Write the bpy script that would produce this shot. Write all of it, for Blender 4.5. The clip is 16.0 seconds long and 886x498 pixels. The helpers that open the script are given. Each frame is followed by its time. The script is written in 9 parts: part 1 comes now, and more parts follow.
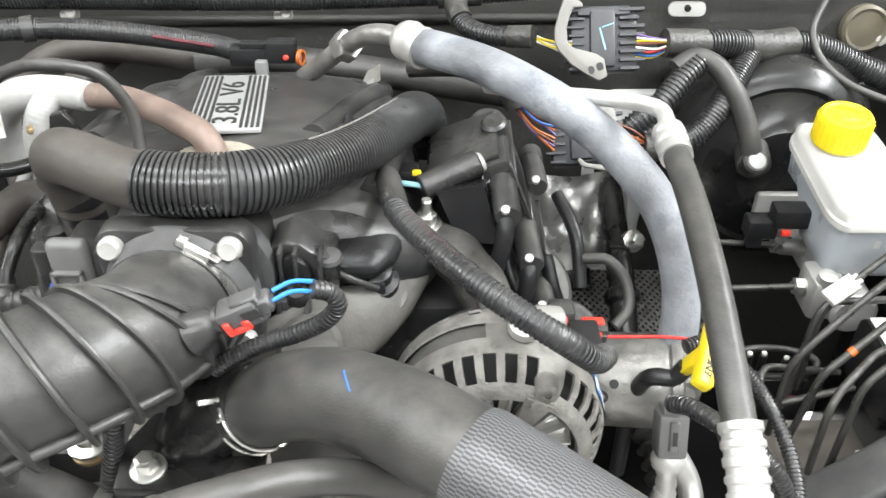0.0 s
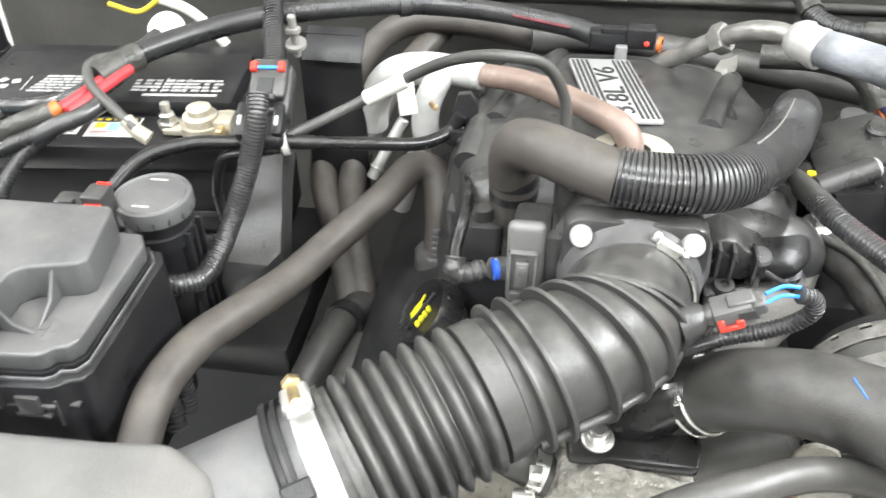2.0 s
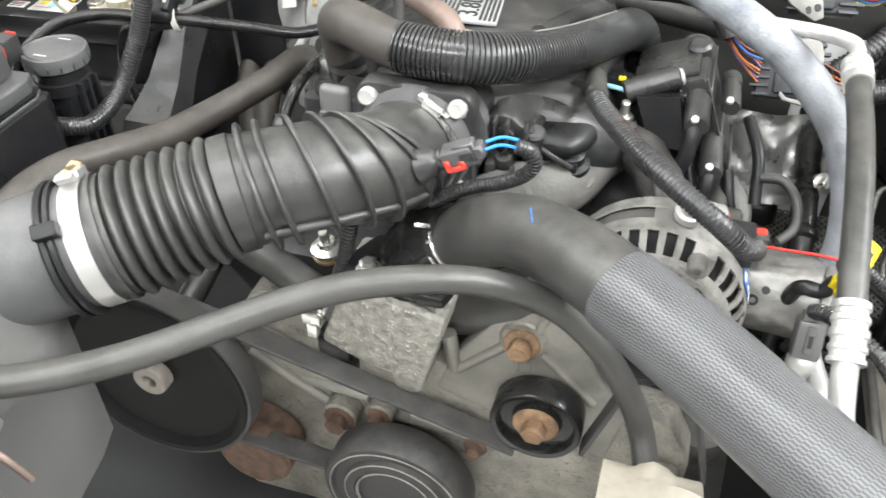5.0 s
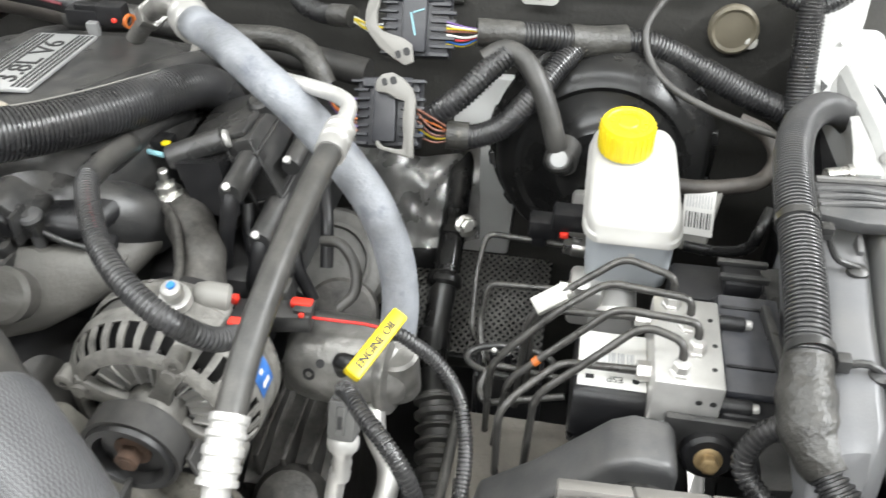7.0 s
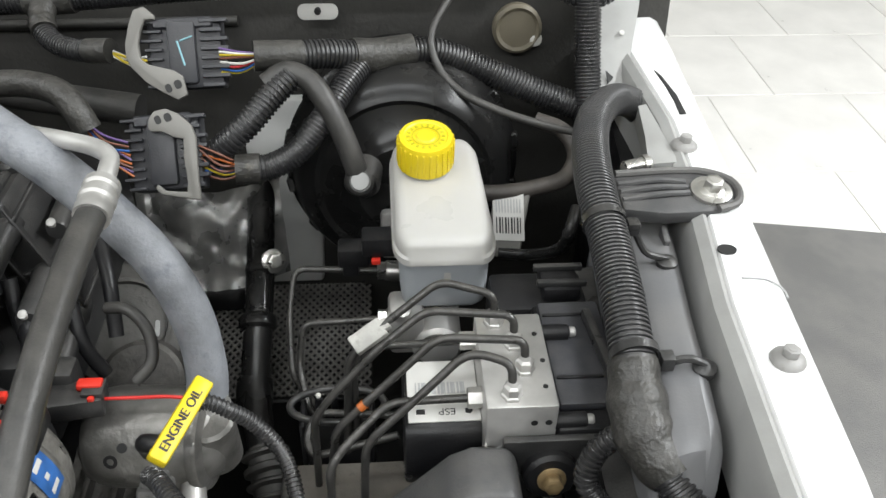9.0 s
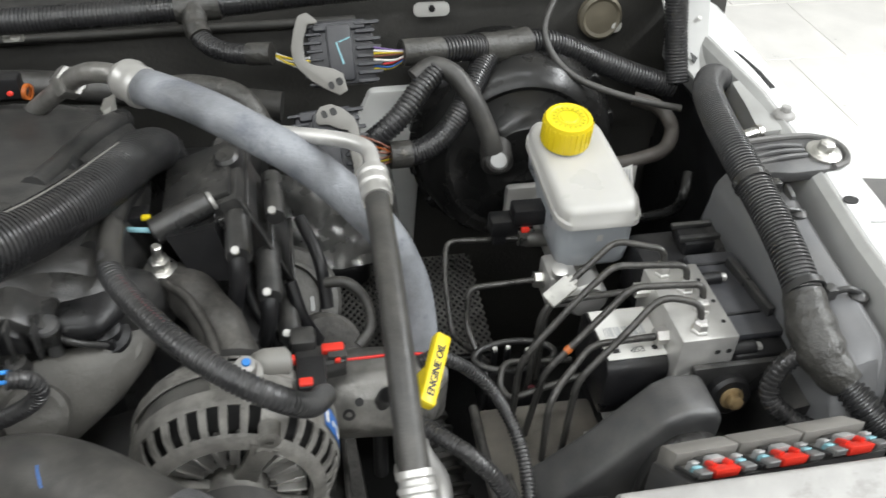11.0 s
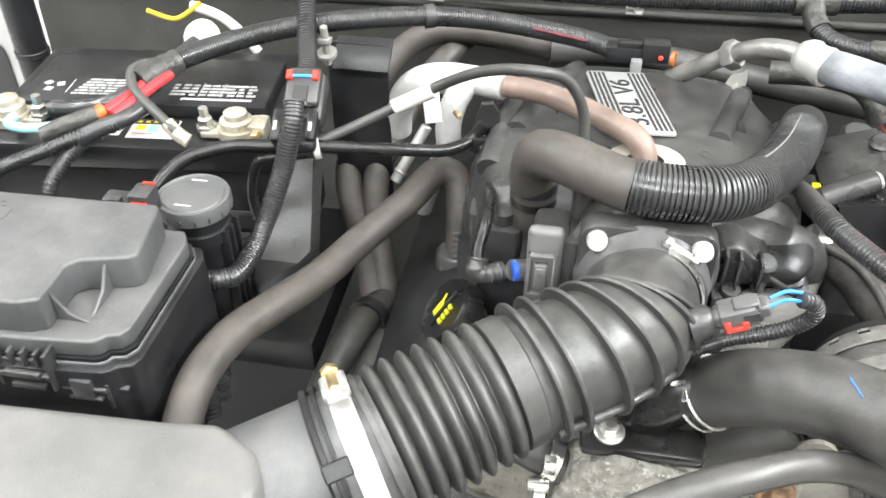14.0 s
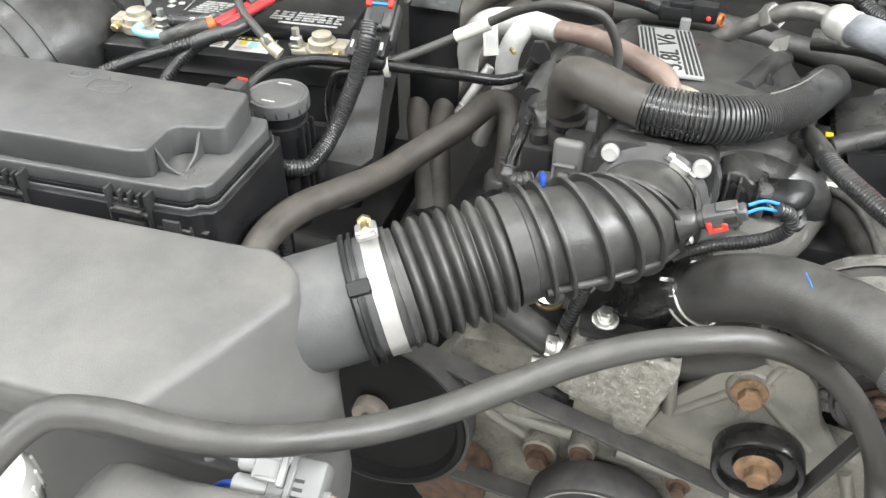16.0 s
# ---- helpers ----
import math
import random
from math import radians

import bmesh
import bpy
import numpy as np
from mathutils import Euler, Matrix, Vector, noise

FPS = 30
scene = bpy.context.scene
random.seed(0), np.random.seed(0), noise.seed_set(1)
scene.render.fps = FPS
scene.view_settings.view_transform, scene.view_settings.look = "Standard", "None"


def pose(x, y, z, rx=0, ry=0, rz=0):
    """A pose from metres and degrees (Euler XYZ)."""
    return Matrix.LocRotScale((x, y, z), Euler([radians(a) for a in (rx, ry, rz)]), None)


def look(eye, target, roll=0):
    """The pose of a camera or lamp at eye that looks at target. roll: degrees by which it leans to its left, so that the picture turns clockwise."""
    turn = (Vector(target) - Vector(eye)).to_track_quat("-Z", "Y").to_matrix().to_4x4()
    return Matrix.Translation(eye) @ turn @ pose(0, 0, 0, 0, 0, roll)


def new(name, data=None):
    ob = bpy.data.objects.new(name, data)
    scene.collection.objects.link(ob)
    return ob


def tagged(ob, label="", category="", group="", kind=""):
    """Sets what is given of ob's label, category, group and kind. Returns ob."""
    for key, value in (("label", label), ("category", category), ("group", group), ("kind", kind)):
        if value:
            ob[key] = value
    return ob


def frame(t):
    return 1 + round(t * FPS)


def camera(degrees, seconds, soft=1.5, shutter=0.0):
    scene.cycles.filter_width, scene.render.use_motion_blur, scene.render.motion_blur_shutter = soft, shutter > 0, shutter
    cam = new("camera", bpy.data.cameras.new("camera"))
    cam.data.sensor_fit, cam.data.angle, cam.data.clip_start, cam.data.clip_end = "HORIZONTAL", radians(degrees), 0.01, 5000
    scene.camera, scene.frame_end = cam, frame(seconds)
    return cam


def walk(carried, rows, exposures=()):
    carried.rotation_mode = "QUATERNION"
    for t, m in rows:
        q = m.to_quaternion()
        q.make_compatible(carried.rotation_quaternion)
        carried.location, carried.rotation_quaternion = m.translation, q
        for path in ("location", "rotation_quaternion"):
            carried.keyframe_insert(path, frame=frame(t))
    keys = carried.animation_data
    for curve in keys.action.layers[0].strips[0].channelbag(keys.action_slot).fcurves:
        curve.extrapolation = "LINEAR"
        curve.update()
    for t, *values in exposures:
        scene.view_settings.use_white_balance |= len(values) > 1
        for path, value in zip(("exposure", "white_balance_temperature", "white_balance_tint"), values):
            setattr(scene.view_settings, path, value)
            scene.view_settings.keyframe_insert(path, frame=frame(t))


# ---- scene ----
cam = camera(55.2, 16.0, 1.5, 0.28)
PATH = [
    (0, (0.006, 0.018, 1.398), (-0.01, 1.642, 0.231), -0.0),
    (0.5, (-0.064, 0.032, 1.42), (-0.06, 1.632, 0.219), -0.2),
    (1, (-0.179, 0.041, 1.425), (-0.152, 1.626, 0.206), -0.2),
    (1.5, (-0.239, 0.028, 1.434), (-0.309, 1.593, 0.19), -1.2),
    (2, (-0.257, -0.016, 1.453), (-0.502, 1.513, 0.187), -0.7),
    (2.5, (-0.24, -0.071, 1.458), (-0.658, 1.412, 0.182), -2.7),
    (3, (-0.208, -0.124, 1.443), (-0.73, 1.336, 0.18), -3.3),
    (3.2, (-0.204, -0.141, 1.445), (-0.736, 1.316, 0.181), -3.0),
    (5.3, (0.075, -0.114, 1.428), (-0.38, 1.358, 0.153), -0.1),
    (5.5, (0.099, -0.089, 1.43), (-0.324, 1.389, 0.151), -0.8),
    (6, (0.194, -0.037, 1.444), (-0.167, 1.457, 0.164), -0.5),
    (6.5, (0.278, 0.006, 1.441), (-0.051, 1.515, 0.171), -0.5),
    (7, (0.354, 0.045, 1.436), (0.08, 1.577, 0.18), 0.1),
    (7.5, (0.404, 0.074, 1.43), (0.247, 1.631, 0.186), 0.9),
    (8, (0.414, 0.096, 1.422), (0.377, 1.662, 0.179), 0.6),
    (8.2, (0.411, 0.104, 1.418), (0.415, 1.671, 0.175), 0.7),
    (10.3, (0.232, 0.085, 1.471), (0.476, 1.607, 0.196), 1.9),
    (10.5, (0.208, 0.072, 1.48), (0.464, 1.586, 0.199), 1.8),
    (11, (0.119, 0.038, 1.482), (0.425, 1.545, 0.202), 2.2),
    (11.5, (-0.031, 0.034, 1.473), (0.303, 1.547, 0.207), 2.4),
    (12, (-0.124, 0.047, 1.446), (0.245, 1.562, 0.194), 3.3),
    (12.5, (-0.186, 0.043, 1.452), (0.073, 1.581, 0.2), 1.6),
    (13, (-0.242, 0.017, 1.466), (-0.187, 1.57, 0.206), 0.7),
    (13.5, (-0.271, -0.018, 1.474), (-0.389, 1.527, 0.211), 0.6),
    (14, (-0.266, -0.052, 1.481), (-0.527, 1.476, 0.218), 0.0),
    (14.5, (-0.25, -0.107, 1.478), (-0.594, 1.407, 0.218), -0.1),
    (15, (-0.215, -0.147, 1.472), (-0.607, 1.351, 0.207), 1.3),
    (15.5, (-0.188, -0.18, 1.477), (-0.623, 1.305, 0.21), 1.1),
    (16, (-0.174, -0.189, 1.484), (-0.651, 1.283, 0.216), 0.5),
]
EXPOSURES = [(0, 0.10), (0.5, 0.22), (0.9, 0.28), (1.5, 0.50), (2.4, 0.52), (3.2, 0.18), (5.3, 0.15), (6, 0.14), (6.5, 0.16), (7, -0.14), (7.5, -0.72), (8.2, -1.02), (10.3, -1.08), (11, -1.0), (11.5, -0.36), (12, 0.05), (12.5, 0.14), (13, 0.50), (13.5, 0.60), (14, 0.48), (14.5, 0.34), (15, 0.04), (16, 0.06)]
WALK_SCALE, WALK_LIFT = 0.85, 0.12


def placed(p):
    return (p[0] * WALK_SCALE, p[1] * WALK_SCALE, p[2] * WALK_SCALE + WALK_LIFT)


walk(cam, [(t, look(placed(eye), placed(target), roll)) for t, eye, target, roll in PATH], EXPOSURES)

# ---------------------------------------------------------------- world, light
world = bpy.data.worlds.new("world")
scene.world = world
world.use_nodes = True
world.node_tree.nodes["Background"].inputs[0].default_value = (0.80, 0.86, 1.0, 1)
world.node_tree.nodes["Background"].inputs[1].default_value = 0.25

for lx, ly, watts, sx, sy in ((-0.3, -1.9, 160, 3.4, 0.30), (-0.2, 0.0, 62, 2.8, 0.24), (2.7, 0.3, 390, 0.30, 3.2), (-2.9, 0.0, 135, 0.30, 3.2)):
    ld = bpy.data.lights.new("workshop_tube_light", "AREA")
    ld.shape, ld.size, ld.size_y, ld.energy = "RECTANGLE", sx, sy, watts
    ld.color = (0.955, 0.985, 1.0)
    lo = new("workshop_tube_light", ld)
    lo.location = (lx, ly, 3.15)

# ---------------------------------------------------------------- helpers
U, LIFT = 0.85, 0.12          # plan units to metres, and the height of the plan's zero
SHIFT = {}


def bmnew():
    return bmesh.new()


def joined(*bms):
    out = bmnew()
    for b in bms:
        me = bpy.data.meshes.new("tmp")
        b.to_mesh(me)
        b.free()
        out.from_mesh(me)
        bpy.data.meshes.remove(me)
    return out


def moved(b, m):
    bmesh.ops.transform(b, matrix=m, verts=b.verts)
    return b


def basis(o, z, x=(1, 0, 0)):
    """A pose at o whose z axis runs along z and whose x axis lies near x."""
    z = Vector(z).normalized()
    x = Vector(x)
    x = x - z * x.dot(z)
    if x.length < 1e-5:
        x = z.orthogonal()
    x.normalize()
    y = z.cross(x)
    m = Matrix((x, y, z)).transposed().to_4x4()
    m.translation = Vector(o)
    return m


def smooth_path(pts, step):
    """Evenly spaced places along a curve through the points, with the length so far."""
    pts = [Vector(p) for p in pts]
    ext = [2 * pts[0] - pts[1]] + pts + [2 * pts[-1] - pts[-2]]
    fine = []
    for i in range(len(pts) - 1):
        p0, p1, p2, p3 = ext[i:i + 4]
        a, b, c = (max((q - p).length, 1e-6) ** 0.5 for p, q in ((p0, p1), (p1, p2), (p2, p3)))
        m1 = (p1 - p0) / a - (p2 - p0) / (a + b) + (p2 - p1) / b
        m2 = (p2 - p1) / b - (p3 - p1) / (b + c) + (p3 - p2) / c
        m1, m2 = m1 * b, m2 * b
        for k in range(24):
            t = k / 24
            fine.append(p1 * (2 * t ** 3 - 3 * t * t + 1) + m1 * (t ** 3 - 2 * t * t + t) + p2 * (3 * t * t - 2 * t ** 3) + m2 * (t ** 3 - t * t))
    fine.append(pts[-1])
    run = [0.0]
    for p, q in zip(fine, fine[1:]):
        run.append(run[-1] + (q - p).length)
    n = max(2, int(run[-1] / step) + 1)
    out, j = [], 0
    for i in range(n + 1):
        s = run[-1] * i / n
        while j < len(run) - 2 and run[j + 1] < s:
            j += 1
        f = (s - run[j]) / max(run[j + 1] - run[j], 1e-9)
        out.append((fine[j].lerp(fine[j + 1], f), s))
    return out


def tube(pts, r, seg=18, step=0.006, cap=True):
    """A tube through the points. r: its radius, or a function of the length so far and the whole length."""
    path = smooth_path(pts, step)
    whole = path[-1][1]
    b = bmnew()
    uv = b.loops.layers.uv.new("UVMap")
    n = None
    rings = []
    for i, (p, s) in enumerate(path):
        q = path[min(i + 1, len(path) - 1)][0] - path[max(i - 1, 0)][0]
        q.normalize()
        if n is None:
            n = q.orthogonal() if abs(q.z) > 0.9 else Vector((0, 0, 1)) - q * q.z
        n = n - q * n.dot(q)
        n.normalize()
        m = q.cross(n)
        rad = r(s, whole) if callable(r) else r
        rings.append([b.verts.new(p + (n * math.cos(a) + m * math.sin(a)) * rad) for a in (2 * math.pi * k / seg for k in range(seg))])
    for i in range(len(rings) - 1):
        for k in range(seg):
            f = b.faces.new((rings[i][k], rings[i][(k + 1) % seg], rings[i + 1][(k + 1) % seg], rings[i + 1][k]))
            for l, (du, dv) in zip(f.loops, ((0, 0), (1, 0), (1, 1), (0, 1))):
                l[uv].uv = ((k + du) / seg, path[i + dv][1])
    if cap:
        b.faces.new(rings[0][::-1])
        b.faces.new(rings[-1])
    return b


def bent(pts, bend=0.012):
    """Straight pieces joined by tight round bends, as on a bent steel line."""
    pts = [Vector(p) for p in pts]
    out = [pts[0]]
    for a, p, c in zip(pts, pts[1:], pts[2:]):
        u, v = (a - p), (c - p)
        t = min(bend, u.length * 0.45, v.length * 0.45)
        u, v = p + u.normalized() * t, p + v.normalized() * t
        for k in range(6):
            f = k / 5
            out.append(u * (1 - f) ** 2 + p * (2 * f * (1 - f)) + v * f * f)
    out.append(pts[-1])
    dense = []
    for a, c in zip(out, out[1:]):
        n = max(1, int((c - a).length / 0.006))
        dense += [a.lerp(c, k / n) for k in range(n)]
    return dense + [out[-1]]


def ribbed(r, pitch, depth, start=0.0, end=9.0):
    """A radius that steps in and out along the length, as on corrugated loom."""
    def rad(s, whole):
        if s < start or s > end:
            return r - depth * 0.4
        f = (s / pitch) % 1.0
        return r if 0.2 <= f < 0.62 else r - depth
    return rad


def stations_tube(pts, stations, seg):
    """A tube whose rings stand at given lengths along the curve, each with its own radius."""
    path = smooth_path(pts, 0.0025)
    b = bmnew()
    rings, n, j = [], None, 0
    for s, rad in stations:
        while j < len(path) - 2 and path[j + 1][1] < s:
            j += 1
        f = (s - path[j][1]) / max(path[j + 1][1] - path[j][1], 1e-9)
        p = path[j][0].lerp(path[j + 1][0], f)
        q = (path[min(j + 2, len(path) - 1)][0] - path[max(j - 1, 0)][0]).normalized()
        if n is None:
            n = q.orthogonal() if abs(q.z) > 0.9 else Vector((0, 0, 1)) - q * q.z
        n = (n - q * n.dot(q)).normalized()
        m = q.cross(n)
        rings.append([b.verts.new(p + (n * math.cos(a) + m * math.sin(a)) * rad) for a in (2 * math.pi * k / seg for k in range(seg))])
    for i in range(len(rings) - 1):
        for k in range(seg):
            b.faces.new((rings[i][k], rings[i][(k + 1) % seg], rings[i + 1][(k + 1) % seg], rings[i + 1][k]))
    b.faces.new(rings[0][::-1])
    b.faces.new(rings[-1])
    return b


def length_of(pts):
    return smooth_path(pts, 0.0025)[-1][1]


def loom(pts, r, pitch=0.0042, depth=0.0012, seg=16):
    """Corrugated split loom: flat-topped ribs with narrow grooves."""
    whole = length_of(pts)
    st = []
    for k in range(int(whole / pitch)):
        s = k * pitch
        st += [(s, r - depth), (s + pitch * 0.12, r - depth * 0.15), (s + pitch * 0.34, r), (s + pitch * 0.56, r - depth * 0.15), (s + pitch * 0.68, r - depth)]
    return stations_tube(pts, st, seg)


def lathe(prof, m, seg=28, cap=True):
    """A turned form: profile of (radius, height) along the z of m."""
    b = bmnew()
    rings = [[b.verts.new(m @ Vector((r * math.cos(a), r * math.sin(a), h))) for a in (2 * math.pi * k / seg for k in range(seg))] for r, h in prof]
    for i in range(len(rings) - 1):
        for k in range(seg):
            b.faces.new((rings[i][k], rings[i][(k + 1) % seg], rings[i + 1][(k + 1) % seg], rings[i + 1][k]))
    if cap:
        b.faces.new(rings[0][::-1])
        b.faces.new(rings[-1])
    return b


def shell(prof, m, seg, gone, thick):
    """A turned sheet with openings: gone(i, k) tells which faces, by ring and by step round, are left out."""
    b = bmnew()
    rings = [[b.verts.new(m @ Vector((r * math.cos(a), r * math.sin(a), h))) for a in (2 * math.pi * k / seg for k in range(seg))] for r, h in prof]
    for i in range(len(rings) - 1):
        for k in range(seg):
            if not gone(i, k):
                b.faces.new((rings[i][k], rings[i][(k + 1) % seg], rings[i + 1][(k + 1) % seg], rings[i + 1][k]))
    bmesh.ops.delete(b, geom=[v for v in b.verts if not v.link_faces], context="VERTS")
    bmesh.ops.recalc_face_normals(b, faces=b.faces)
    bmesh.ops.solidify(b, geom=b.faces[:], thickness=thick)
    return b


def rod(p, q, r, seg=16, bev=0.0012):
    p, q = Vector(p), Vector(q)
    h = (q - p).length
    bev = min(bev, r * 0.4, h * 0.3)
    return lathe(((r - bev, 0), (r, bev), (r, h - bev), (r - bev, h)), basis(p, q - p), seg)


def prism(outline, h, m=None, bev=0.0, segs=2):
    """An outline in the xy plane, raised to h and rounded on all edges."""
    b = bmnew()
    low = [b.verts.new((x, y, 0)) for x, y in outline]
    top = [b.verts.new((x, y, h)) for x, y in outline]
    n = len(outline)
    b.faces.new(low[::-1])
    b.faces.new(top)
    for k in range(n):
        b.faces.new((low[k], low[(k + 1) % n], top[(k + 1) % n], top[k]))
    bmesh.ops.recalc_face_normals(b, faces=b.faces)
    if bev > 0:
        es = [e for e in b.edges if e.calc_face_angle(0) > 0.35]
        bmesh.ops.bevel(b, geom=es, offset=bev, segments=segs, profile=0.5, affect="EDGES", clamp_overlap=True)
    return moved(b, m) if m else b


def box(lo, hi, bev=0.003, segs=2, m=None):
    """A rounded block between two corners."""
    b = prism(((lo[0], lo[1]), (hi[0], lo[1]), (hi[0], hi[1]), (lo[0], hi[1])), hi[2] - lo[2], Matrix.Translation((0, 0, lo[2])), bev, segs)
    return moved(b, m) if m else b


def side_prism(outline, x0, x1, bev=0.003, segs=2):
    """An outline in y and z, carried from x0 to x1."""
    m = Matrix(((0, 0, 1, x0), (1, 0, 0, 0), (0, 1, 0, 0), (0, 0, 0, 1)))
    return prism(outline, x1 - x0, m, bev, segs)


def front_prism(outline, y0, y1, bev=0.003, segs=2):
    """An outline in x and z, carried from y0 to y1."""
    m = Matrix(((1, 0, 0, 0), (0, 0, 1, y0), (0, 1, 0, 0), (0, 0, 0, 1)))
    return prism(outline, y1 - y0, m, bev, segs)


def loft(rings, cap=True):
    b = bmnew()
    vs = [[b.verts.new(p) for p in ring] for ring in rings]
    n = len(vs[0])
    for i in range(len(vs) - 1):
        for k in range(n):
            b.faces.new((vs[i][k], vs[i][(k + 1) % n], vs[i + 1][(k + 1) % n], vs[i + 1][k]))
    if cap:
        b.faces.new(vs[0][::-1])
        b.faces.new(vs[-1])
    bmesh.ops.recalc_face_normals(b, faces=b.faces)
    return b


def rrect(w, h, r, n=5):
    """A rectangle with round corners, centred."""
    out = []
    for cx, cy, a0 in ((w / 2 - r, h / 2 - r, 0), (r - w / 2, h / 2 - r, 90), (r - w / 2, r - h / 2, 180), (w / 2 - r, r - h / 2, 270)):
        out += [(cx + r * math.cos(radians(a0 + 90 * k / n)), cy + r * math.sin(radians(a0 + 90 * k / n))) for k in range(n + 1)]
    return out


def disc_pts(r, n=24, cx=0, cy=0):
    return [(cx + r * math.cos(2 * math.pi * k / n), cy + r * math.sin(2 * math.pi * k / n)) for k in range(n)]


def hexhead(p, axis, r, mat_flange=True, h=None):
    """A hexagon head with its flange, standing on p along axis."""
    h = h or r * 1.1
    m = basis(p, axis)
    a = lathe(((r * 1.45, 0), (r * 1.45, r * 0.16), (r * 1.2, r * 0.3)), m, 20)
    b = prism(disc_pts(r, 6), h, m @ Matrix.Translation((0, 0, r * 0.2)), r * 0.12)
    c = lathe(((r * 0.55, 0), (r * 0.55, h + r * 0.26)), m, 12)
    return joined(a, b, c)


def finish(me, sharp=38):
    b = bmnew()
    b.from_mesh(me)
    lim = radians(sharp)
    for f in b.faces:
        f.smooth = True
    for e in b.edges:
        if len(e.link_faces) == 2 and e.calc_face_angle(0) > lim:
            e.smooth = False
    b.to_mesh(me)
    b.free()


def to_world(v):
    return Vector((v[0] * U, v[1] * U, v[2] * U + LIFT))


def link(name, b, mat, origin):
    me = bpy.data.meshes.new(name)
    for v in b.verts:
        v.co = to_world(v.co) - origin
    b.to_mesh(me)
    b.free()
    finish(me)
    me.materials.append(mat)
    return new(name, me)


def thing(name, at, label, category, group="", kind=""):
    """An empty at the foot of a thing; its parts are hung under it."""
    ob = new(name)
    ob.empty_display_size = 0.02
    ob.location = to_world(at)
    SHIFT[ob.name] = Vector(ob.location)
    return tagged(ob, label, category, group, kind)


def part(name, b, mat, parent, label=""):
    origin = SHIFT[parent.name]
    ob = link(name, b, mat, origin)
    ob.parent = parent
    SHIFT[ob.name] = origin
    return tagged(ob, label)


def solo(name, b, mat, label, category, group="", kind=""):
    """A thing that is one mesh, with its origin at its foot."""
    xs = [to_world(v.co) for v in b.verts]
    foot = Vector((sum(v.x for v in xs) / len(xs), sum(v.y for v in xs) / len(xs), min(v.z for v in xs)))
    ob = link(name, b, mat, foot)
    ob.location = foot
    SHIFT[ob.name] = foot
    return tagged(ob, label, category, group, kind)


def lettering(text, m, size, depth=0.0004):
    """Letters as a mesh: width of the line centred on m."""
    c = bpy.data.curves.new("letters", "FONT")
    c.body, c.size, c.extrude, c.align_x, c.align_y = text, size, depth, "CENTER", "CENTER"
    ob = new("letters", c)
    dg = bpy.context.evaluated_depsgraph_get()
    b = bmnew()
    me = bpy.data.meshes.new_from_object(ob.evaluated_get(dg))
    b.from_mesh(me)
    bpy.data.objects.remove(ob)
    bpy.data.curves.remove(c)
    bpy.data.meshes.remove(me)
    return moved(b, m)


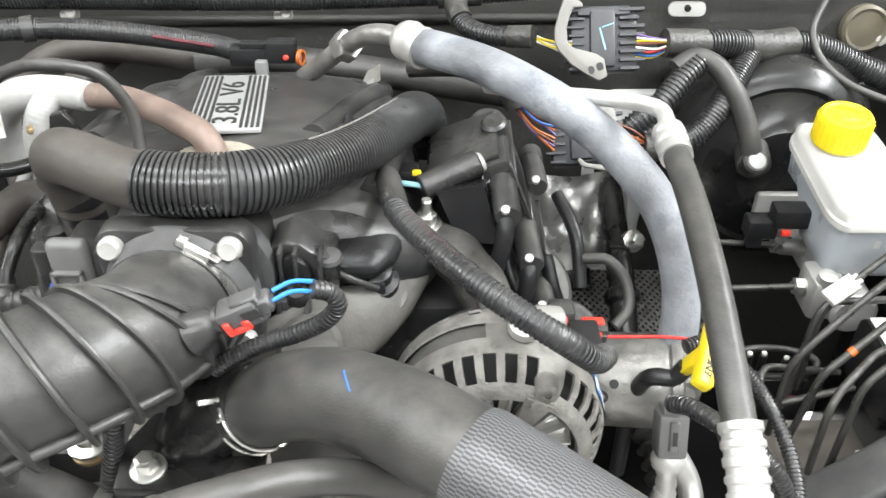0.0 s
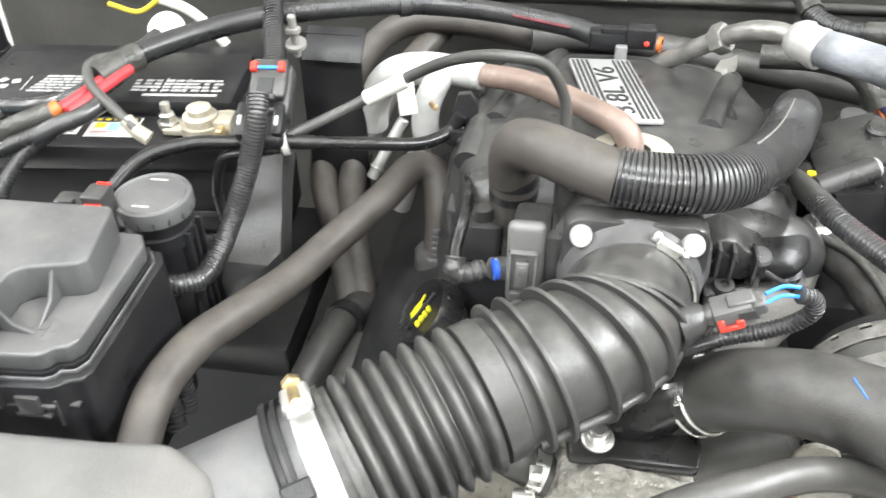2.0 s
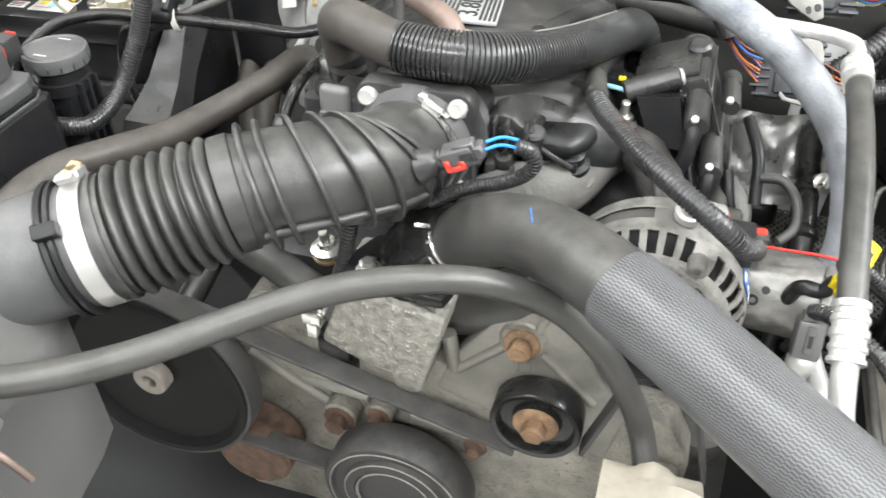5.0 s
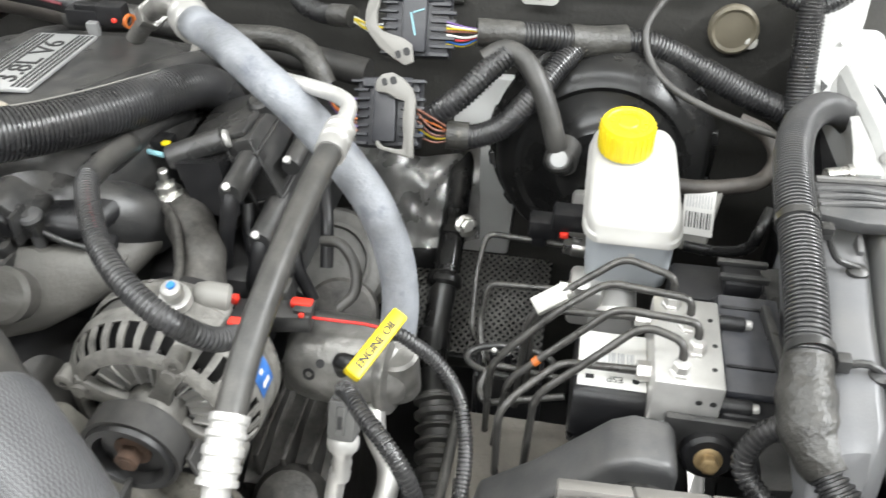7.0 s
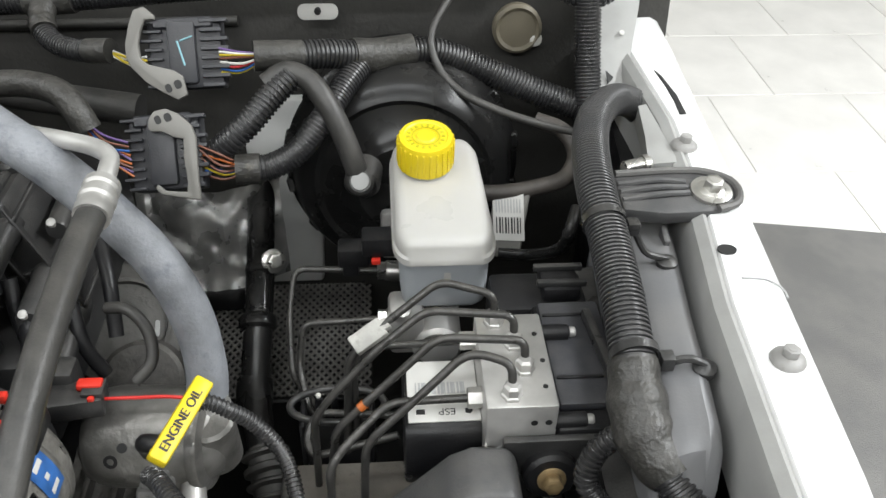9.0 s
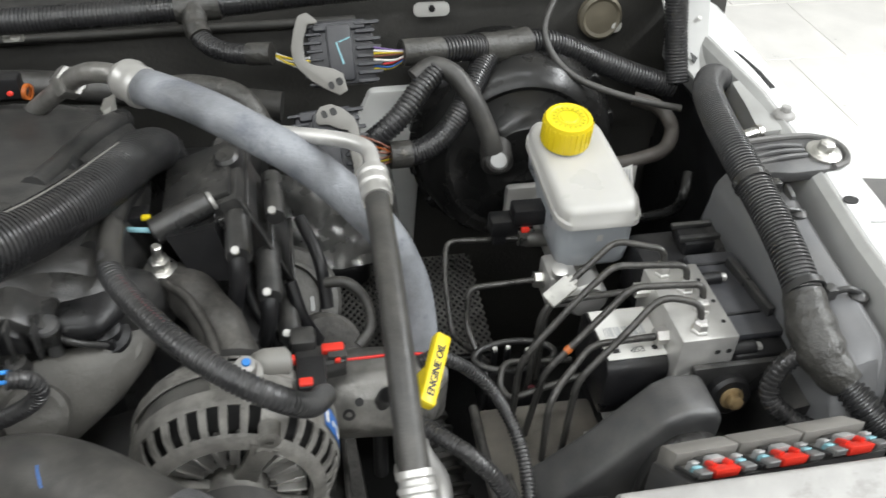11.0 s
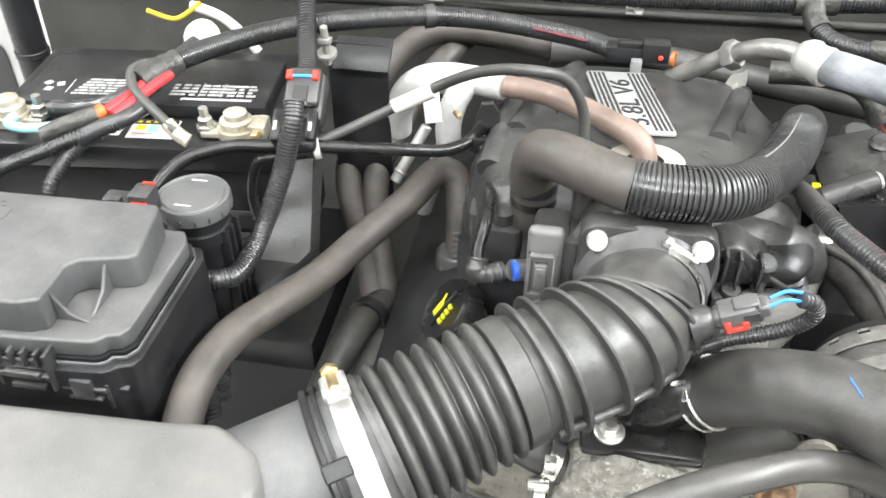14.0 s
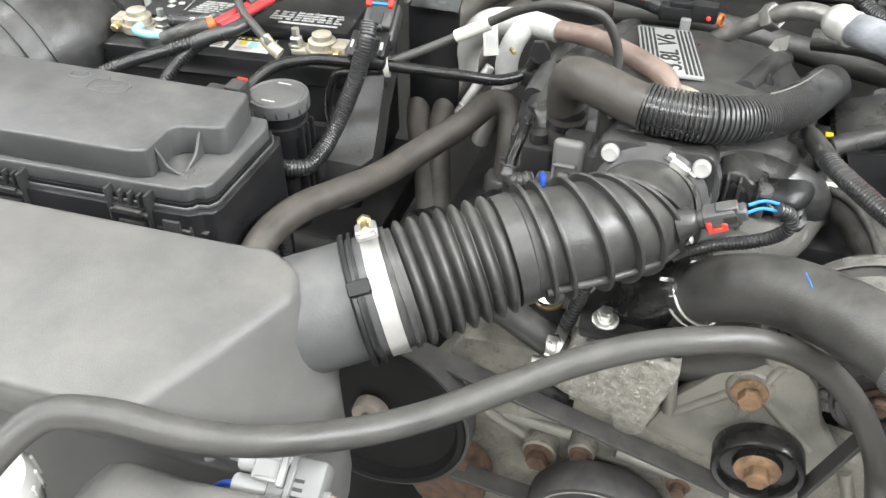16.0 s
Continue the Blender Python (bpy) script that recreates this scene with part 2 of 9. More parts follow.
# ---------------------------------------------------------------- materials
def material(name, color, rough=0.5, metal=0.0, mottle=0.25, scale=18.0, grain=0.15, grain_scale=420.0, dust=0.0, dust_color=(0.30, 0.28, 0.25), spec=0.5, weave=None, coat=0.0, stain=None, relief=0.0006):
    """A surface: base colour mottled at two scales, grain relief, and dust lying on what faces up in blotches."""
    mt = bpy.data.materials.new(name)
    mt.use_nodes = True
    nt = mt.node_tree
    N, L = nt.nodes, nt.links
    bs = N["Principled BSDF"]
    tc = N.new("ShaderNodeTexCoord")
    big = N.new("ShaderNodeTexNoise")
    big.inputs["Scale"].default_value, big.inputs["Detail"].default_value = scale, 5
    fine = N.new("ShaderNodeTexNoise")
    fine.inputs["Scale"].default_value, fine.inputs["Detail"].default_value = grain_scale, 3
    L.new(tc.outputs["Object"], big.inputs["Vector"])
    L.new(tc.outputs["Object"], fine.inputs["Vector"])
    ramp = N.new("ShaderNodeMapRange")
    ramp.inputs["From Min"].default_value, ramp.inputs["From Max"].default_value = 0.3, 0.7
    ramp.inputs["To Min"].default_value, ramp.inputs["To Max"].default_value = 1 - mottle, 1 + mottle
    L.new(big.outputs["Fac"], ramp.inputs["Value"])
    mul = N.new("ShaderNodeVectorMath")
    mul.operation = "SCALE"
    mul.inputs[0].default_value = color
    L.new(ramp.outputs["Result"], mul.inputs["Scale"])
    out = mul.outputs["Vector"]
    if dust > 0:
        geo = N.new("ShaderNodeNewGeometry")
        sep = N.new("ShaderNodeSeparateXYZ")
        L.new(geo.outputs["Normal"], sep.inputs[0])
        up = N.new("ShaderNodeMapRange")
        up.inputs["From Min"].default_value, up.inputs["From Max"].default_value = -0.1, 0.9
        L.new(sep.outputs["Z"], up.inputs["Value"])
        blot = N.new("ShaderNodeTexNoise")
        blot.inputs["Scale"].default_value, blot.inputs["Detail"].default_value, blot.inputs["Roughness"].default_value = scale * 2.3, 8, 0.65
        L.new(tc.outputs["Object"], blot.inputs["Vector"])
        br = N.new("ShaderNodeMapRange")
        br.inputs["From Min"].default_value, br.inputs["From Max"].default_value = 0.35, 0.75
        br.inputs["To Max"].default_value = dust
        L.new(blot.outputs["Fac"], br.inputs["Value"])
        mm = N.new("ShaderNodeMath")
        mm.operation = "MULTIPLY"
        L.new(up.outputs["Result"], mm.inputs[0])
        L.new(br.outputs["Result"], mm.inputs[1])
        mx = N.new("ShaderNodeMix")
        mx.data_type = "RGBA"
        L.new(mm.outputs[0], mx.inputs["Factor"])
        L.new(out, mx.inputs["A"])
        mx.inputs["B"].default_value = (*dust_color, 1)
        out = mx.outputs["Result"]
    if stain:
        st = N.new("ShaderNodeTexNoise")
        st.inputs["Scale"].default_value, st.inputs["Detail"].default_value, st.inputs["Roughness"].default_value = stain[1], 9, 0.7
        L.new(tc.outputs["Object"], st.inputs["Vector"])
        sr = N.new("ShaderNodeMapRange")
        sr.inputs["From Min"].default_value, sr.inputs["From Max"].default_value = stain[2], stain[2] + 0.12
        sr.inputs["To Max"].default_value = stain[3]
        L.new(st.outputs["Fac"], sr.inputs["Value"])
        sx = N.new("ShaderNodeMix")
        sx.data_type = "RGBA"
        L.new(sr.outputs["Result"], sx.inputs["Factor"])
        L.new(out, sx.inputs["A"])
        sx.inputs["B"].default_value = (*stain[0], 1)
        out = sx.outputs["Result"]
    L.new(out, bs.inputs["Base Color"])
    rr = N.new("ShaderNodeMapRange")
    rr.inputs["From Min"].default_value, rr.inputs["From Max"].default_value = 0.3, 0.7
    rr.inputs["To Min"].default_value, rr.inputs["To Max"].default_value = max(0.03, rough - 0.1), min(1, rough + 0.1)
    L.new(big.outputs["Fac"], rr.inputs["Value"])
    L.new(rr.outputs["Result"], bs.inputs["Roughness"])
    bs.inputs["Metallic"].default_value = metal
    bs.inputs["Specular IOR Level"].default_value = spec
    bs.inputs["Coat Weight"].default_value = coat
    bump = N.new("ShaderNodeBump")
    bump.inputs["Strength"].default_value = grain
    bump.inputs["Distance"].default_value = relief
    height = fine.outputs["Fac"]
    if weave:
        sc = N.new("ShaderNodeMapping")
        sc.inputs["Scale"].default_value = (weave[0], weave[1], 1)
        L.new(tc.outputs["UV"], sc.inputs["Vector"])
        ch = N.new("ShaderNodeTexChecker")
        ch.inputs["Scale"].default_value = 1.0
        ch.inputs["Color1"].default_value, ch.inputs["Color2"].default_value = (1, 1, 1, 1), (0, 0, 0, 1)
        L.new(sc.outputs["Vector"], ch.inputs["Vector"])
        wv = N.new("ShaderNodeMix")
        wv.data_type = "RGBA"
        L.new(ch.outputs["Fac"], wv.inputs["Factor"])
        L.new(out, wv.inputs["A"])
        wv.inputs["B"].default_value = (*weave[2], 1)
        L.new(wv.outputs["Result"], bs.inputs["Base Color"])
        height = ch.outputs["Fac"]
        bump.inputs["Distance"].default_value = 0.0012
        bump.inputs["Strength"].default_value = 0.8
    L.new(height, bump.inputs["Height"])
    L.new(bump.outputs["Normal"], bs.inputs["Normal"])
    return mt


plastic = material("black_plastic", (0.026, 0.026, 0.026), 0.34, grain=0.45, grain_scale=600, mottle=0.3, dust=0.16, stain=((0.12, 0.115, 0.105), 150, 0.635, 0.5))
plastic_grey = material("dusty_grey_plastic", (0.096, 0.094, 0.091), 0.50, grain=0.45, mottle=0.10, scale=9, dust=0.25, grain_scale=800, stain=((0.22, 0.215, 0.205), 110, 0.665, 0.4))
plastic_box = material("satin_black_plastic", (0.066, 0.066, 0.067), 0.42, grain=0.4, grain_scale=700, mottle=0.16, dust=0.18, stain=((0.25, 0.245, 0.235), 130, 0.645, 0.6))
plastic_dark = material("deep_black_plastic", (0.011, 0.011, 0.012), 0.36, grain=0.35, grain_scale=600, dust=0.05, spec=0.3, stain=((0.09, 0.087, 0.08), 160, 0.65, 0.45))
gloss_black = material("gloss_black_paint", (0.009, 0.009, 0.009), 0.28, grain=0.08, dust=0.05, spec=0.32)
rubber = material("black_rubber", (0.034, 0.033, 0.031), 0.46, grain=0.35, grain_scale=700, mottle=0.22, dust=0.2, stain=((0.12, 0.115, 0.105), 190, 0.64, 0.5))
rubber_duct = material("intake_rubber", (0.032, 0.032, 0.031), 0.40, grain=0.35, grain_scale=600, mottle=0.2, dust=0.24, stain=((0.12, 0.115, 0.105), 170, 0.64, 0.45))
rubber_brown = material("aged_brown_rubber", (0.048, 0.042, 0.037), 0.55, grain=0.25, mottle=0.25, scale=30, dust=0.2, dust_color=(0.22, 0.195, 0.165))
rubber_grey = material("grey_rubber", (0.043, 0.0415, 0.039), 0.44, grain=0.3, grain_scale=700, mottle=0.18, dust=0.12, stain=((0.16, 0.15, 0.14), 150, 0.65, 0.5))
loom_mat = material("split_loom_plastic", (0.022, 0.022, 0.023), 0.30, grain=0.05, dust=0.10, spec=0.55)
loom_grey = material("dusty_loom_plastic", (0.045, 0.045, 0.046), 0.36, grain=0.1, mottle=0.15, dust=0.15, spec=0.5)
tape_mat = material("cloth_tape", (0.032, 0.031, 0.028), 0.42, grain=0.8, grain_scale=240, mottle=0.4, scale=45, dust=0.15, stain=((0.15, 0.14, 0.115), 60, 0.60, 0.6), relief=0.0015)
braid_mat = material("braided_sleeve", (0.036, 0.036, 0.037), 0.40, mottle=0.25, weave=(150, 190, (0.115, 0.115, 0.12)), spec=0.6)
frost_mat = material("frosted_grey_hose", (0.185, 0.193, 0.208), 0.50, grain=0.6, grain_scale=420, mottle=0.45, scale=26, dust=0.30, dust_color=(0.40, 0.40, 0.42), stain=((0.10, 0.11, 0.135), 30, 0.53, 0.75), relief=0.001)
alu = material("aluminium", (0.52, 0.51, 0.49), 0.42, 0.65, grain=0.15, mottle=0.12, scale=30)
alu_bright = material("bright_aluminium", (0.56, 0.55, 0.53), 0.40, 0.6, grain=0.15, mottle=0.12, scale=60)
alu_cast = material("cast_aluminium", (0.19, 0.178, 0.152), 0.55, 0.25, grain=1.0, grain_scale=260, mottle=0.3, scale=45, stain=((0.085, 0.077, 0.063), 130, 0.54, 0.75), relief=0.0014)
alu_rough = material("sand_cast_aluminium", (0.26, 0.247, 0.220), 0.6, 0.35, grain=1.0, grain_scale=190, mottle=0.35, scale=110, stain=((0.72, 0.69, 0.62), 190, 0.585, 0.9), relief=0.004)
arm_cast = material("dull_grey_casting", (0.085, 0.081, 0.073), 0.55, 0.15, grain=0.7, grain_scale=320, mottle=0.2, scale=40, stain=((0.07, 0.066, 0.058), 60, 0.60, 0.5), relief=0.0008)
alt_mat = material("weathered_alternator_casting", (0.175, 0.168, 0.154), 0.55, 0.3, grain=0.9, grain_scale=300, mottle=0.3, scale=80, stain=((0.07, 0.065, 0.058), 70, 0.55, 0.6), relief=0.001)
steel = material("zinc_steel", (0.60, 0.59, 0.56), 0.32, 0.95, grain=0.1, mottle=0.15, scale=60)
gold = material("yellow_zinc", (0.62, 0.48, 0.26), 0.36, 0.9, grain=0.1, mottle=0.2, scale=80)
panel_paint = material("white_body_paint", (0.62, 0.62, 0.60), 0.4, mottle=0.12, scale=12, grain=0.05)
alu_web = material("smooth_cast_aluminium", (0.20, 0.190, 0.166), 0.52, 0.25, grain=0.6, grain_scale=420, mottle=0.2, scale=30, stain=((0.13, 0.118, 0.098), 70, 0.58, 0.5), relief=0.001)
rust = material("rusted_steel", (0.19, 0.115, 0.065), 0.7, 0.3, grain=0.9, grain_scale=500, mottle=0.5, scale=90, stain=((0.27, 0.19, 0.12), 160, 0.54, 0.8))
rust_dark = material("dark_rusted_steel", (0.09, 0.055, 0.038), 0.8, 0.2, grain=0.9, grain_scale=500, mottle=0.5, scale=90)
white_cap = material("bright_bolt_cap", (0.46, 0.45, 0.43), 0.4, 0.3, grain=0.1, mottle=0.15, scale=60)
paint_white = material("white_car_paint", (0.84, 0.84, 0.83), 0.25, grain=0.02, mottle=0.02, coat=0.5)
tank_mat = material("milky_plastic_tank", (0.446, 0.437, 0.414), 0.36, grain=0.05, mottle=0.05, scale=14)
tank_low = material("fluid_filled_tank", (0.34, 0.36, 0.38), 0.34, grain=0.05, mottle=0.06)
tank_mat.node_tree.nodes["Principled BSDF"].inputs["Subsurface Weight"].default_value = 0.15
tank_mat.node_tree.nodes["Principled BSDF"].inputs["Subsurface Radius"].default_value = (0.01, 0.01, 0.008)
yellow = material("yellow_plastic", (0.720, 0.554, 0.012), 0.42, grain=0.05, mottle=0.05)
# Yellow of the oil symbol, and the darker tone shading the cap's relief.
yellow_print_and_relief = material("yellow_print_and_relief", (0.450, 0.420, 0.012), 0.5, mottle=0.2)
red = material("red_plastic", (0.66, 0.035, 0.02), 0.4, mottle=0.08)
red_wire = material("red_insulation", (0.60, 0.03, 0.025), 0.45, mottle=0.1)
red_band = material("red_cable_wrap", (0.42, 0.03, 0.035), 0.5, mottle=0.2)
orange_mat = material("orange_insulation", (0.42, 0.11, 0.02), 0.45, mottle=0.1)
blue_mat = material("blue_insulation", (0.03, 0.22, 0.62), 0.45, mottle=0.1)
blue_dark = material("blue_plastic", (0.02, 0.08, 0.42), 0.4, mottle=0.1)
purple_mat = material("violet_insulation", (0.12, 0.07, 0.20), 0.45, mottle=0.1)
brown_wire = material("brown_insulation", (0.16, 0.06, 0.035), 0.45, mottle=0.1)
cyan_mat = material("pale_blue_cable", (0.25, 0.48, 0.54), 0.5, mottle=0.1)
white_wire = material("white_insulation", (0.58, 0.57, 0.53), 0.45, mottle=0.08)
print_mat = material("worn_white_print", (0.34, 0.34, 0.33), 0.55, grain=0.1, mottle=0.3, scale=120, stain=((0.06, 0.06, 0.06), 200, 0.55, 0.8))
paper = material("white_label", (0.62, 0.61, 0.58), 0.55, grain=0.05, mottle=0.05)
# Black for print, and for the shade painted into holes, slots and hollows.
ink_and_shade = material("black_print_and_shade", (0.02, 0.02, 0.02), 0.6, mottle=0.1)
ink_grey = material("grey_print", (0.40, 0.40, 0.40), 0.6, mottle=0.1)
beige = material("beige_gasket", (0.30, 0.27, 0.22), 0.6, grain=0.4, mottle=0.2, scale=40, stain=((0.20, 0.17, 0.13), 70, 0.56, 0.6))
pipe_brown = material("heat_stained_pipe", (0.20, 0.145, 0.120), 0.52, 0.2, grain=0.3, mottle=0.25, scale=30, stain=((0.33, 0.27, 0.24), 55, 0.56, 0.5))
sleeve_mat = material("silver_heat_sleeve", (0.41, 0.405, 0.39), 0.50, 0.1, grain=0.35, grain_scale=190, mottle=0.12, scale=45, relief=0.0015)
lever_mat = material("grey_plastic_lever", (0.19, 0.183, 0.168), 0.5, mottle=0.12)
rail_mat = material("pale_grey_panel", (0.33, 0.322, 0.31), 0.5, mottle=0.2, scale=25, grain=0.4, stain=((0.20, 0.19, 0.175), 45, 0.56, 0.6))
connector_mat = material("slate_black_plastic", (0.030, 0.031, 0.036), 0.42, grain=0.3, grain_scale=600, mottle=0.15, dust=0.12)
hub_mat = material("oxidised_hub", (0.19, 0.168, 0.145), 0.55, 0.3, grain=0.5, mottle=0.2, scale=70)
plug_light = material("pale_grey_plastic", (0.34, 0.34, 0.335), 0.42, mottle=0.12, dust=0.1)
plug_mat = material("mid_grey_plastic", (0.17, 0.17, 0.168), 0.45, mottle=0.1)
plug_switch = material("grey_switch_plastic", (0.115, 0.114, 0.110), 0.45, grain=0.3, mottle=0.15, dust=0.15)
plug_dark = material("dusty_slate_plastic", (0.085, 0.086, 0.090), 0.45, grain=0.3, grain_scale=600, mottle=0.12, dust=0.15)
badge_mat = material("brushed_badge", (0.36, 0.36, 0.355), 0.42, 0.3, grain=0.05, mottle=0.06)
firewall_mat = material("firewall_undercoat", (0.029, 0.028, 0.025), 0.6, grain=0.6, grain_scale=200, mottle=0.3, scale=9, dust=0.18, relief=0.0012)
primer_mat = material("grey_primed_steel", (0.36, 0.36, 0.35), 0.45, 0.1, grain=0.15, mottle=0.15, dust=0.2)
foil_mat = material("crinkled_foil", (0.42, 0.415, 0.40), 0.30, 0.5, grain=0.3, grain_scale=30, mottle=0.35, scale=30, coat=0.6)
dirty_paper = material("crumpled_paper", (0.44, 0.43, 0.40), 0.6, grain=0.3, mottle=0.25, scale=60, stain=((0.20, 0.19, 0.17), 90, 0.56, 0.6))
foil_mat.node_tree.nodes["Bump"].inputs["Distance"].default_value = 0.003
dark_steel = material("black_steel", (0.022, 0.022, 0.023), 0.38, 0.3, grain=0.15, mottle=0.2, dust=0.1)
mesh_mat = material("dusty_expanded_metal", (0.105, 0.102, 0.096), 0.5, 0.3, grain=0.3, mottle=0.3, scale=40, dust=0.2)
pulley_black = material("worn_black_pulley", (0.007, 0.007, 0.007), 0.6, grain=0.3, mottle=0.3, spec=0.12)
belt_mat = material("drive_belt", (0.028, 0.027, 0.026), 0.65, mottle=0.2, dust=0.15)
chassis_mat = material("undercoated_chassis", (0.02, 0.02, 0.02), 0.8, mottle=0.3)
tile_mat = material("pale_floor_tile", (0.76, 0.74, 0.71), 0.35, grain=0.1, mottle=0.08, scale=6)
grout_mat = material("tile_grout", (0.71, 0.69, 0.66), 0.8, mottle=0.1)
wall_mat = material("workshop_wall_paint", (0.74, 0.74, 0.72), 0.7, mottle=0.04, scale=2)
terminal_mat = material("battery_clamp_metal", (0.42, 0.385, 0.31), 0.5, 0.5, grain=0.6, mottle=0.25, scale=80, stain=((0.58, 0.54, 0.45), 90, 0.56, 0.7))
bronze = material("brass_fitting", (0.30, 0.215, 0.11), 0.5, 0.6, mottle=0.35, scale=80)
amber_plug = material("olive_rubber_plug", (0.16, 0.14, 0.10), 0.5, mottle=0.2)
alu_dull = material("dull_compressor_casting", (0.22, 0.213, 0.20), 0.42, 0.6, grain=0.8, grain_scale=90, mottle=0.35, scale=40, relief=0.002)
grey_cover = material("grimy_grey_cover", (0.095, 0.092, 0.085), 0.55, 0.3, grain=0.7, grain_scale=240, mottle=0.3, scale=50, relief=0.001)

cast_iron = material("dirty_black_casting", (0.040, 0.038, 0.035), 0.55, 0.2, grain=0.8, grain_scale=220, mottle=0.4, scale=40, dust=0.25, relief=0.001)
line_mat = material("coated_brake_line", (0.035, 0.034, 0.032), 0.32, 0.2, grain=0.1, mottle=0.3, scale=60, dust=0.2)
liner_mat = material("moulded_liner_plastic", (0.15, 0.151, 0.156), 0.34, grain=0.2, mottle=0.12, scale=9, dust=0.2, grain_scale=650)
tray_mat = material("dirty_tray_plastic", (0.045, 0.044, 0.042), 0.6, grain=0.5, mottle=0.3, scale=14, dust=0.3, stain=((0.30, 0.275, 0.24), 13, 0.555, 0.8))
dust_mat = material("caked_dust", (0.17, 0.155, 0.134), 0.75, grain=0.7, grain_scale=260, mottle=0.35, scale=22, stain=((0.085, 0.08, 0.072), 30, 0.58, 0.7), relief=0.001)
yellow_wire = material("yellow_insulation", (0.50, 0.38, 0.02), 0.45, mottle=0.1)
blue_wire = material("blue_wire_insulation", (0.02, 0.09, 0.30), 0.45, mottle=0.1)
blue_paint = material("blue_paint_mark", (0.03, 0.12, 0.36), 0.5, mottle=0.3, scale=90)
relay_mat = material("beige_grey_connector", (0.20, 0.19, 0.175), 0.55, mottle=0.2, scale=40, grain=0.3)
red_dim = material("dark_red_line", (0.10, 0.016, 0.022), 0.5, mottle=0.3, scale=80)

# ---------------------------------------------------------------- the workshop
def slab(name, lo, hi, mat, label, bev=0.0):
    """A plain block given in metres."""
    b = prism(((lo[0], lo[1]), (hi[0], lo[1]), (hi[0], hi[1]), (lo[0], hi[1])), hi[2] - lo[2], Matrix.Translation((0, 0, lo[2])), bev)
    me = bpy.data.meshes.new(name)
    b.to_mesh(me)
    b.free()
    me.materials.append(mat)
    return tagged(new(name, me), label, "", "", "structure")


floor = slab("floor", (-6, -6, -0.2), (6, 6, -0.003), grout_mat, "pale workshop floor under the tiles")
slab("wall_north", (-6, 6, -0.2), (6, 6.2, 3.4), wall_mat, "plain white workshop wall")
slab("wall_south", (-6, -6.2, -0.2), (6, -6, 3.4), wall_mat, "plain white workshop wall")
slab("wall_east", (6, -6.2, -0.2), (6.2, 6.2, 3.4), wall_mat, "plain white workshop wall")
slab("wall_west", (-6.2, -6.2, -0.2), (-6, 6.2, 3.4), wall_mat, "plain white workshop wall")
slab("ceiling", (-6.2, -6.2, 3.4), (6.2, 6.2, 3.6), wall_mat, "plain white workshop ceiling")
# Unseen plain block, added to close off the bottom of the bay.
slab("bay_bottom_block", (-0.80, 0.02, 0.02), (0.50, 0.95, 0.42), chassis_mat, "dark block added to close the engine bay's underside", 0.02)

# ---------------------------------------------------------------- the car's panels
firewall = thing("firewall", (-0.1, 1.04, 0.5), "dark undercoated steel firewall behind the engine", "firewall", kind="structure")


def fy(x):
    """How far back the firewall stands at x."""
    return 1.045 + 0.03 * x


part("bulkhead_panel", loft([[(x, fy(x) + d, z) for z, d in ((0.3, 0.0), (0.85, 0.0), (0.97, 0.006), (1.06, 0.02), (1.075, 0.03), (1.075, 0.09), (0.3, 0.09))] for x in (-1.05, -0.5, 0.0, 0.35, 0.72)]), firewall_mat, firewall)
part("cowl_lip", loft([[(x, fy(x) + d, z) for z, d in ((1.07, 0.012), (1.13, 0.02), (1.16, 0.05), (1.16, 0.20), (1.10, 0.20))] for x in (-1.05, -0.5, 0.0, 0.35, 0.72)]), firewall_mat, firewall, "dark steel cowl edge")
part("painted_panel", front_prism([(0.19, 0.62), (0.275, 0.62), (0.285, 0.80), (0.285, 0.915), (0.215, 0.915), (0.19, 0.86)], fy(0.23) - 0.010, fy(0.23) + 0.02, 0.006, 2), panel_paint, firewall, "pale painted steel section")
part("bead", tube([(-1.0, fy(-1) + 0.006, 1.012), (-0.3, fy(-0.3) + 0.006, 1.012), (0.2, fy(0.2) + 0.006, 1.012)], 0.006, 10, 0.05), firewall_mat, firewall)
for px, pz, rr in ((0.530, 0.998, 0.026),):
    part("rubber_plug", lathe(((rr * 1.15, -0.006), (rr * 1.15, 0.004), (rr, 0.008), (rr * 0.85, 0.005), (0.002, 0.006)), basis((px, fy(px) - 0.001, pz), (0, -1, 0.15)), 28), amber_plug, firewall, "round olive rubber plug")
for px, pz in ((0.295, 1.030), (-0.025, 1.058)):
    part("slotted_tab", prism(rrect(0.046, 0.018, 0.008), 0.004, basis((px, fy(px) - 0.016, pz), (0, -1, 0.4)), 0.001), paper, firewall, "white slotted tab")
    part("tab_stud", rod((px, fy(px) + 0.01, pz), (px, fy(px) - 0.024, pz + 0.003), 0.004), ink_and_shade, firewall)
for k, (px, py, pz) in enumerate(((0.552, 1.01, 0.985), (-0.62, 0.99, 1.045))):
    part("push_clip", joined(lathe(((0.009, 0), (0.009, 0.003), (0.004, 0.006)), basis((px, fy(px) - 0.004, pz), (0, -1, 0.3)), 14), rod((px, fy(px) - 0.004, pz), (px, fy(px) + 0.02, pz), 0.003)), white_wire, firewall)

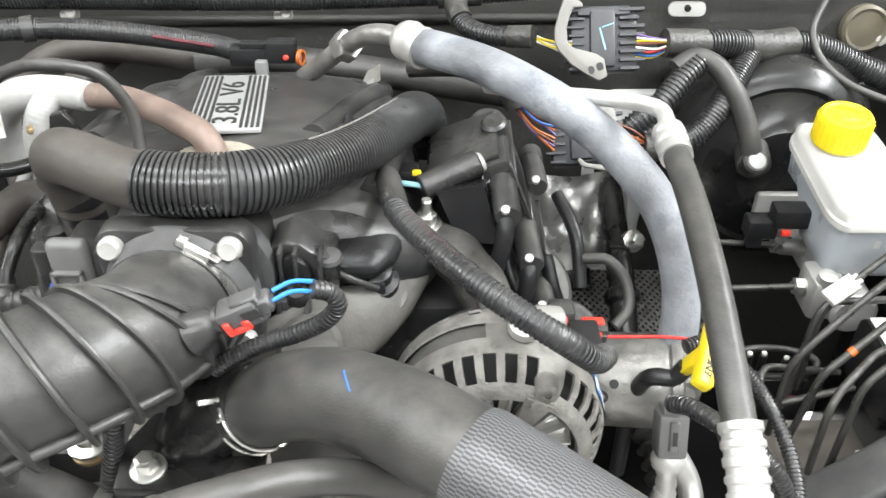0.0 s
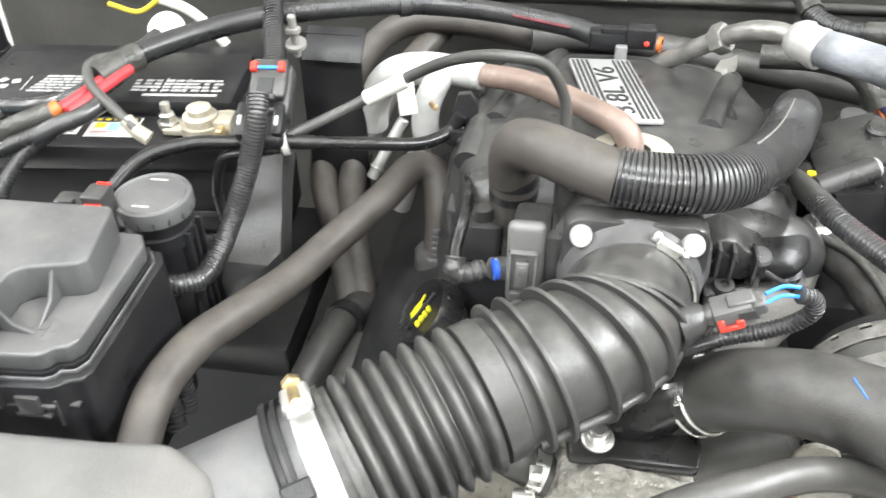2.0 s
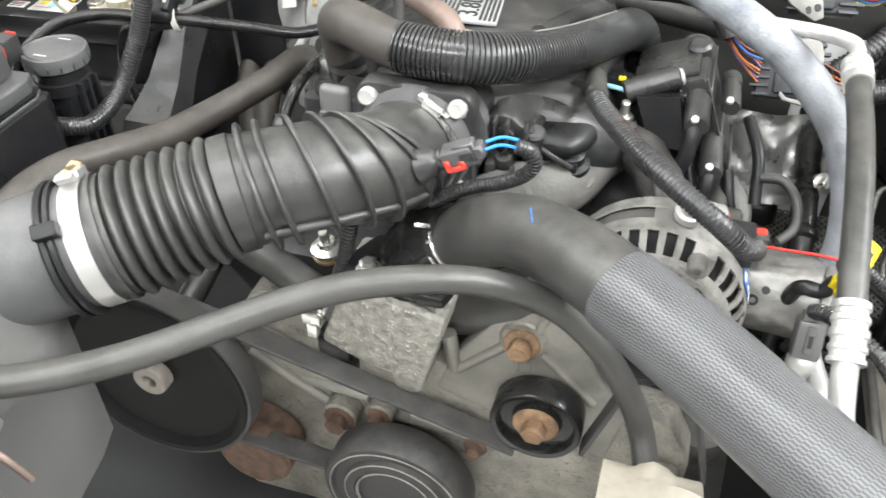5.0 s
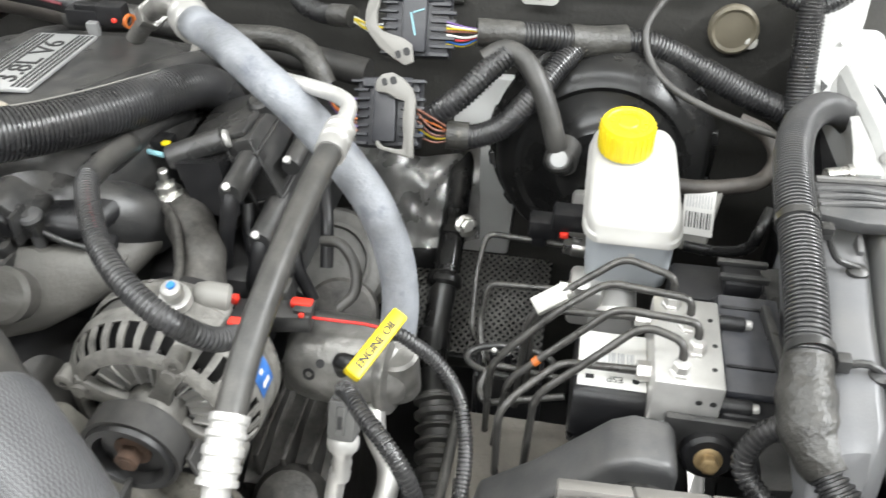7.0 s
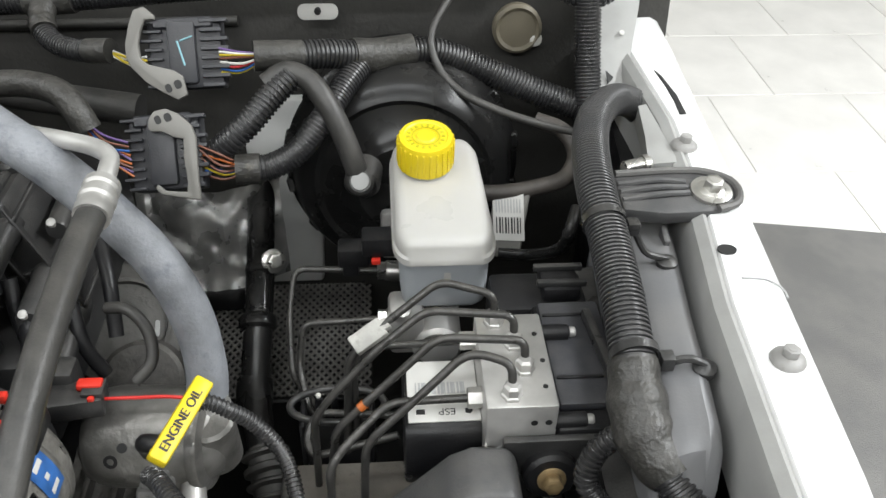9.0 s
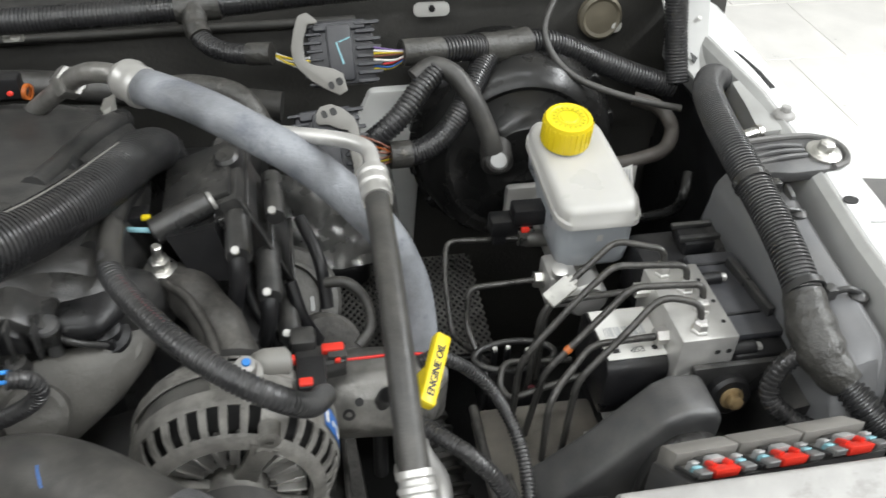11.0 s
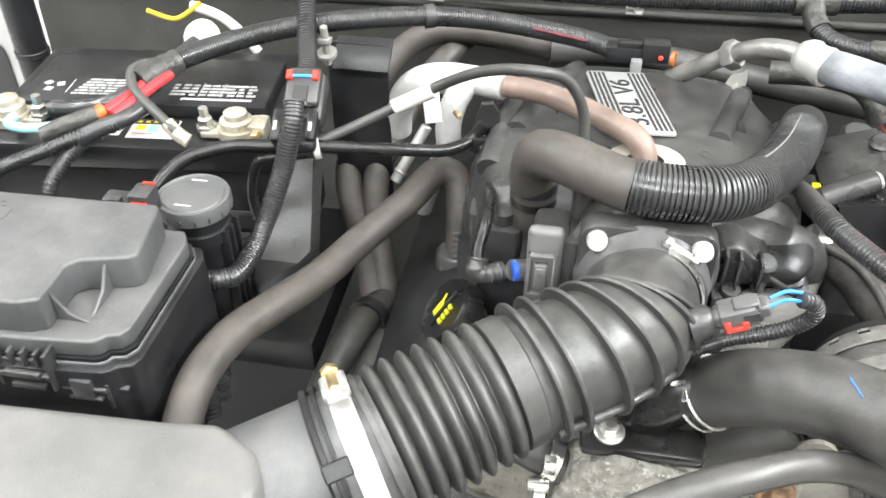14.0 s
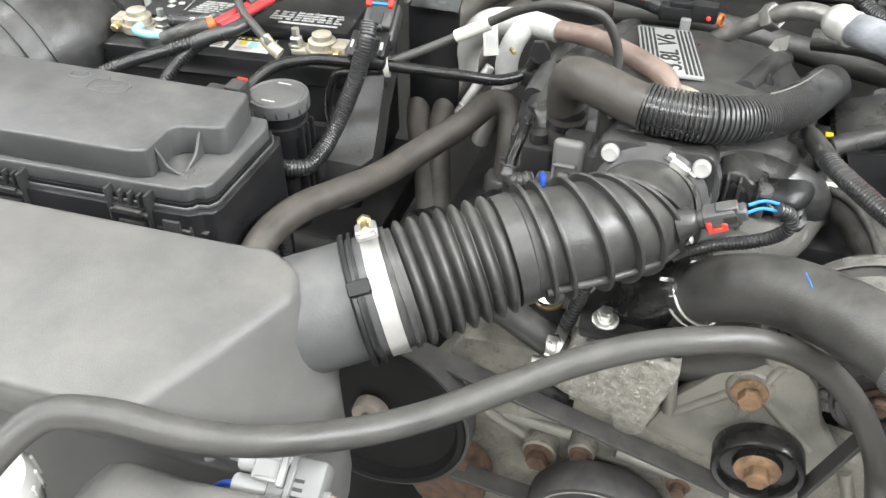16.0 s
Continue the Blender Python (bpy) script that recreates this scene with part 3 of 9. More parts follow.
fender = thing("fender", (0.65, 0.6, 0.9), "white painted steel front fender with bolts along its edge", "fender")
edge_in = ((0.588, 0.20), (0.601, 0.40), (0.614, 0.557), (0.634, 0.69), (0.646, 0.83), (0.640, 0.99), (0.645, 1.25))
edge_out = ((0.628, 0.20), (0.654, 0.40), (0.668, 0.557), (0.680, 0.69), (0.690, 0.83), (0.702, 0.99), (0.715, 1.25))
rings = []
for (xi, yi), (xo, yo) in zip(edge_in, edge_out):
    rings.append([(xi + 0.012, yi, 0.93), (xi + 0.006, yi, 0.993), (xi + 0.011, yi, 1.002), (xo - 0.01, yo, 1.003), (xo, yo, 0.998), (xo + 0.012, yo, 0.975), (xo + 0.018, yo, 0.80), (xo + 0.008, yo, 0.80), (xo, yo, 0.96), (xi + 0.020, yi, 0.985)])
part("top_flange", loft(rings), paint_white, fender)
# A narrow grey lip along the inner edge of the white flange.
part("inner_lip", loft([[(xi - 0.006, yi, 0.93), (xi - 0.008, yi, 0.985), (xi - 0.004, yi, 0.998), (xi + 0.004, yi, 1.0035), (xi + 0.0075, yi, 1.0020), (xi + 0.0075, yi, 0.93)] for xi, yi in edge_in]), primer_mat, fender, "grey inner lip")
part("seam_groove", tube([(0.640, 0.585, 1.003), (0.660, 0.580, 1.0035), (0.668, 0.570, 1.0022), (0.668, 0.562, 1.0016)], 0.0008, 8), ink_grey, fender)
for bx, by in ((0.652, 0.779), (0.642, 0.497)):
    part("flange_bolt", joined(lathe(((0.013, 0), (0.012, 0.003), (0.008, 0.006)), basis((bx, by, 1.002), (0.05, 0, 1)), 24), hexhead((bx, by, 1.006), (0.05, 0, 1), 0.0062)), rail_mat, fender, "dull flange bolt")
part("oval_hole", lathe(((0.008, 0), (0.008, 0.0012)), basis((0.640, 0.620, 1.0022), (0, 0, 1)) @ Matrix.Diagonal((1, 0.8, 1, 1)), 22), ink_and_shade, fender, "dark oval hole")
part("drain_slot", prism(((-0.003, 0.0), (0.004, 0.0), (0.0055, 0.040), (0.001, 0.085), (-0.0035, 0.098), (-0.001, 0.060), (-0.001, 0.030)), 0.003, Matrix.Translation((0.668, 0.838, 1.0005)), 0.0005, 1), ink_and_shade, fender, "dark tapering slot")
# Added dark panels, not seen, that keep the pale floor out of the gaps.
splash = thing("bay_blocking_panels", (0.65, 0.5, 0.10), "dark panels added to block the floor showing through the bay", "splash shield", kind="structure")
part("side_panel", box((0.640, -0.05, 0.02), (0.652, 1.06, 0.80), 0.003), plastic_dark, splash)
part("under_panel", box((-1.0, -0.05, 0.10), (0.638, 1.04, 0.115), 0.003), plastic_dark, splash)
flare = solo("wheel_arch_flare", loft([[(0.675 + d, y, 0.955), (0.76 + d, y, 0.945), (0.98 + d, y - 0.02, 0.93), (1.02 + d, y - 0.03, 0.90), (1.02 + d, y - 0.03, 0.86), (0.675 + d, y, 0.86)] for y, d in ((0.0, -0.02), (0.3, 0.0), (0.5, 0.005), (0.62, 0.01), (0.70, 0.015), (0.72, 0.02))]), plastic_grey, "dark grey plastic wheel arch flare outside the fender", "fender flare")
side = solo("fender_side", loft([[(0.672 + d, y, 0.86), (0.70 + d, y, 0.86), (0.70 + d, y, 0.30), (0.672 + d, y, 0.30)] for y, d in ((0.0, -0.02), (0.5, 0.0), (1.25, 0.03))]), chassis_mat, "dark inner side of the front wing", "body panel", kind="structure")

# inner wheel housing: smooth round-topped plastic
inner = thing("inner_fender", (0.58, 0.55, 0.5), "dark grey moulded inner fender beside the white wing", "inner fender", kind="structure")
sections = ((0.424, 0.545, 0.580, -0.120), (0.436, 0.544, 0.585, -0.030), (0.448, 0.543, 0.588, -0.007), (0.464, 0.543, 0.590, 0.0), (0.520, 0.546, 0.597, 0.001), (0.569, 0.549, 0.602, 0.001), (0.640, 0.556, 0.612, 0.0), (0.700, 0.562, 0.620, -0.002), (0.740, 0.566, 0.624, -0.012), (0.755, 0.568, 0.625, -0.12))
rings = []
for y, xl, xr, dz in sections:
    ring = [(xl, y, 0.60), (xl, y, 0.93 + dz * 0.5)]
    ring += [(xl + 0.032 - 0.032 * math.cos(radians(a)), y, 0.944 + dz + 0.034 * math.sin(radians(a))) for a in range(0, 91, 15)]
    ring += [(xr - 0.010, y, 0.981 + dz), (xr - 0.004, y, 0.979 + dz), (xr, y, 0.973 + dz), (xr, y, 0.93 + dz * 0.5), (xr, y, 0.60)]
    rings.append(ring)
part("housing_roll", loft(rings), liner_mat, inner, "smooth round-shouldered liner")
part("liner_step", loft([[(x - 0.03, y, 0.900), (x, y, 0.905), (x, y, 0.70), (x - 0.03, y, 0.70)] for x, y in ((0.552, 0.46), (0.556, 0.60), (0.564, 0.72))]), plastic, inner)
part("housing_wall", loft([[(x, y, 0.93), (x + 0.02, y, 0.93), (x + 0.03, y, 0.4), (x, y, 0.4)] for x, y in ((0.60, 0.70), (0.62, 0.85), (0.64, 1.05))]), plastic_dark, inner)
part("front_wall", box((0.30, 0.27, 0.4), (0.60, 0.30, 0.86), 0.004), plastic_dark, inner)

mount = thing("fender_mount", (0.60, 0.69, 0.97), "black ribbed plastic bracket bolted to the white fender", "bracket")
prof = [(-0.048, -0.020), (-0.012, -0.026), (0.026, -0.024)] + [(0.034 + 0.026 * math.cos(radians(a)), 0.002 + 0.026 * math.sin(radians(a))) for a in range(-70, 91, 20)] + [(0.010, 0.030), (-0.048, 0.026)]
mm = basis((0.614, 0.693, 0.996), (0.03, -0.12, 1), (1, 0.02, 0))
part("bracket_plate", prism(prof, 0.014, mm, 0.003), plastic_box, mount)
part("raised_rim", tube([mm @ Vector((x, y, 0.015)) for x, y in ((-0.046, 0.024), (0.010, 0.028), (0.036, 0.026), (0.056, 0.014), (0.059, -0.002), (0.052, -0.016), (0.034, -0.023))], 0.0036, 8), plastic_grey, mount)
for k in range(3):
    part("rib", tube([mm @ Vector((-0.046, 0.012 - 0.010 * k, 0.013)), mm @ Vector((-0.01, 0.014 - 0.009 * k, 0.016)), mm @ Vector((0.014, 0.012 - 0.007 * k, 0.015))], 0.003, 8), plastic_box, mount)
part("washer", lathe(((0.018, 0), (0.018, 0.003), (0.008, 0.005)), mm @ Matrix.Translation((0.034, 0.0, 0.014)), 24), steel, mount)
part("bolt", hexhead(mm @ Vector((0.034, 0.0, 0.017)), mm.to_3x3() @ Vector((0, 0, 1)), 0.0085), steel, mount, "zinc hexagon bolt")
part("web", side_prism(((0.655, 0.90), (0.672, 0.90), (0.672, 0.99), (0.655, 0.985)), 0.602, 0.607, 0.001), plastic_box, mount)

hinge = thing("hinge_plate", (0.62, 0.93, 0.95), "grey primed steel hinge plate at the corner of the cowl", "hinge plate")
part("plate", loft([[(x0, y, z), (x1, y + 0.004, z + 0.001), (x1, y + 0.004, z - 0.003), (x0, y, z - 0.004)] for y, x0, x1, z in ((0.915, 0.612, 0.630, 0.976), (0.950, 0.600, 0.643, 0.988), (0.985, 0.597, 0.652, 1.010), (1.020, 0.596, 0.664, 1.036), (1.060, 0.595, 0.674, 1.062), (1.100, 0.595, 0.680, 1.090))]), primer_mat, hinge)
part("edge_fold", tube([(0.630, 0.918, 0.979), (0.636, 0.870, 0.985), (0.628, 0.800, 0.990)], 0.0022, 8), primer_mat, hinge, "thin folded edge")
part("corner_panel", loft([[(x0, y, z), (x1, y, z + 0.002), (x1, y, z - 0.02), (x0, y, z - 0.02)] for y, x0, x1, z in ((0.755, 0.612, 0.640, 0.998), (0.80, 0.620, 0.638, 1.000), (0.86, 0.628, 0.636, 1.001))]), primer_mat, hinge, "small folded corner")
part("hole", lathe(((0.010, 0), (0.010, 0.001)), basis((0.618, 0.945, 0.9895), (0, -0.5, 0.85)) @ Matrix.Diagonal((0.5, 1.0, 1, 1)), 3), ink_and_shade, hinge, "dark triangular hole")
part("hole", lathe(((0.003, 0), (0.003, 0.001)), basis((0.640, 0.995, 1.020), (0, -0.6, 0.8)), 12), paper, hinge)
part("stud", joined(rod((0.585, 0.745, 1.0), (0.612, 0.752, 1.002), 0.007), lathe(((0.010, 0), (0.010, 0.005)), basis((0.604, 0.75, 1.0), (1, 0.2, 0)), 14)), steel, hinge, "pale threaded stud")

# front corner: bracket, hexagon bolt, and the row of relays under the grey edge
corner = thing("battery_side_bracket", (0.43, 0.47, 0.80), "dark grey plastic support bracket with a sloping web", "bracket")
part("upright", front_prism(((0.30, 0.77), (0.461, 0.77), (0.461, 0.90), (0.454, 0.912), (0.425, 0.915), (0.408, 0.906), (0.352, 0.842), (0.305, 0.80)), 0.458, 0.506, 0.006, 3), plastic_box, corner)
# Darker plastic than the upright, painting the front face as unlit.
part("front_web", front_prism(((0.39, 0.77), (0.455, 0.77), (0.455, 0.884), (0.442, 0.890), (0.420, 0.889), (0.402, 0.872), (0.392, 0.84)), 0.448, 0.460, 0.003), plastic, corner, "front web in darker plastic for its shaded face")
part("lower_web", front_prism(((0.29, 0.75), (0.37, 0.75), (0.37, 0.81), (0.33, 0.815), (0.30, 0.79)), 0.430, 0.459, 0.004), plastic, corner)
part("crossbar", box((0.45, 0.505, 0.875), (0.56, 0.512, 0.915), 0.002), plastic, corner)
part("bolt_boss", rod((0.487, 0.512, 0.882), (0.487, 0.492, 0.886), 0.021, 24, 0.003), plastic_dark, corner)
part("bolt", hexhead((0.487, 0.492, 0.886), (0, -1, 0.25), 0.0078), bronze, corner, "brass-coloured hexagon bolt")

tray = thing("lower_tray", (0.34, 0.50, 0.70), "dust-caked plastic tray below the brake lines", "tray")
part("tray_floor", box((0.27, 0.37, 0.755), (0.40, 0.60, 0.779), 0.006), dust_mat, tray, "pale dust-caked floor")
part("tray_rim", tube([(0.272, 0.60, 0.782), (0.272, 0.45, 0.782), (0.276, 0.39, 0.782)], 0.005, 10), tray_mat, tray)
part("front_wall", box((0.255, 0.34, 0.60), (0.62, 0.44, 0.752), 0.01), tray_mat, tray, "dark front wall")

relay = thing("relay_module", (0.46, 0.385, 0.90), "dark relay module with red locking tabs in a row", "relay module")
RM = Matrix(((0.885, 0, 0, 0.392 - 0.405 * 0.885), (0, 1, 0, 0), (0.05, -0.85, 1, 0.85 * 0.397 - 0.05 * 0.405 - 0.004), (0, 0, 0, 1)))
part("body", box((0.376, 0.352, 0.90), (0.548, 0.404, 0.946), 0.003, 2, RM), plastic_box, relay)
for k in range(3):
    x0 = 0.379 + 0.057 * k
    cell = part("connector", joined(box((x0, 0.380, 0.944), (x0 + 0.0555, 0.403, 0.966), 0.002, 2, RM), box((x0 + 0.003, 0.358, 0.940), (x0 + 0.049, 0.382, 0.950), 0.002, 2, RM)), relay_mat, relay, "beige-grey relay connector")
    part("red_lock", joined(box((x0 + 0.0155, 0.350, 0.947), (x0 + 0.0365, 0.362, 0.9575), 0.0015, 2, RM), box((x0 + 0.017, 0.358, 0.955), (x0 + 0.0215, 0.368, 0.9605), 0.001, 2, RM), box((x0 + 0.0305, 0.358, 0.955), (x0 + 0.035, 0.368, 0.9605), 0.001, 2, RM)), red, cell, "red locking tab")
    for dx in (0.004, 0.041):
        part("blue_seal", box((x0 + dx + 0.001, 0.361, 0.950), (x0 + dx + 0.008, 0.366, 0.9575), 0.0008, 1, RM), cyan_mat, cell, "pale blue seal")
        part("white_post", box((x0 + dx + 0.001, 0.366, 0.950), (x0 + dx + 0.008, 0.373, 0.9605), 0.0012, 1, RM), plug_light, cell, "pale grey post")
        part("terminal_rib", box((x0 + dx - 0.001, 0.350, 0.949), (x0 + dx + 0.0095, 0.361, 0.9565), 0.001, 1, RM), plug_mat, cell)
        # Solid black bar painting the shade of a gap between cells.
        part("gap_shade", box((x0 + dx - 0.0045, 0.352, 0.949), (x0 + dx - 0.001, 0.378, 0.9530), 0.0004, 1, RM), ink_and_shade, cell)
    part("latch", box((x0 + 0.020, 0.365, 0.950), (x0 + 0.032, 0.374, 0.9625), 0.001, 2, RM), plug_light, cell, "pale grey latch")
    part("latch_hood", box((x0 + 0.016, 0.373, 0.950), (x0 + 0.036, 0.381, 0.9585), 0.001, 2, RM), plastic, cell)
edge = thing("radiator_support", (0.45, 0.33, 0.85), "pale grey ribbed support panel at the front of the bay", "support panel")
part("top_rail", side_prism(((0.302, 0.95), (0.341, 0.95), (0.343, 0.993), (0.337, 1.002), (0.310, 0.999), (0.302, 0.990)), 0.305, 0.64, 0.003), rail_mat, edge)
part("front_skirt", box((0.305, 0.20, 0.95), (0.64, 0.309, 0.982), 0.004), rail_mat, edge)
for k in range(5):
    # Darker grey slab in place of a sunken pocket's shade.
    part("pocket_shade", box((0.342 + 0.06 * k, 0.240, 0.9815), (0.382 + 0.06 * k, 0.294, 0.9835), 0.001, 1), plug_mat, edge)
    part("rib", box((0.33 + 0.06 * k, 0.225, 0.980), (0.337 + 0.06 * k, 0.306, 0.992), 0.001), rail_mat, edge)

# ---------------------------------------------------------------- air intake
airbox = thing("air_filter_housing", (-0.65, 0.18, 0.80), "large dusty grey plastic air filter housing with a round outlet", "air filter housing")
low = [(-1.02, 0.275), (-0.50, 0.288), (-0.455, 0.286), (-0.412, 0.264), (-0.402, 0.235), (-0.394, 0.190), (-0.405, 0.135), (-1.02, 0.115)]
top = [(-1.01, 0.245), (-0.505, 0.264), (-0.466, 0.268), (-0.434, 0.250), (-0.424, 0.222), (-0.449, 0.160), (-0.482, 0.082), (-1.01, 0.062)]
b = loft([[(x, y, 0.80) for x, y in low], [(x, y, 0.945) for x, y in low], [(x * 0.5 + u * 0.5, y * 0.5 + v * 0.5, 1.002) for (x, y), (u, v) in zip(low, top)], [(x, y, 1.056) for x, y in top]])
es = [e for e in b.edges if e.calc_face_angle(0) > 0.2 and min(v.co.z for v in e.verts) > 0.85]
bmesh.ops.bevel(b, geom=es, offset=0.009, segments=4, profile=0.5, affect="EDGES", clamp_overlap=True)
part("housing", b, plastic_grey, airbox)
part("outlet_neck", tube([(-0.490, 0.225, 0.990), (-0.455, 0.244, 0.996), (-0.42, 0.265, 1.004), (-0.383, 0.287, 1.012)], lambda s, w: 0.0515 - 0.001 * min(1, s / (w * 0.6)), 36, 0.008), plastic_box, airbox, "round outlet neck")
part("neck_flange", joined(lathe(((0.048, -0.004), (0.0555, -0.004), (0.0568, -0.002), (0.0555, 0.001), (0.048, 0.001)), basis((-0.3965, 0.279, 1.008), (0.85, 0.5, 0.2)), 44), lathe(((0.048, 0.004), (0.0560, 0.004), (0.0560, 0.007), (0.048, 0.007)), basis((-0.3965, 0.279, 1.008), (0.85, 0.5, 0.2)), 44)), plastic_dark, airbox)
for a in (60, 200):
    q = basis((-0.3965, 0.279, 1.008), (0.85, 0.5, 0.2))
    part("stop_tab", box((-0.006, -0.004, -0.004), (0.006, 0.006, 0.014), 0.001, 1, q @ Matrix.Rotation(radians(a), 4, "Z") @ Matrix.Translation((0, 0.057, 0))), plastic_dark, airbox)

DUCT = [(-0.383, 0.287, 1.011), (-0.336, 0.319, 1.0225), (-0.277, 0.357, 1.0370), (-0.229, 0.394, 1.0365), (-0.200, 0.440, 1.022), (-0.191, 0.500, 1.0065)]


def duct_r(s, w):
    if s < 0.0245:
        return 0.0500
    if s < 0.1095:
        f = ((s - 0.0245) / 0.01214) % 1.0
        return 0.0428 - 0.02 * (s - 0.02) + (0.0118 - 0.022 * (s - 0.02)) * max(0.0, math.sin(math.pi * f)) ** 0.8
    if s < 0.124:
        return 0.0480
    if s < 0.216:
        return 0.0465 - 0.0022 * math.sin(math.pi * (s - 0.118) / 0.098)
    return 0.0465


duct = thing("intake_duct", (-0.28, 0.36, 0.96), "black ribbed rubber air intake duct to the throttle body", "intake duct")
part("bellows", tube(DUCT, duct_r, 48, 0.0011), rubber_duct, duct)
path = smooth_path(DUCT, 0.004)
for side in (1, -1):
    rib = []
    for (p, s), (q, _) in zip(path, path[1:]):
        if 0.128 < s < 0.255:
            d = (q - p).normalized()
            rib.append(p + side * (Vector((-d.y, d.x, 0)).normalized() * 0.0440 + Vector((0, 0, 0.0160))))
    part("spine_rib", tube(rib, 0.0036, 10, 0.006), rubber_duct, duct, "long raised rib along the mould seam")
for s_at, tilt, rr in ((0.134, 0.12, 0.0535), (0.153, 0.20, 0.0532), (0.177, 0.32, 0.0526), (0.201, 0.45, 0.0520), (0.228, 0.52, 0.0516), (0.249, 0.60, 0.0512), (0.263, 0.70, 0.0505)):
    j = min(range(len(path)), key=lambda i: abs(path[i][1] - s_at))
    d = (path[j + 1][0] - path[j - 1][0]).normalized() + Vector((0, 0, tilt))
    q = basis(path[j][0], d, d.cross(Vector((0, 0, 1)))) @ Matrix.Diagonal((1, math.sqrt(1 + tilt * tilt), 1, 1))
    part("fin", lathe(((0.040, -0.0028), (rr - 0.004, -0.0024), (rr - 0.0006, -0.0016), (rr, 0.0), (rr - 0.0006, 0.0016), (rr - 0.004, 0.0024), (0.040, 0.0028)), q, 48, False), rubber_duct, duct, "leaning rubber fin")
part("cuff_rim", tube([p for p, s in path if 0.0125 < s < 0.0205], 0.0528, 44, 0.002), rubber_duct, duct, "rolled cuff edge")


def worm_clamp(at, axis, r, screw_angle, screw_mat, width, label, band, size=1.0):
    """A steel band with its worm screw."""
    th = thing("hose_clamp", at, label, "hose clamp", "hose clamps")
    m = basis(at, axis, (0, 0, 1))
    part("band", lathe(((r, -width / 2), (r + 0.0018, -width / 2), (r + 0.0018, width / 2), (r, width / 2)), m, 44, False), band, th)
    q = m @ Matrix.Rotation(radians(screw_angle), 4, "Z") @ Matrix.Translation((r + 0.004 * size, 0, 0)) @ Matrix.Scale(size, 4)
    part("housing", box((-0.004, -0.013, -width * 0.6), (0.005, 0.013, width * 0.6), 0.0015, 1, q), band, th)
    part("screw", joined(moved(rod((0.003, -0.016, 0), (0.003, 0.012, 0), 0.0042), q), moved(prism(disc_pts(0.0068, 6), 0.008, basis((0.003, -0.021, 0), (0, 1, 0)), 0.001), q)), screw_mat, th, "slotted clamp screw")
    part("band_end", box((0.001, 0.012, -width * 0.45), (0.004, 0.022, width * 0.45), 0.0008, 1, q), band, th)
    return th


worm_clamp((-0.379, 0.2897, 1.0120), (0.85, 0.5, 0.20), 0.0506, -22, gold, 0.015, "bright steel worm clamp with a brass-coloured screw", alu)
worm_clamp((-0.1915, 0.484, 1.0095), (0.12, 0.97, -0.2), 0.0478, 26, steel, 0.010, "dull steel worm clamp on the duct's rubber cuff", steel, 0.75)

# intake air sensor on the duct's bend
sens = thing("air_temperature_sensor", (-0.135, 0.43, 1.03), "dark grey sensor plug with a red locking clip", "sensor")
sm = basis((-0.149, 0.432, 1.040), (0.90, 0.10, 0.38), (-0.3, -0.1, 1)) @ Matrix.Scale(0.86, 4)
part("stem", joined(lathe(((0.020, -0.014), (0.0165, -0.006), (0.0130, 0.002), (0.0110, 0.004), (0.0090, 0.006), (0.009, 0.012)), sm, 24), lathe(((0.0105, 0.008), (0.0105, 0.011)), sm, 20)), plastic, sens)
part("plug_body", joined(box((-0.010, -0.011, 0.011), (0.010, 0.011, 0.042), 0.0025, 2, sm), box((-0.0125, -0.007, 0.024), (0.0125, 0.007, 0.046), 0.0015, 1, sm), box((-0.007, -0.008, 0.040), (0.007, 0.008, 0.053), 0.002, 1, sm)), plastic_box, sens)
part("latch_slot", box((-0.004, 0.0105, 0.030), (0.006, 0.0118, 0.044), 0.0005, 1, sm), ink_and_shade, sens)
part("red_clip", joined(box((-0.0105, 0.009, 0.013), (0.003, 0.0130, 0.0185), 0.001, 1, sm), box((-0.0105, 0.009, 0.017), (-0.0055, 0.0132, 0.032), 0.001, 1, sm), box((-0.0105, 0.009, 0.027), (-0.001, 0.0130, 0.033), 0.001, 1, sm)), red, sens, "red locking clip")
e0 = sm @ Vector((0, 0, 0.053))
for k in range(2):
    o = Vector((0, 0.004 * k, 0.005 * k - 0.002))
    part("blue_wire", tube([e0 + o, e0 + o + Vector((0.012, 0.006, 0.003)), e0 + o + Vector((0.026, 0.010, 0.0))], 0.0015, 8, 0.003), blue_mat, sens, "bright blue wire")
solo("sensor_loom", loom([(-0.083, 0.446, 1.058), (-0.072, 0.450, 1.052), (-0.068, 0.452, 1.040), (-0.077, 0.453, 1.026), (-0.097, 0.453, 1.014), (-0.120, 0.452, 1.006), (-0.140, 0.449, 0.997), (-0.160, 0.446, 0.985)], 0.0066, 0.0034, 0.0010), loom_mat, "thin black corrugated loom behind the sensor", "wiring loom")

# ---------------------------------------------------------------- throttle body and inlet manifold
tb = thing("throttle_body", (-0.191, 0.53, 0.95), "dark grey moulded throttle body held by bright bolts", "throttle body")
tm = basis((-0.191, 0.505, 1.0065), (0, 1, 0), (1, 0, 0))
out = [(x, -y) for x, y in rrect(0.112, 0.112, 0.016)]
part("flange", prism(out, 0.022, tm, 0.003), plastic, tb)
part("bore_collar", lathe(((0.0455, -0.020), (0.0525, -0.018), (0.0555, 0.0), (0.058, 0.004)), tm, 40), plastic_box, tb)
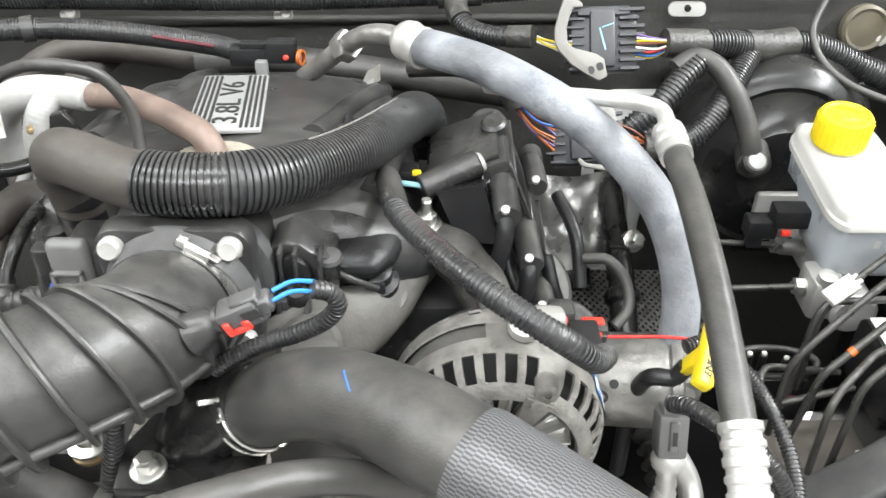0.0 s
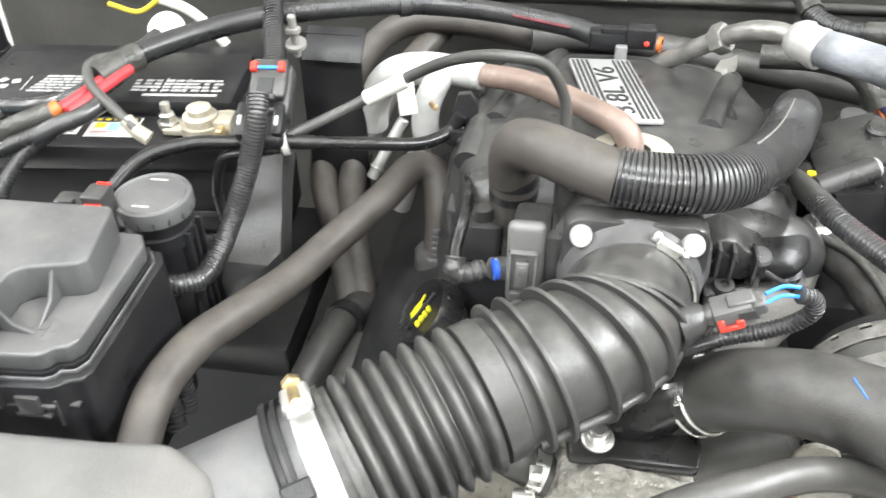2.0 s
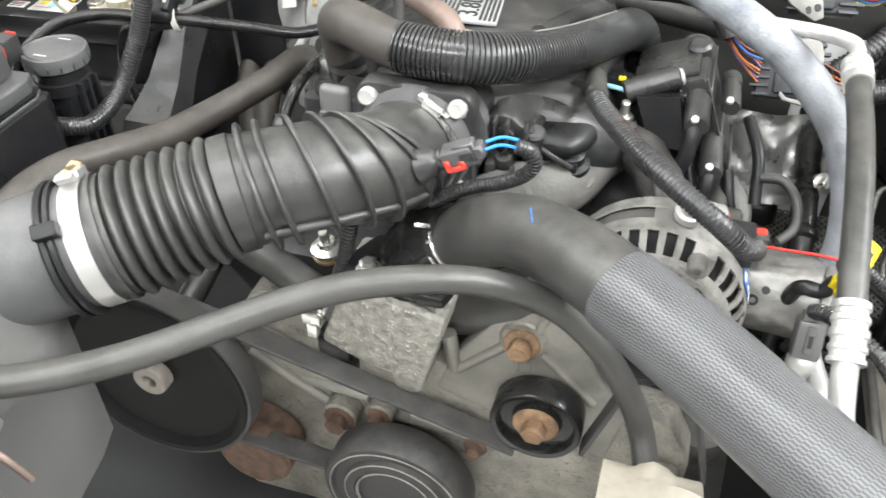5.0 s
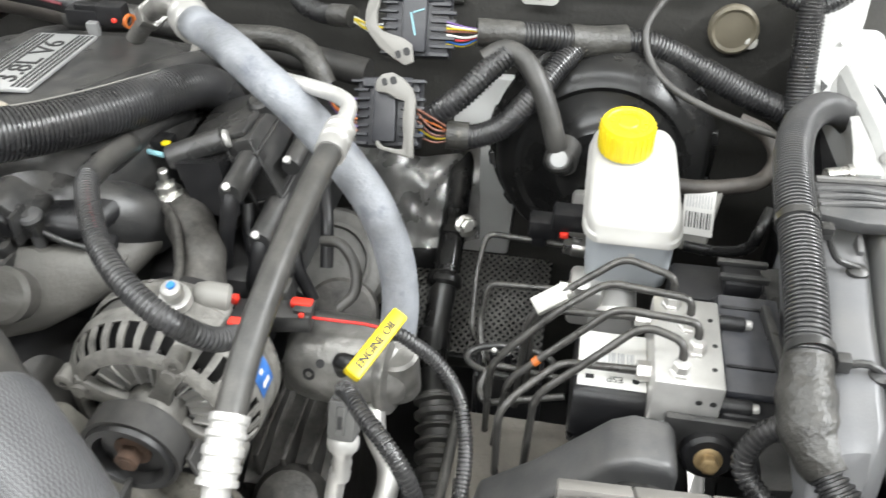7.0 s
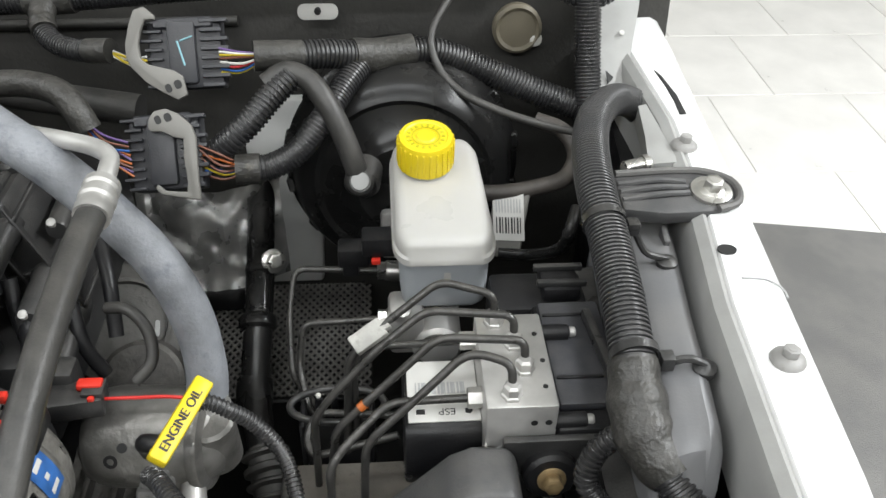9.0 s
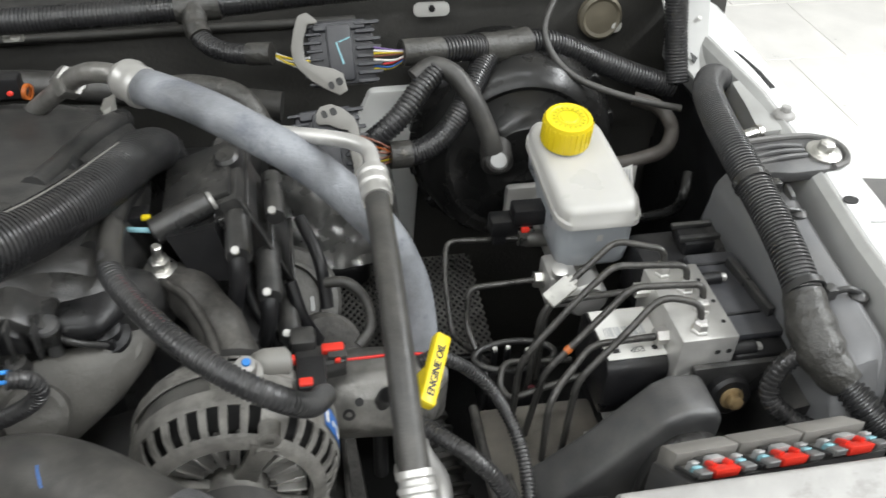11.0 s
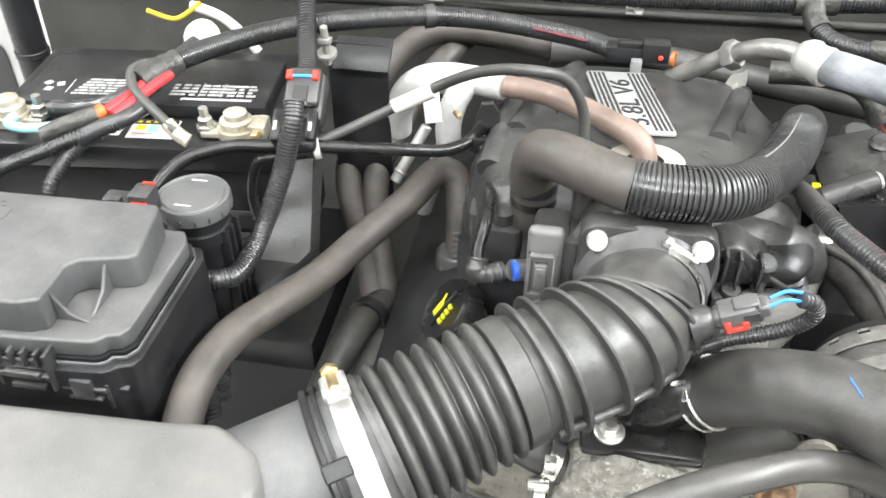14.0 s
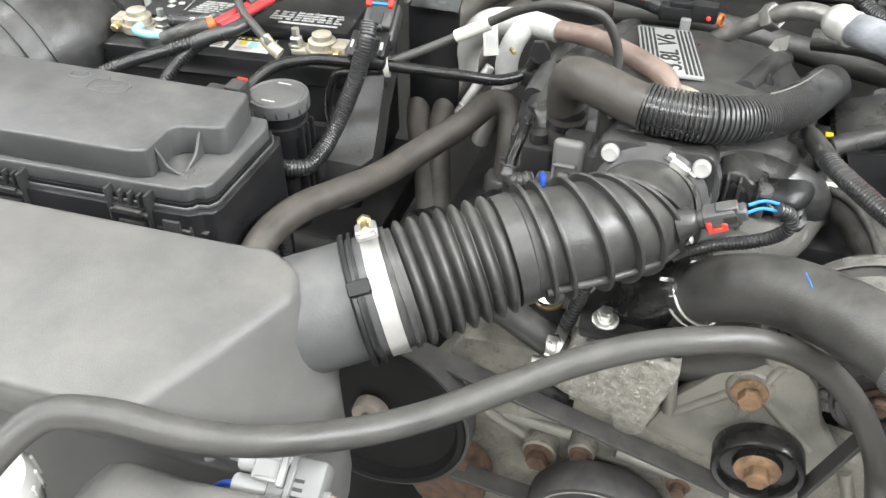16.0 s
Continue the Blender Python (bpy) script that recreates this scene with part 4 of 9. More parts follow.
part("body", joined(front_prism(((-0.247, 0.955), (-0.137, 0.955), (-0.132, 1.03), (-0.150, 1.066), (-0.192, 1.078), (-0.232, 1.066), (-0.250, 1.035)), 0.527, 0.575, 0.006)), plastic, tb)
part("top_cover", joined(lathe(((0.050, 0.018), (0.064, 0.020), (0.066, 0.030), (0.060, 0.046)), tm, 40)), plastic_box, tb)
for bx, bz in ((-0.233, 1.049), (-0.149, 1.049), (-0.149, 0.964), (-0.233, 0.964)):
    part("bolt", lathe(((0.0105, -0.004), (0.0105, -0.001), (0.0085, 0.0), (0.0086, 0.007), (0.0080, 0.0105), (0.0066, 0.0118), (0.003, 0.0112)), basis((bx, 0.506, bz), (0, -1, 0.25)), 24), white_cap, tb, "bright domed bolt head")
motor = part("actuator_cover", joined(box((-0.287, 0.522, 0.960), (-0.247, 0.572, 1.030), 0.008, 3), box((-0.262, 0.520, 0.965), (-0.240, 0.560, 1.030), 0.006, 2)), plastic, tb, "rounded actuator cover")
part("plug", moved(joined(box((-0.289, 0.514, 0.966), (-0.258, 0.527, 1.050), 0.006, 3), box((-0.2875, 0.5095, 0.980), (-0.2845, 0.516, 1.026), 0.001), box((-0.266, 0.5095, 0.980), (-0.263, 0.516, 1.026), 0.001), box((-0.2875, 0.5095, 1.023), (-0.263, 0.516, 1.026), 0.001), box((-0.2875, 0.5095, 0.980), (-0.263, 0.516, 0.983), 0.001), box((-0.281, 0.508, 0.990), (-0.270, 0.516, 1.016), 0.0015), box((-0.279, 0.5065, 1.004), (-0.272, 0.509, 1.014), 0.0008)), Matrix.Translation((-0.001, 0, -0.006))), plug_switch, motor, "grey square plug with a latch")
for k, dx in enumerate((-0.226, -0.190, -0.160)):
    part("rib", box((dx, 0.530, 1.058), (dx + 0.005, 0.572, 1.078), 0.001), plastic, tb)
part("spring_clip", joined(tube([(-0.243, 0.545, 1.062), (-0.236, 0.545, 1.071), (-0.214, 0.545, 1.071), (-0.208, 0.545, 1.062)], 0.003, 8, 0.003), rod((-0.244, 0.545, 1.068), (-0.236, 0.545, 1.071), 0.0048)), steel, tb, "small steel spring clip")

man = thing("intake_manifold", (-0.19, 0.78, 0.90), "black moulded intake manifold cover with an engine badge", "intake manifold")


def dome(x, y):
    """The height of the manifold's top at x, y."""
    u = (x + 0.195) / 0.185
    v = (y - 0.70) / 0.24
    h = 1.0425 - 0.034 * max(0, abs(u)) ** 2.4 - 0.15 * max(0, y - 0.69) - 0.25 * max(0, y - 0.87) - 0.10 * max(0, 0.66 - y)
    h += 0.006 * math.cos(x * 60) * (1 if y > 0.62 else 0) * max(0, min(1, abs(u) * 1.4 - 0.5))
    h += 0.004 * noise.noise((x * 14, y * 14, 0))
    return h


nx, ny = 44, 44
b = bmnew()
grid = []
for j in range(ny + 1):
    v = j / ny
    y = 0.565 + 0.385 * v
    half = 0.150 + 0.035 * math.sin(math.pi * min(1, v * 1.15))
    if v > 0.8:
        half -= 0.05 * (v - 0.8) / 0.2
    row = []
    for i in range(nx + 1):
        u = i / nx * 2 - 1
        x = -0.195 + half * math.copysign(abs(u) ** 0.85, u)
        z = dome(x, y)
        edgek = max(abs(u), abs(v * 2 - 1))
        if edgek > 0.78:
            z -= 0.115 * ((edgek - 0.78) / 0.22) ** 2.2
        row.append(b.verts.new((x, y, z)))
    grid.append(row)
for j in range(ny):
    for i in range(nx):
        b.faces.new((grid[j][i], grid[j][i + 1], grid[j + 1][i + 1], grid[j + 1][i]))
rim = [v for v in grid[0]] + [r[-1] for r in grid[1:]] + grid[-1][-2::-1] + [r[0] for r in grid[-2:0:-1]]
lowr = [b.verts.new((v.co.x, v.co.y, 0.86)) for v in rim]
for k in range(len(rim)):
    b.faces.new((rim[k], lowr[k], lowr[(k + 1) % len(rim)], rim[(k + 1) % len(rim)]))
part("cover_shell", b, plastic, man)
for x0, y0, x1, y1 in ((-0.318, 0.70, -0.262, 0.90), (-0.118, 0.70, -0.070, 0.88), (-0.060, 0.62, -0.035, 0.80), (-0.338, 0.64, -0.325, 0.80)):
    pts = [(x0 + (x1 - x0) * k / 6, y0 + (y1 - y0) * k / 6) for k in range(7)]
    part("runner_rib", tube([(x, y, dome(x, y) - 0.006) for x, y in pts], 0.013, 14, 0.01), plastic, man, "raised runner")
# Solid black triangles paint the shade of two recesses in the cover.
part("recess", front_prism(((-0.105, 1.012), (-0.078, 1.012), (-0.0915, 1.034)), 0.735, 0.752, 0.001), ink_and_shade, man, "black triangle for a shaded recess")
part("recess", front_prism(((-0.290, 1.012), (-0.268, 1.012), (-0.279, 1.032)), 0.735, 0.752, 0.001), ink_and_shade, man, "black triangle for a shaded recess")

for lx, ly, lz, w_ in ((-0.318, 0.588, 0.985, 0.020), (-0.272, 0.578, 0.985, 0.016), (-0.336, 0.622, 0.975, 0.018)):
    part("mounting_lug", joined(prism(rrect(w_ * 2, 0.034, 0.007), 0.04, Matrix.Translation((lx, ly, lz - 0.03)), 0.004), lathe(((w_ * 0.55, 0), (w_ * 0.55, 0.014), (w_ * 0.3, 0.016)), Matrix.Translation((lx, ly, lz + 0.008)), 16)), plastic, man, "moulded mounting lug")

# badge, lying on the slope of the cover
bm_ = basis((-0.207, 0.766, 1.0325), (0.02, 0.15, 1), (1, 0.155, 0))
BW, BH = 0.066, 0.176
badge = solo("engine_badge", prism(rrect(BW, BH, 0.003), 0.004, bm_, 0.001), badge_mat, "silver engine badge with dark stripes and lettering", "badge")
for sgn in (-1, 1):
    for k in range(4):
        x = sgn * (0.0145 + 0.0050 * k)
        part("stripe", box((x - 0.00145, -BH / 2 + 0.005, 0.0036), (x + 0.00145, BH / 2 - 0.005, 0.0046), 0.0003, 1, bm_), ink_and_shade, badge, "dark stripe")
part("lettering", lettering("3.8L V6", bm_ @ Matrix.Translation((0.0005, -0.006, 0.0046)) @ Matrix.Rotation(radians(90), 4, "Z") @ Matrix.Diagonal((1.35, 1, 1, 1)), 0.032), ink_and_shade, badge, "dark raised lettering 3.8L V6")

# heads and block: a dark mass below the manifold with the valve covers
block = thing("engine_block", (-0.18, 0.62, 0.45), "dark engine block and cylinder heads under the manifold", "engine")
part("crankcase", box((-0.36, 0.46, 0.48), (-0.02, 0.95, 0.88), 0.02), dark_steel, block)
part("lower_manifold", box((-0.34, 0.56, 0.86), (-0.05, 0.93, 0.955), 0.015), plastic_dark, block)
part("valve_cover", box((-0.05, 0.60, 0.80), (0.075, 0.95, 0.915), 0.02), dark_steel, block, "black valve cover")
part("valve_cover", moved(box((-0.055, -0.20, -0.05), (0.055, 0.20, 0.05), 0.015), Matrix.Translation((-0.372, 0.70, 0.82)) @ Matrix.Rotation(radians(-35), 4, "Y")), dark_steel, block, "black valve cover")

# right-hand end of the manifold: swelling with its sensor
plen = thing("manifold_plenum", (-0.07, 0.59, 0.93), "dusty black plastic manifold end with a scalloped flange", "manifold")


def blob(secs, n=22):
    return loft([[(x0 + w * math.cos(2 * math.pi * k / n), y + 0.3 * h * math.sin(2 * math.pi * k / n) * lean, z0 + h * math.sin(2 * math.pi * k / n)) for k in range(n)] for y, x0, z0, w, h, lean in secs])


part("upper_shell", tube([(-0.175, 0.640, 0.978), (-0.125, 0.606, 0.988), (-0.080, 0.598, 0.986), (-0.046, 0.612, 0.968), (-0.030, 0.636, 0.940)], lambda s, w: 0.037 - 0.008 * s / w, 28, 0.006), plastic, plen, "smooth rounded runner")
part("runner_lip", tube([(-0.128, 0.580, 1.012), (-0.100, 0.552, 1.004), (-0.072, 0.545, 0.990), (-0.052, 0.556, 0.972)], 0.0028, 10), plastic, plen)
part("ledge", front_prism([(-0.1312, 1.0232), (-0.1169, 1.0307), (-0.1069, 1.0271), (-0.0975, 1.0185), (-0.0823, 1.0131), (-0.0784, 0.9924), (-0.1244, 0.9889)], 0.538, 0.575, 0.003, 2), plastic, plen, "stepped moulded ledge")
part("inner_step", front_prism([(-0.1271, 1.0138), (-0.1172, 1.0202), (-0.1092, 1.0176), (-0.1010, 1.0100), (-0.0979, 0.9956), (-0.1233, 0.9951)], 0.531, 0.540, 0.002, 2), plastic_dark, plen)
for px0, pz0 in [(-0.1219, 1.0154), (-0.1105, 1.0145), (-0.0922, 1.0096)]:
    part("rib", box((px0 - 0.0015, 0.526, pz0 - 0.018), (px0 + 0.0015, 0.548, pz0 + 0.012), 0.0008), plastic, plen)
part("standoff", joined(rod((-0.0868, 0.545, 0.9779), (-0.0868, 0.545, 1.0079), 0.006, 16, 0.001), lathe(((0.009, 0), (0.0105, 0.003), (0.009, 0.006), (0.004, 0.007)), basis((-0.0868, 0.545, 1.0079), (0, -0.2, 1)), 18)), plastic_box, plen, "moulded standoff")
part("flange_block", box((-0.132, 0.535, 0.955), (-0.104, 0.560, 0.992), 0.004), plastic, plen)
part("flange_block", box((-0.128, 0.522, 0.945), (-0.118, 0.540, 0.985), 0.003), plastic, plen)
# Solid blob, its blacker plastic standing in for shade below the flange.
part("lower_shell", blob(((0.548, -0.092, 0.992, 0.028, 0.008, 0), (0.553, -0.090, 0.991, 0.040, 0.014, 0), (0.57, -0.086, 0.990, 0.048, 0.018, 0), (0.61, -0.084, 0.985, 0.056, 0.028, 0))), plastic_dark, plen, "blacker blob for the shaded recess under the flange")
part("rib", box((-0.128, 0.520, 0.955), (-0.124, 0.535, 0.985), 0.001), plastic, plen)
part("rib", box((-0.105, 0.512, 0.955), (-0.101, 0.530, 0.982), 0.001), plastic, plen)
part("grey_casting", loft([[(x0 + w * math.cos(2 * math.pi * k / 24), y0 + 0.4 * h * math.sin(2 * math.pi * k / 24), z0 + h * math.sin(2 * math.pi * k / 24)) for k in range(24)] for x0, y0, z0, w, h in ((-0.140, 0.497, 0.935, 0.014, 0.020), (-0.122, 0.506, 0.943, 0.026, 0.032), (-0.096, 0.522, 0.947, 0.032, 0.036), (-0.072, 0.548, 0.944, 0.032, 0.030), (-0.052, 0.578, 0.940, 0.028, 0.022), (-0.030, 0.608, 0.944, 0.018, 0.014))]), arm_cast, plen, "dull grey cast arm below the flange")
part("casting_face", lathe(((0.023, -0.02), (0.025, 0.0), (0.021, 0.004), (0.001, 0.005)), basis((-0.100, 0.497, 0.962), (0.05, -0.75, 0.62)), 28), arm_cast, plen, "round machined face")
part("cap_collar", lathe(((0.0165, -0.020), (0.0245, -0.016), (0.0245, -0.004), (0.0185, 0.0)), basis((-0.054, 0.574, 0.955), (0, -0.25, 1)), 24), arm_cast, plen, "pale casting collar")
part("flange_boss", lathe(((0.009, -0.026), (0.010, 0.0), (0.008, 0.006), (0.004, 0.006), (0.004, 0.002)), basis((-0.112, 0.532, 0.985), (0, -0.3, 1)), 16), plastic, plen)
part("sensor_cap", joined(lathe(((0.0165, -0.03), (0.0165, 0.002), (0.0185, 0.003), (0.0185, 0.009), (0.013, 0.012), (0.013, 0.021), (0.009, 0.024)), basis((-0.054, 0.574, 0.960), (0, -0.25, 1)), 24), box((-0.062, 0.556, 0.960), (-0.046, 0.567, 0.976), 0.002)), plastic_dark, plen, "black sensor cap")

# ---------------------------------------------------------------- breather hose over the manifold
BREATHER = [(-0.290, 0.598, 0.985), (-0.292, 0.594, 1.030), (-0.2925, 0.586, 1.060), (-0.286, 0.570, 1.084), (-0.268, 0.552, 1.0935), (-0.244, 0.538, 1.0935), (-0.216, 0.528, 1.090), (-0.183, 0.525, 1.088), (-0.149, 0.530, 1.086), (-0.123, 0.548, 1.080), (-0.097, 0.586, 1.068), (-0.068, 0.641, 1.055), (-0.044, 0.704, 1.041), (-0.028, 0.755, 1.027), (-0.020, 0.792, 1.000), (-0.018, 0.805, 0.960)]
breather = thing("breather_hose", (-0.25, 0.60, 0.98), "thick black breather hose, smooth elbow and corrugated sleeve", "hose")


def nearest_s(pts, target):
    pa = smooth_path(pts, 0.002)
    return min(pa, key=lambda q: (q[0] - Vector(target)).length)[1]


s0 = nearest_s(BREATHER, (-0.211, 0.5275, 1.0895))
path = smooth_path(BREATHER, 0.003)
part("elbow", tube([p for p, s in path if s < s0 + 0.004][::3], 0.0212, 26, 0.005), rubber_brown, breather, "smooth brownish rubber elbow")


sleeve_pts = [p for p, s in path if s > s0 - 0.002][::3]
sleeve_len = length_of(sleeve_pts)
PITCH = 0.0040
st = []
for k in range(int(sleeve_len / PITCH)):
    s = k * PITCH
    d = 0.0026 * max(0.0, 1 - s / (sleeve_len * 0.72)) ** 0.7 + 0.0001
    st += [(s, 0.0228), (s + PITCH * 0.28, 0.0230), (s + PITCH * 0.56, 0.0228), (s + PITCH * 0.64, 0.0228 - d), (s + PITCH * 0.92, 0.0228 - d)]
part("corrugated_sleeve", stations_tube(sleeve_pts, st, 32), loom_mat, breather, "ribbed black sleeve")
seam = [p for p, s in path if s0 + 0.13 < s < s0 + 0.30][::4]
pp = []
for p, q in zip(seam, seam[1:]):
    d = (q - p).normalized()
    n = Vector((-0.30, -0.35, 1))
    n = (n - d * n.dot(d)).normalized()
    pp.append(p + n * 0.0232)
part("seam_stitch", tube(pp, 0.0008, 6, 0.005), lever_mat, breather, "pale seam along the sleeve")
part("hose_neck", lathe(((0.0195, -0.034), (0.0195, -0.012), (0.0218, -0.012), (0.0218, -0.004), (0.0200, -0.004), (0.0200, 0.004), (0.0222, 0.004), (0.0222, 0.012), (0.0205, 0.016)), basis((-0.2915, 0.594, 1.030), (0, -0.08, 1)), 26), plastic_dark, breather, "ringed connector neck")
part("lower_stub", tube([(-0.243, 0.555, 1.085), (-0.243, 0.560, 1.05), (-0.243, 0.565, 1.02)], 0.013, 16), rubber, breather)

# exhaust-gas pipe with its gasket and silver sleeve
egr = thing("recirculation_pipe", (-0.20, 0.645, 1.03), "heat-stained brown pipe running into a silver heat sleeve", "pipe")
part("pipe", tube([(-0.192, 0.640, 1.030), (-0.193, 0.642, 1.048), (-0.202, 0.650, 1.060), (-0.225, 0.668, 1.063), (-0.252, 0.695, 1.060), (-0.296, 0.734, 1.053), (-0.345, 0.765, 1.042), (-0.40, 0.79, 1.035)], 0.0118, 18), pipe_brown, egr)
gm = basis((-0.192, 0.638, 1.0385), (0, -0.1, 1), (1, 0.1, 0))
part("gasket", joined(lathe(((0.0145, 0), (0.030, 0), (0.030, 0.005), (0.0145, 0.005)), gm @ Matrix.Diagonal((1.25, 0.95, 1, 1)), 30, False)), beige, egr, "beige oval gasket plate")
sl = thing("heat_sleeve", (-0.42, 0.80, 0.93), "crinkled silver heat sleeve bent over the pipe", "heat sleeve")
part("sleeve", tube([(-0.338, 0.758, 1.043), (-0.37, 0.772, 1.041), (-0.402, 0.782, 1.036), (-0.430, 0.790, 1.027), (-0.454, 0.804, 1.002), (-0.468, 0.815, 0.968), (-0.471, 0.820, 0.940)], lambda s, w: 0.0172 - 0.0035 * max(0, 1 - s / 0.06) + 0.0006 * noise.noise((s * 30, 0, 0)) + 0.00025 * math.sin(s * 1500), 22, 0.0014), sleeve_mat, sl)
part("second_sleeve", tube([(-0.380, 0.765, 1.041), (-0.391, 0.753, 1.022), (-0.397, 0.75, 0.995), (-0.396, 0.752, 0.965)], lambda s, w: 0.0142 + 0.00025 * math.sin(s * 1500), 20, 0.0014), sleeve_mat, sl)
part("paper_tag", moved(box((-0.009, -0.001, -0.028), (0.009, 0.001, 0.016), 0.0005), Matrix.Translation((-0.408, 0.705, 1.056)) @ Matrix.Rotation(radians(-14), 4, "Y") @ Matrix.Rotation(radians(-30), 4, "X")), dirty_paper, sl, "white printed tag")
for k in range(4):
    part("tag_print", moved(box((-0.005 + 0.0032 * k, -0.0016, -0.018), (-0.0034 + 0.0032 * k, -0.001, 0.004), 0.0001, 1), Matrix.Translation((-0.408, 0.705, 1.056)) @ Matrix.Rotation(radians(-14), 4, "Y") @ Matrix.Rotation(radians(-30), 4, "X")), ink_grey, sl)
part("steel_tube", tube([(-0.400, 0.752, 0.965), (-0.415, 0.755, 0.92), (-0.43, 0.76, 0.87)], 0.012, 16), alu, sl, "bare metal tube below the sleeve")

cable = thing("vacuum_hose", (-0.30, 0.62, 1.02), "thin black hose arching over the silver sleeve", "hose")
part("hose", tube([(-0.505, 0.632, 1.036), (-0.455, 0.655, 1.055), (-0.400, 0.665, 1.085), (-0.350, 0.645, 1.118), (-0.302, 0.620, 1.136), (-0.272, 0.635, 1.122), (-0.255, 0.640, 1.092), (-0.250, 0.633, 1.06), (-0.248, 0.62, 1.035)], 0.0052, 14, 0.004), rubber_grey, cable)
part("white_wrap", tube([(-0.436, 0.660, 1.065), (-0.418, 0.663, 1.074), (-0.398, 0.664, 1.085)], 0.0074, 14, 0.004), white_wire, cable, "white tape wrap")
tubeh = thing("brake_vacuum_line", (-0.5, 0.62, 1.0), "black plastic line held by a pale tie", "pipe")
part("line", tube([(-0.655, 0.520, 0.99), (-0.648, 0.545, 1.015), (-0.628, 0.580, 1.033), (-0.59, 0.602, 1.039), (-0.550, 0.610, 1.039), (-0.506, 0.622, 1.036), (-0.431, 0.645, 1.026), (-0.385, 0.675, 1.012), (-0.362, 0.698, 1.014), (-0.352, 0.702, 1.03)], 0.0066, 14, 0.004), gloss_black, tubeh)
part("second_line", tube([(-0.565, 0.600, 0.93), (-0.572, 0.602, 0.99), (-0.560, 0.606, 1.024), (-0.535, 0.612, 1.028), (-0.51, 0.62, 1.030)], 0.0055, 12, 0.004), gloss_black, tubeh)
part("tie", lathe(((0.010, -0.003), (0.012, -0.003), (0.012, 0.003), (0.010, 0.003)), basis((-0.507, 0.625, 1.035), (1, 0.3, 0.1)) @ Matrix.Diagonal((1, 1.3, 1, 1)), 20, False), white_wire, tubeh, "pale cable tie")

pcv = thing("crankcase_valve_tube", (-0.33, 0.56, 0.96), "thin black elbow tube with a blue retaining ring", "tube")
part("tube", tube([(-0.352, 0.702, 1.015), (-0.349, 0.680, 0.998), (-0.338, 0.63, 1.008), (-0.331, 0.59, 1.020), (-0.330, 0.550, 1.018), (-0.334, 0.528, 1.001), (-0.332, 0.519, 0.993)], 0.0058, 14, 0.004), gloss_black, pcv)
part("elbow", tube([(-0.333, 0.523, 1.000), (-0.333, 0.516, 0.991), (-0.324, 0.518, 0.987), (-0.310, 0.526, 0.986)], lambda s, w: 0.0085 + (0.0012 if (s / 0.008) % 1.0 < 0.3 else 0), 16, 0.0015), plastic, pcv, "black elbow")
part("blue_ring", lathe(((0.0085, -0.003), (0.0098, -0.0022), (0.0098, 0.0022), (0.0085, 0.003)), basis((-0.300, 0.530, 0.984), (0.93, 0.35, -0.05)), 20), blue_dark, pcv, "blue retaining ring")
part("valve", rod((-0.303, 0.529, 0.985), (-0.280, 0.545, 0.975), 0.010), steel, pcv)
bk = thing("line_bracket", (-0.345, 0.68, 0.95), "dark stamped bracket holding the black lines", "bracket")
part("upright", front_prism(((-0.362, 0.93), (-0.338, 0.93), (-0.336, 1.04), (-0.344, 1.052), (-0.356, 1.050), (-0.364, 1.02)), 0.705, 0.712, 0.001), dark_steel, bk)
part("clip_base", box((-0.366, 0.69, 1.0), (-0.338, 0.712, 1.018), 0.003), plastic_dark, bk)
part("stud", rod((-0.385, 0.72, 1.03), (-0.378, 0.706, 1.033), 0.003), bronze, bk, "brass stud")

# ---------------------------------------------------------------- oil filler
filler = thing("oil_filler", (-0.375, 0.60, 0.85), "black oil filler cap with a yellow oil symbol", "oil cap")
fm = basis((-0.366, 0.532, 0.925), (-0.72, -0.18, 0.62), (0.70, 0.42, 0.53)) @ Matrix.Diagonal((0.83, 0.83, 1, 1))
part("cap", lathe(((0.030, -0.03), (0.040, -0.024), (0.041, -0.004), (0.038, 0.0), (0.033, -0.002), (0.001, -0.003)), fm, 36), gloss_black, filler)
part("grip", box((-0.026, -0.003, -0.003), (0.026, 0.003, 0.001), 0.001, 2, fm), plastic_dark, filler)
part("symbol", joined(moved(prism(((-0.018, -0.006), (0.004, -0.008), (0.010, 0.000), (0.019, 0.004), (0.018, 0.007), (0.006, 0.004), (-0.002, 0.006), (-0.016, 0.005)), 0.001, Matrix.Translation((0, 0.007, 0.0005)) @ Matrix.Diagonal((0.8, 0.8, 1, 1))), fm), *[moved(box((-0.014 + 0.007 * k, -0.014, -0.002), (-0.009 + 0.007 * k, -0.006, 0.0005), 0.0002, 1), fm) for k in range(4)]), yellow_print_and_relief, filler, "yellow oil-can symbol")
part("filler_neck", rod((-0.352, 0.538, 0.908), (-0.345, 0.64, 0.80), 0.027, 26, 0.003), plastic, filler)
for k in range(12):
    part("grip_rib", box((0.0395, -0.003, -0.022), (0.0425, 0.003, -0.004), 0.0008, 1, fm @ Matrix.Rotation(2 * math.pi * k / 12, 4, "Z")), plastic_dark, filler)
part("hose_stub", lathe(((0.026, -0.03), (0.027, -0.016), (0.024, -0.014), (0.024, 0.010), (0.021, 0.014)), basis((-0.373, 0.668, 0.872), (0, 0.1, 1)), 26), plastic, filler, "ringed stub")

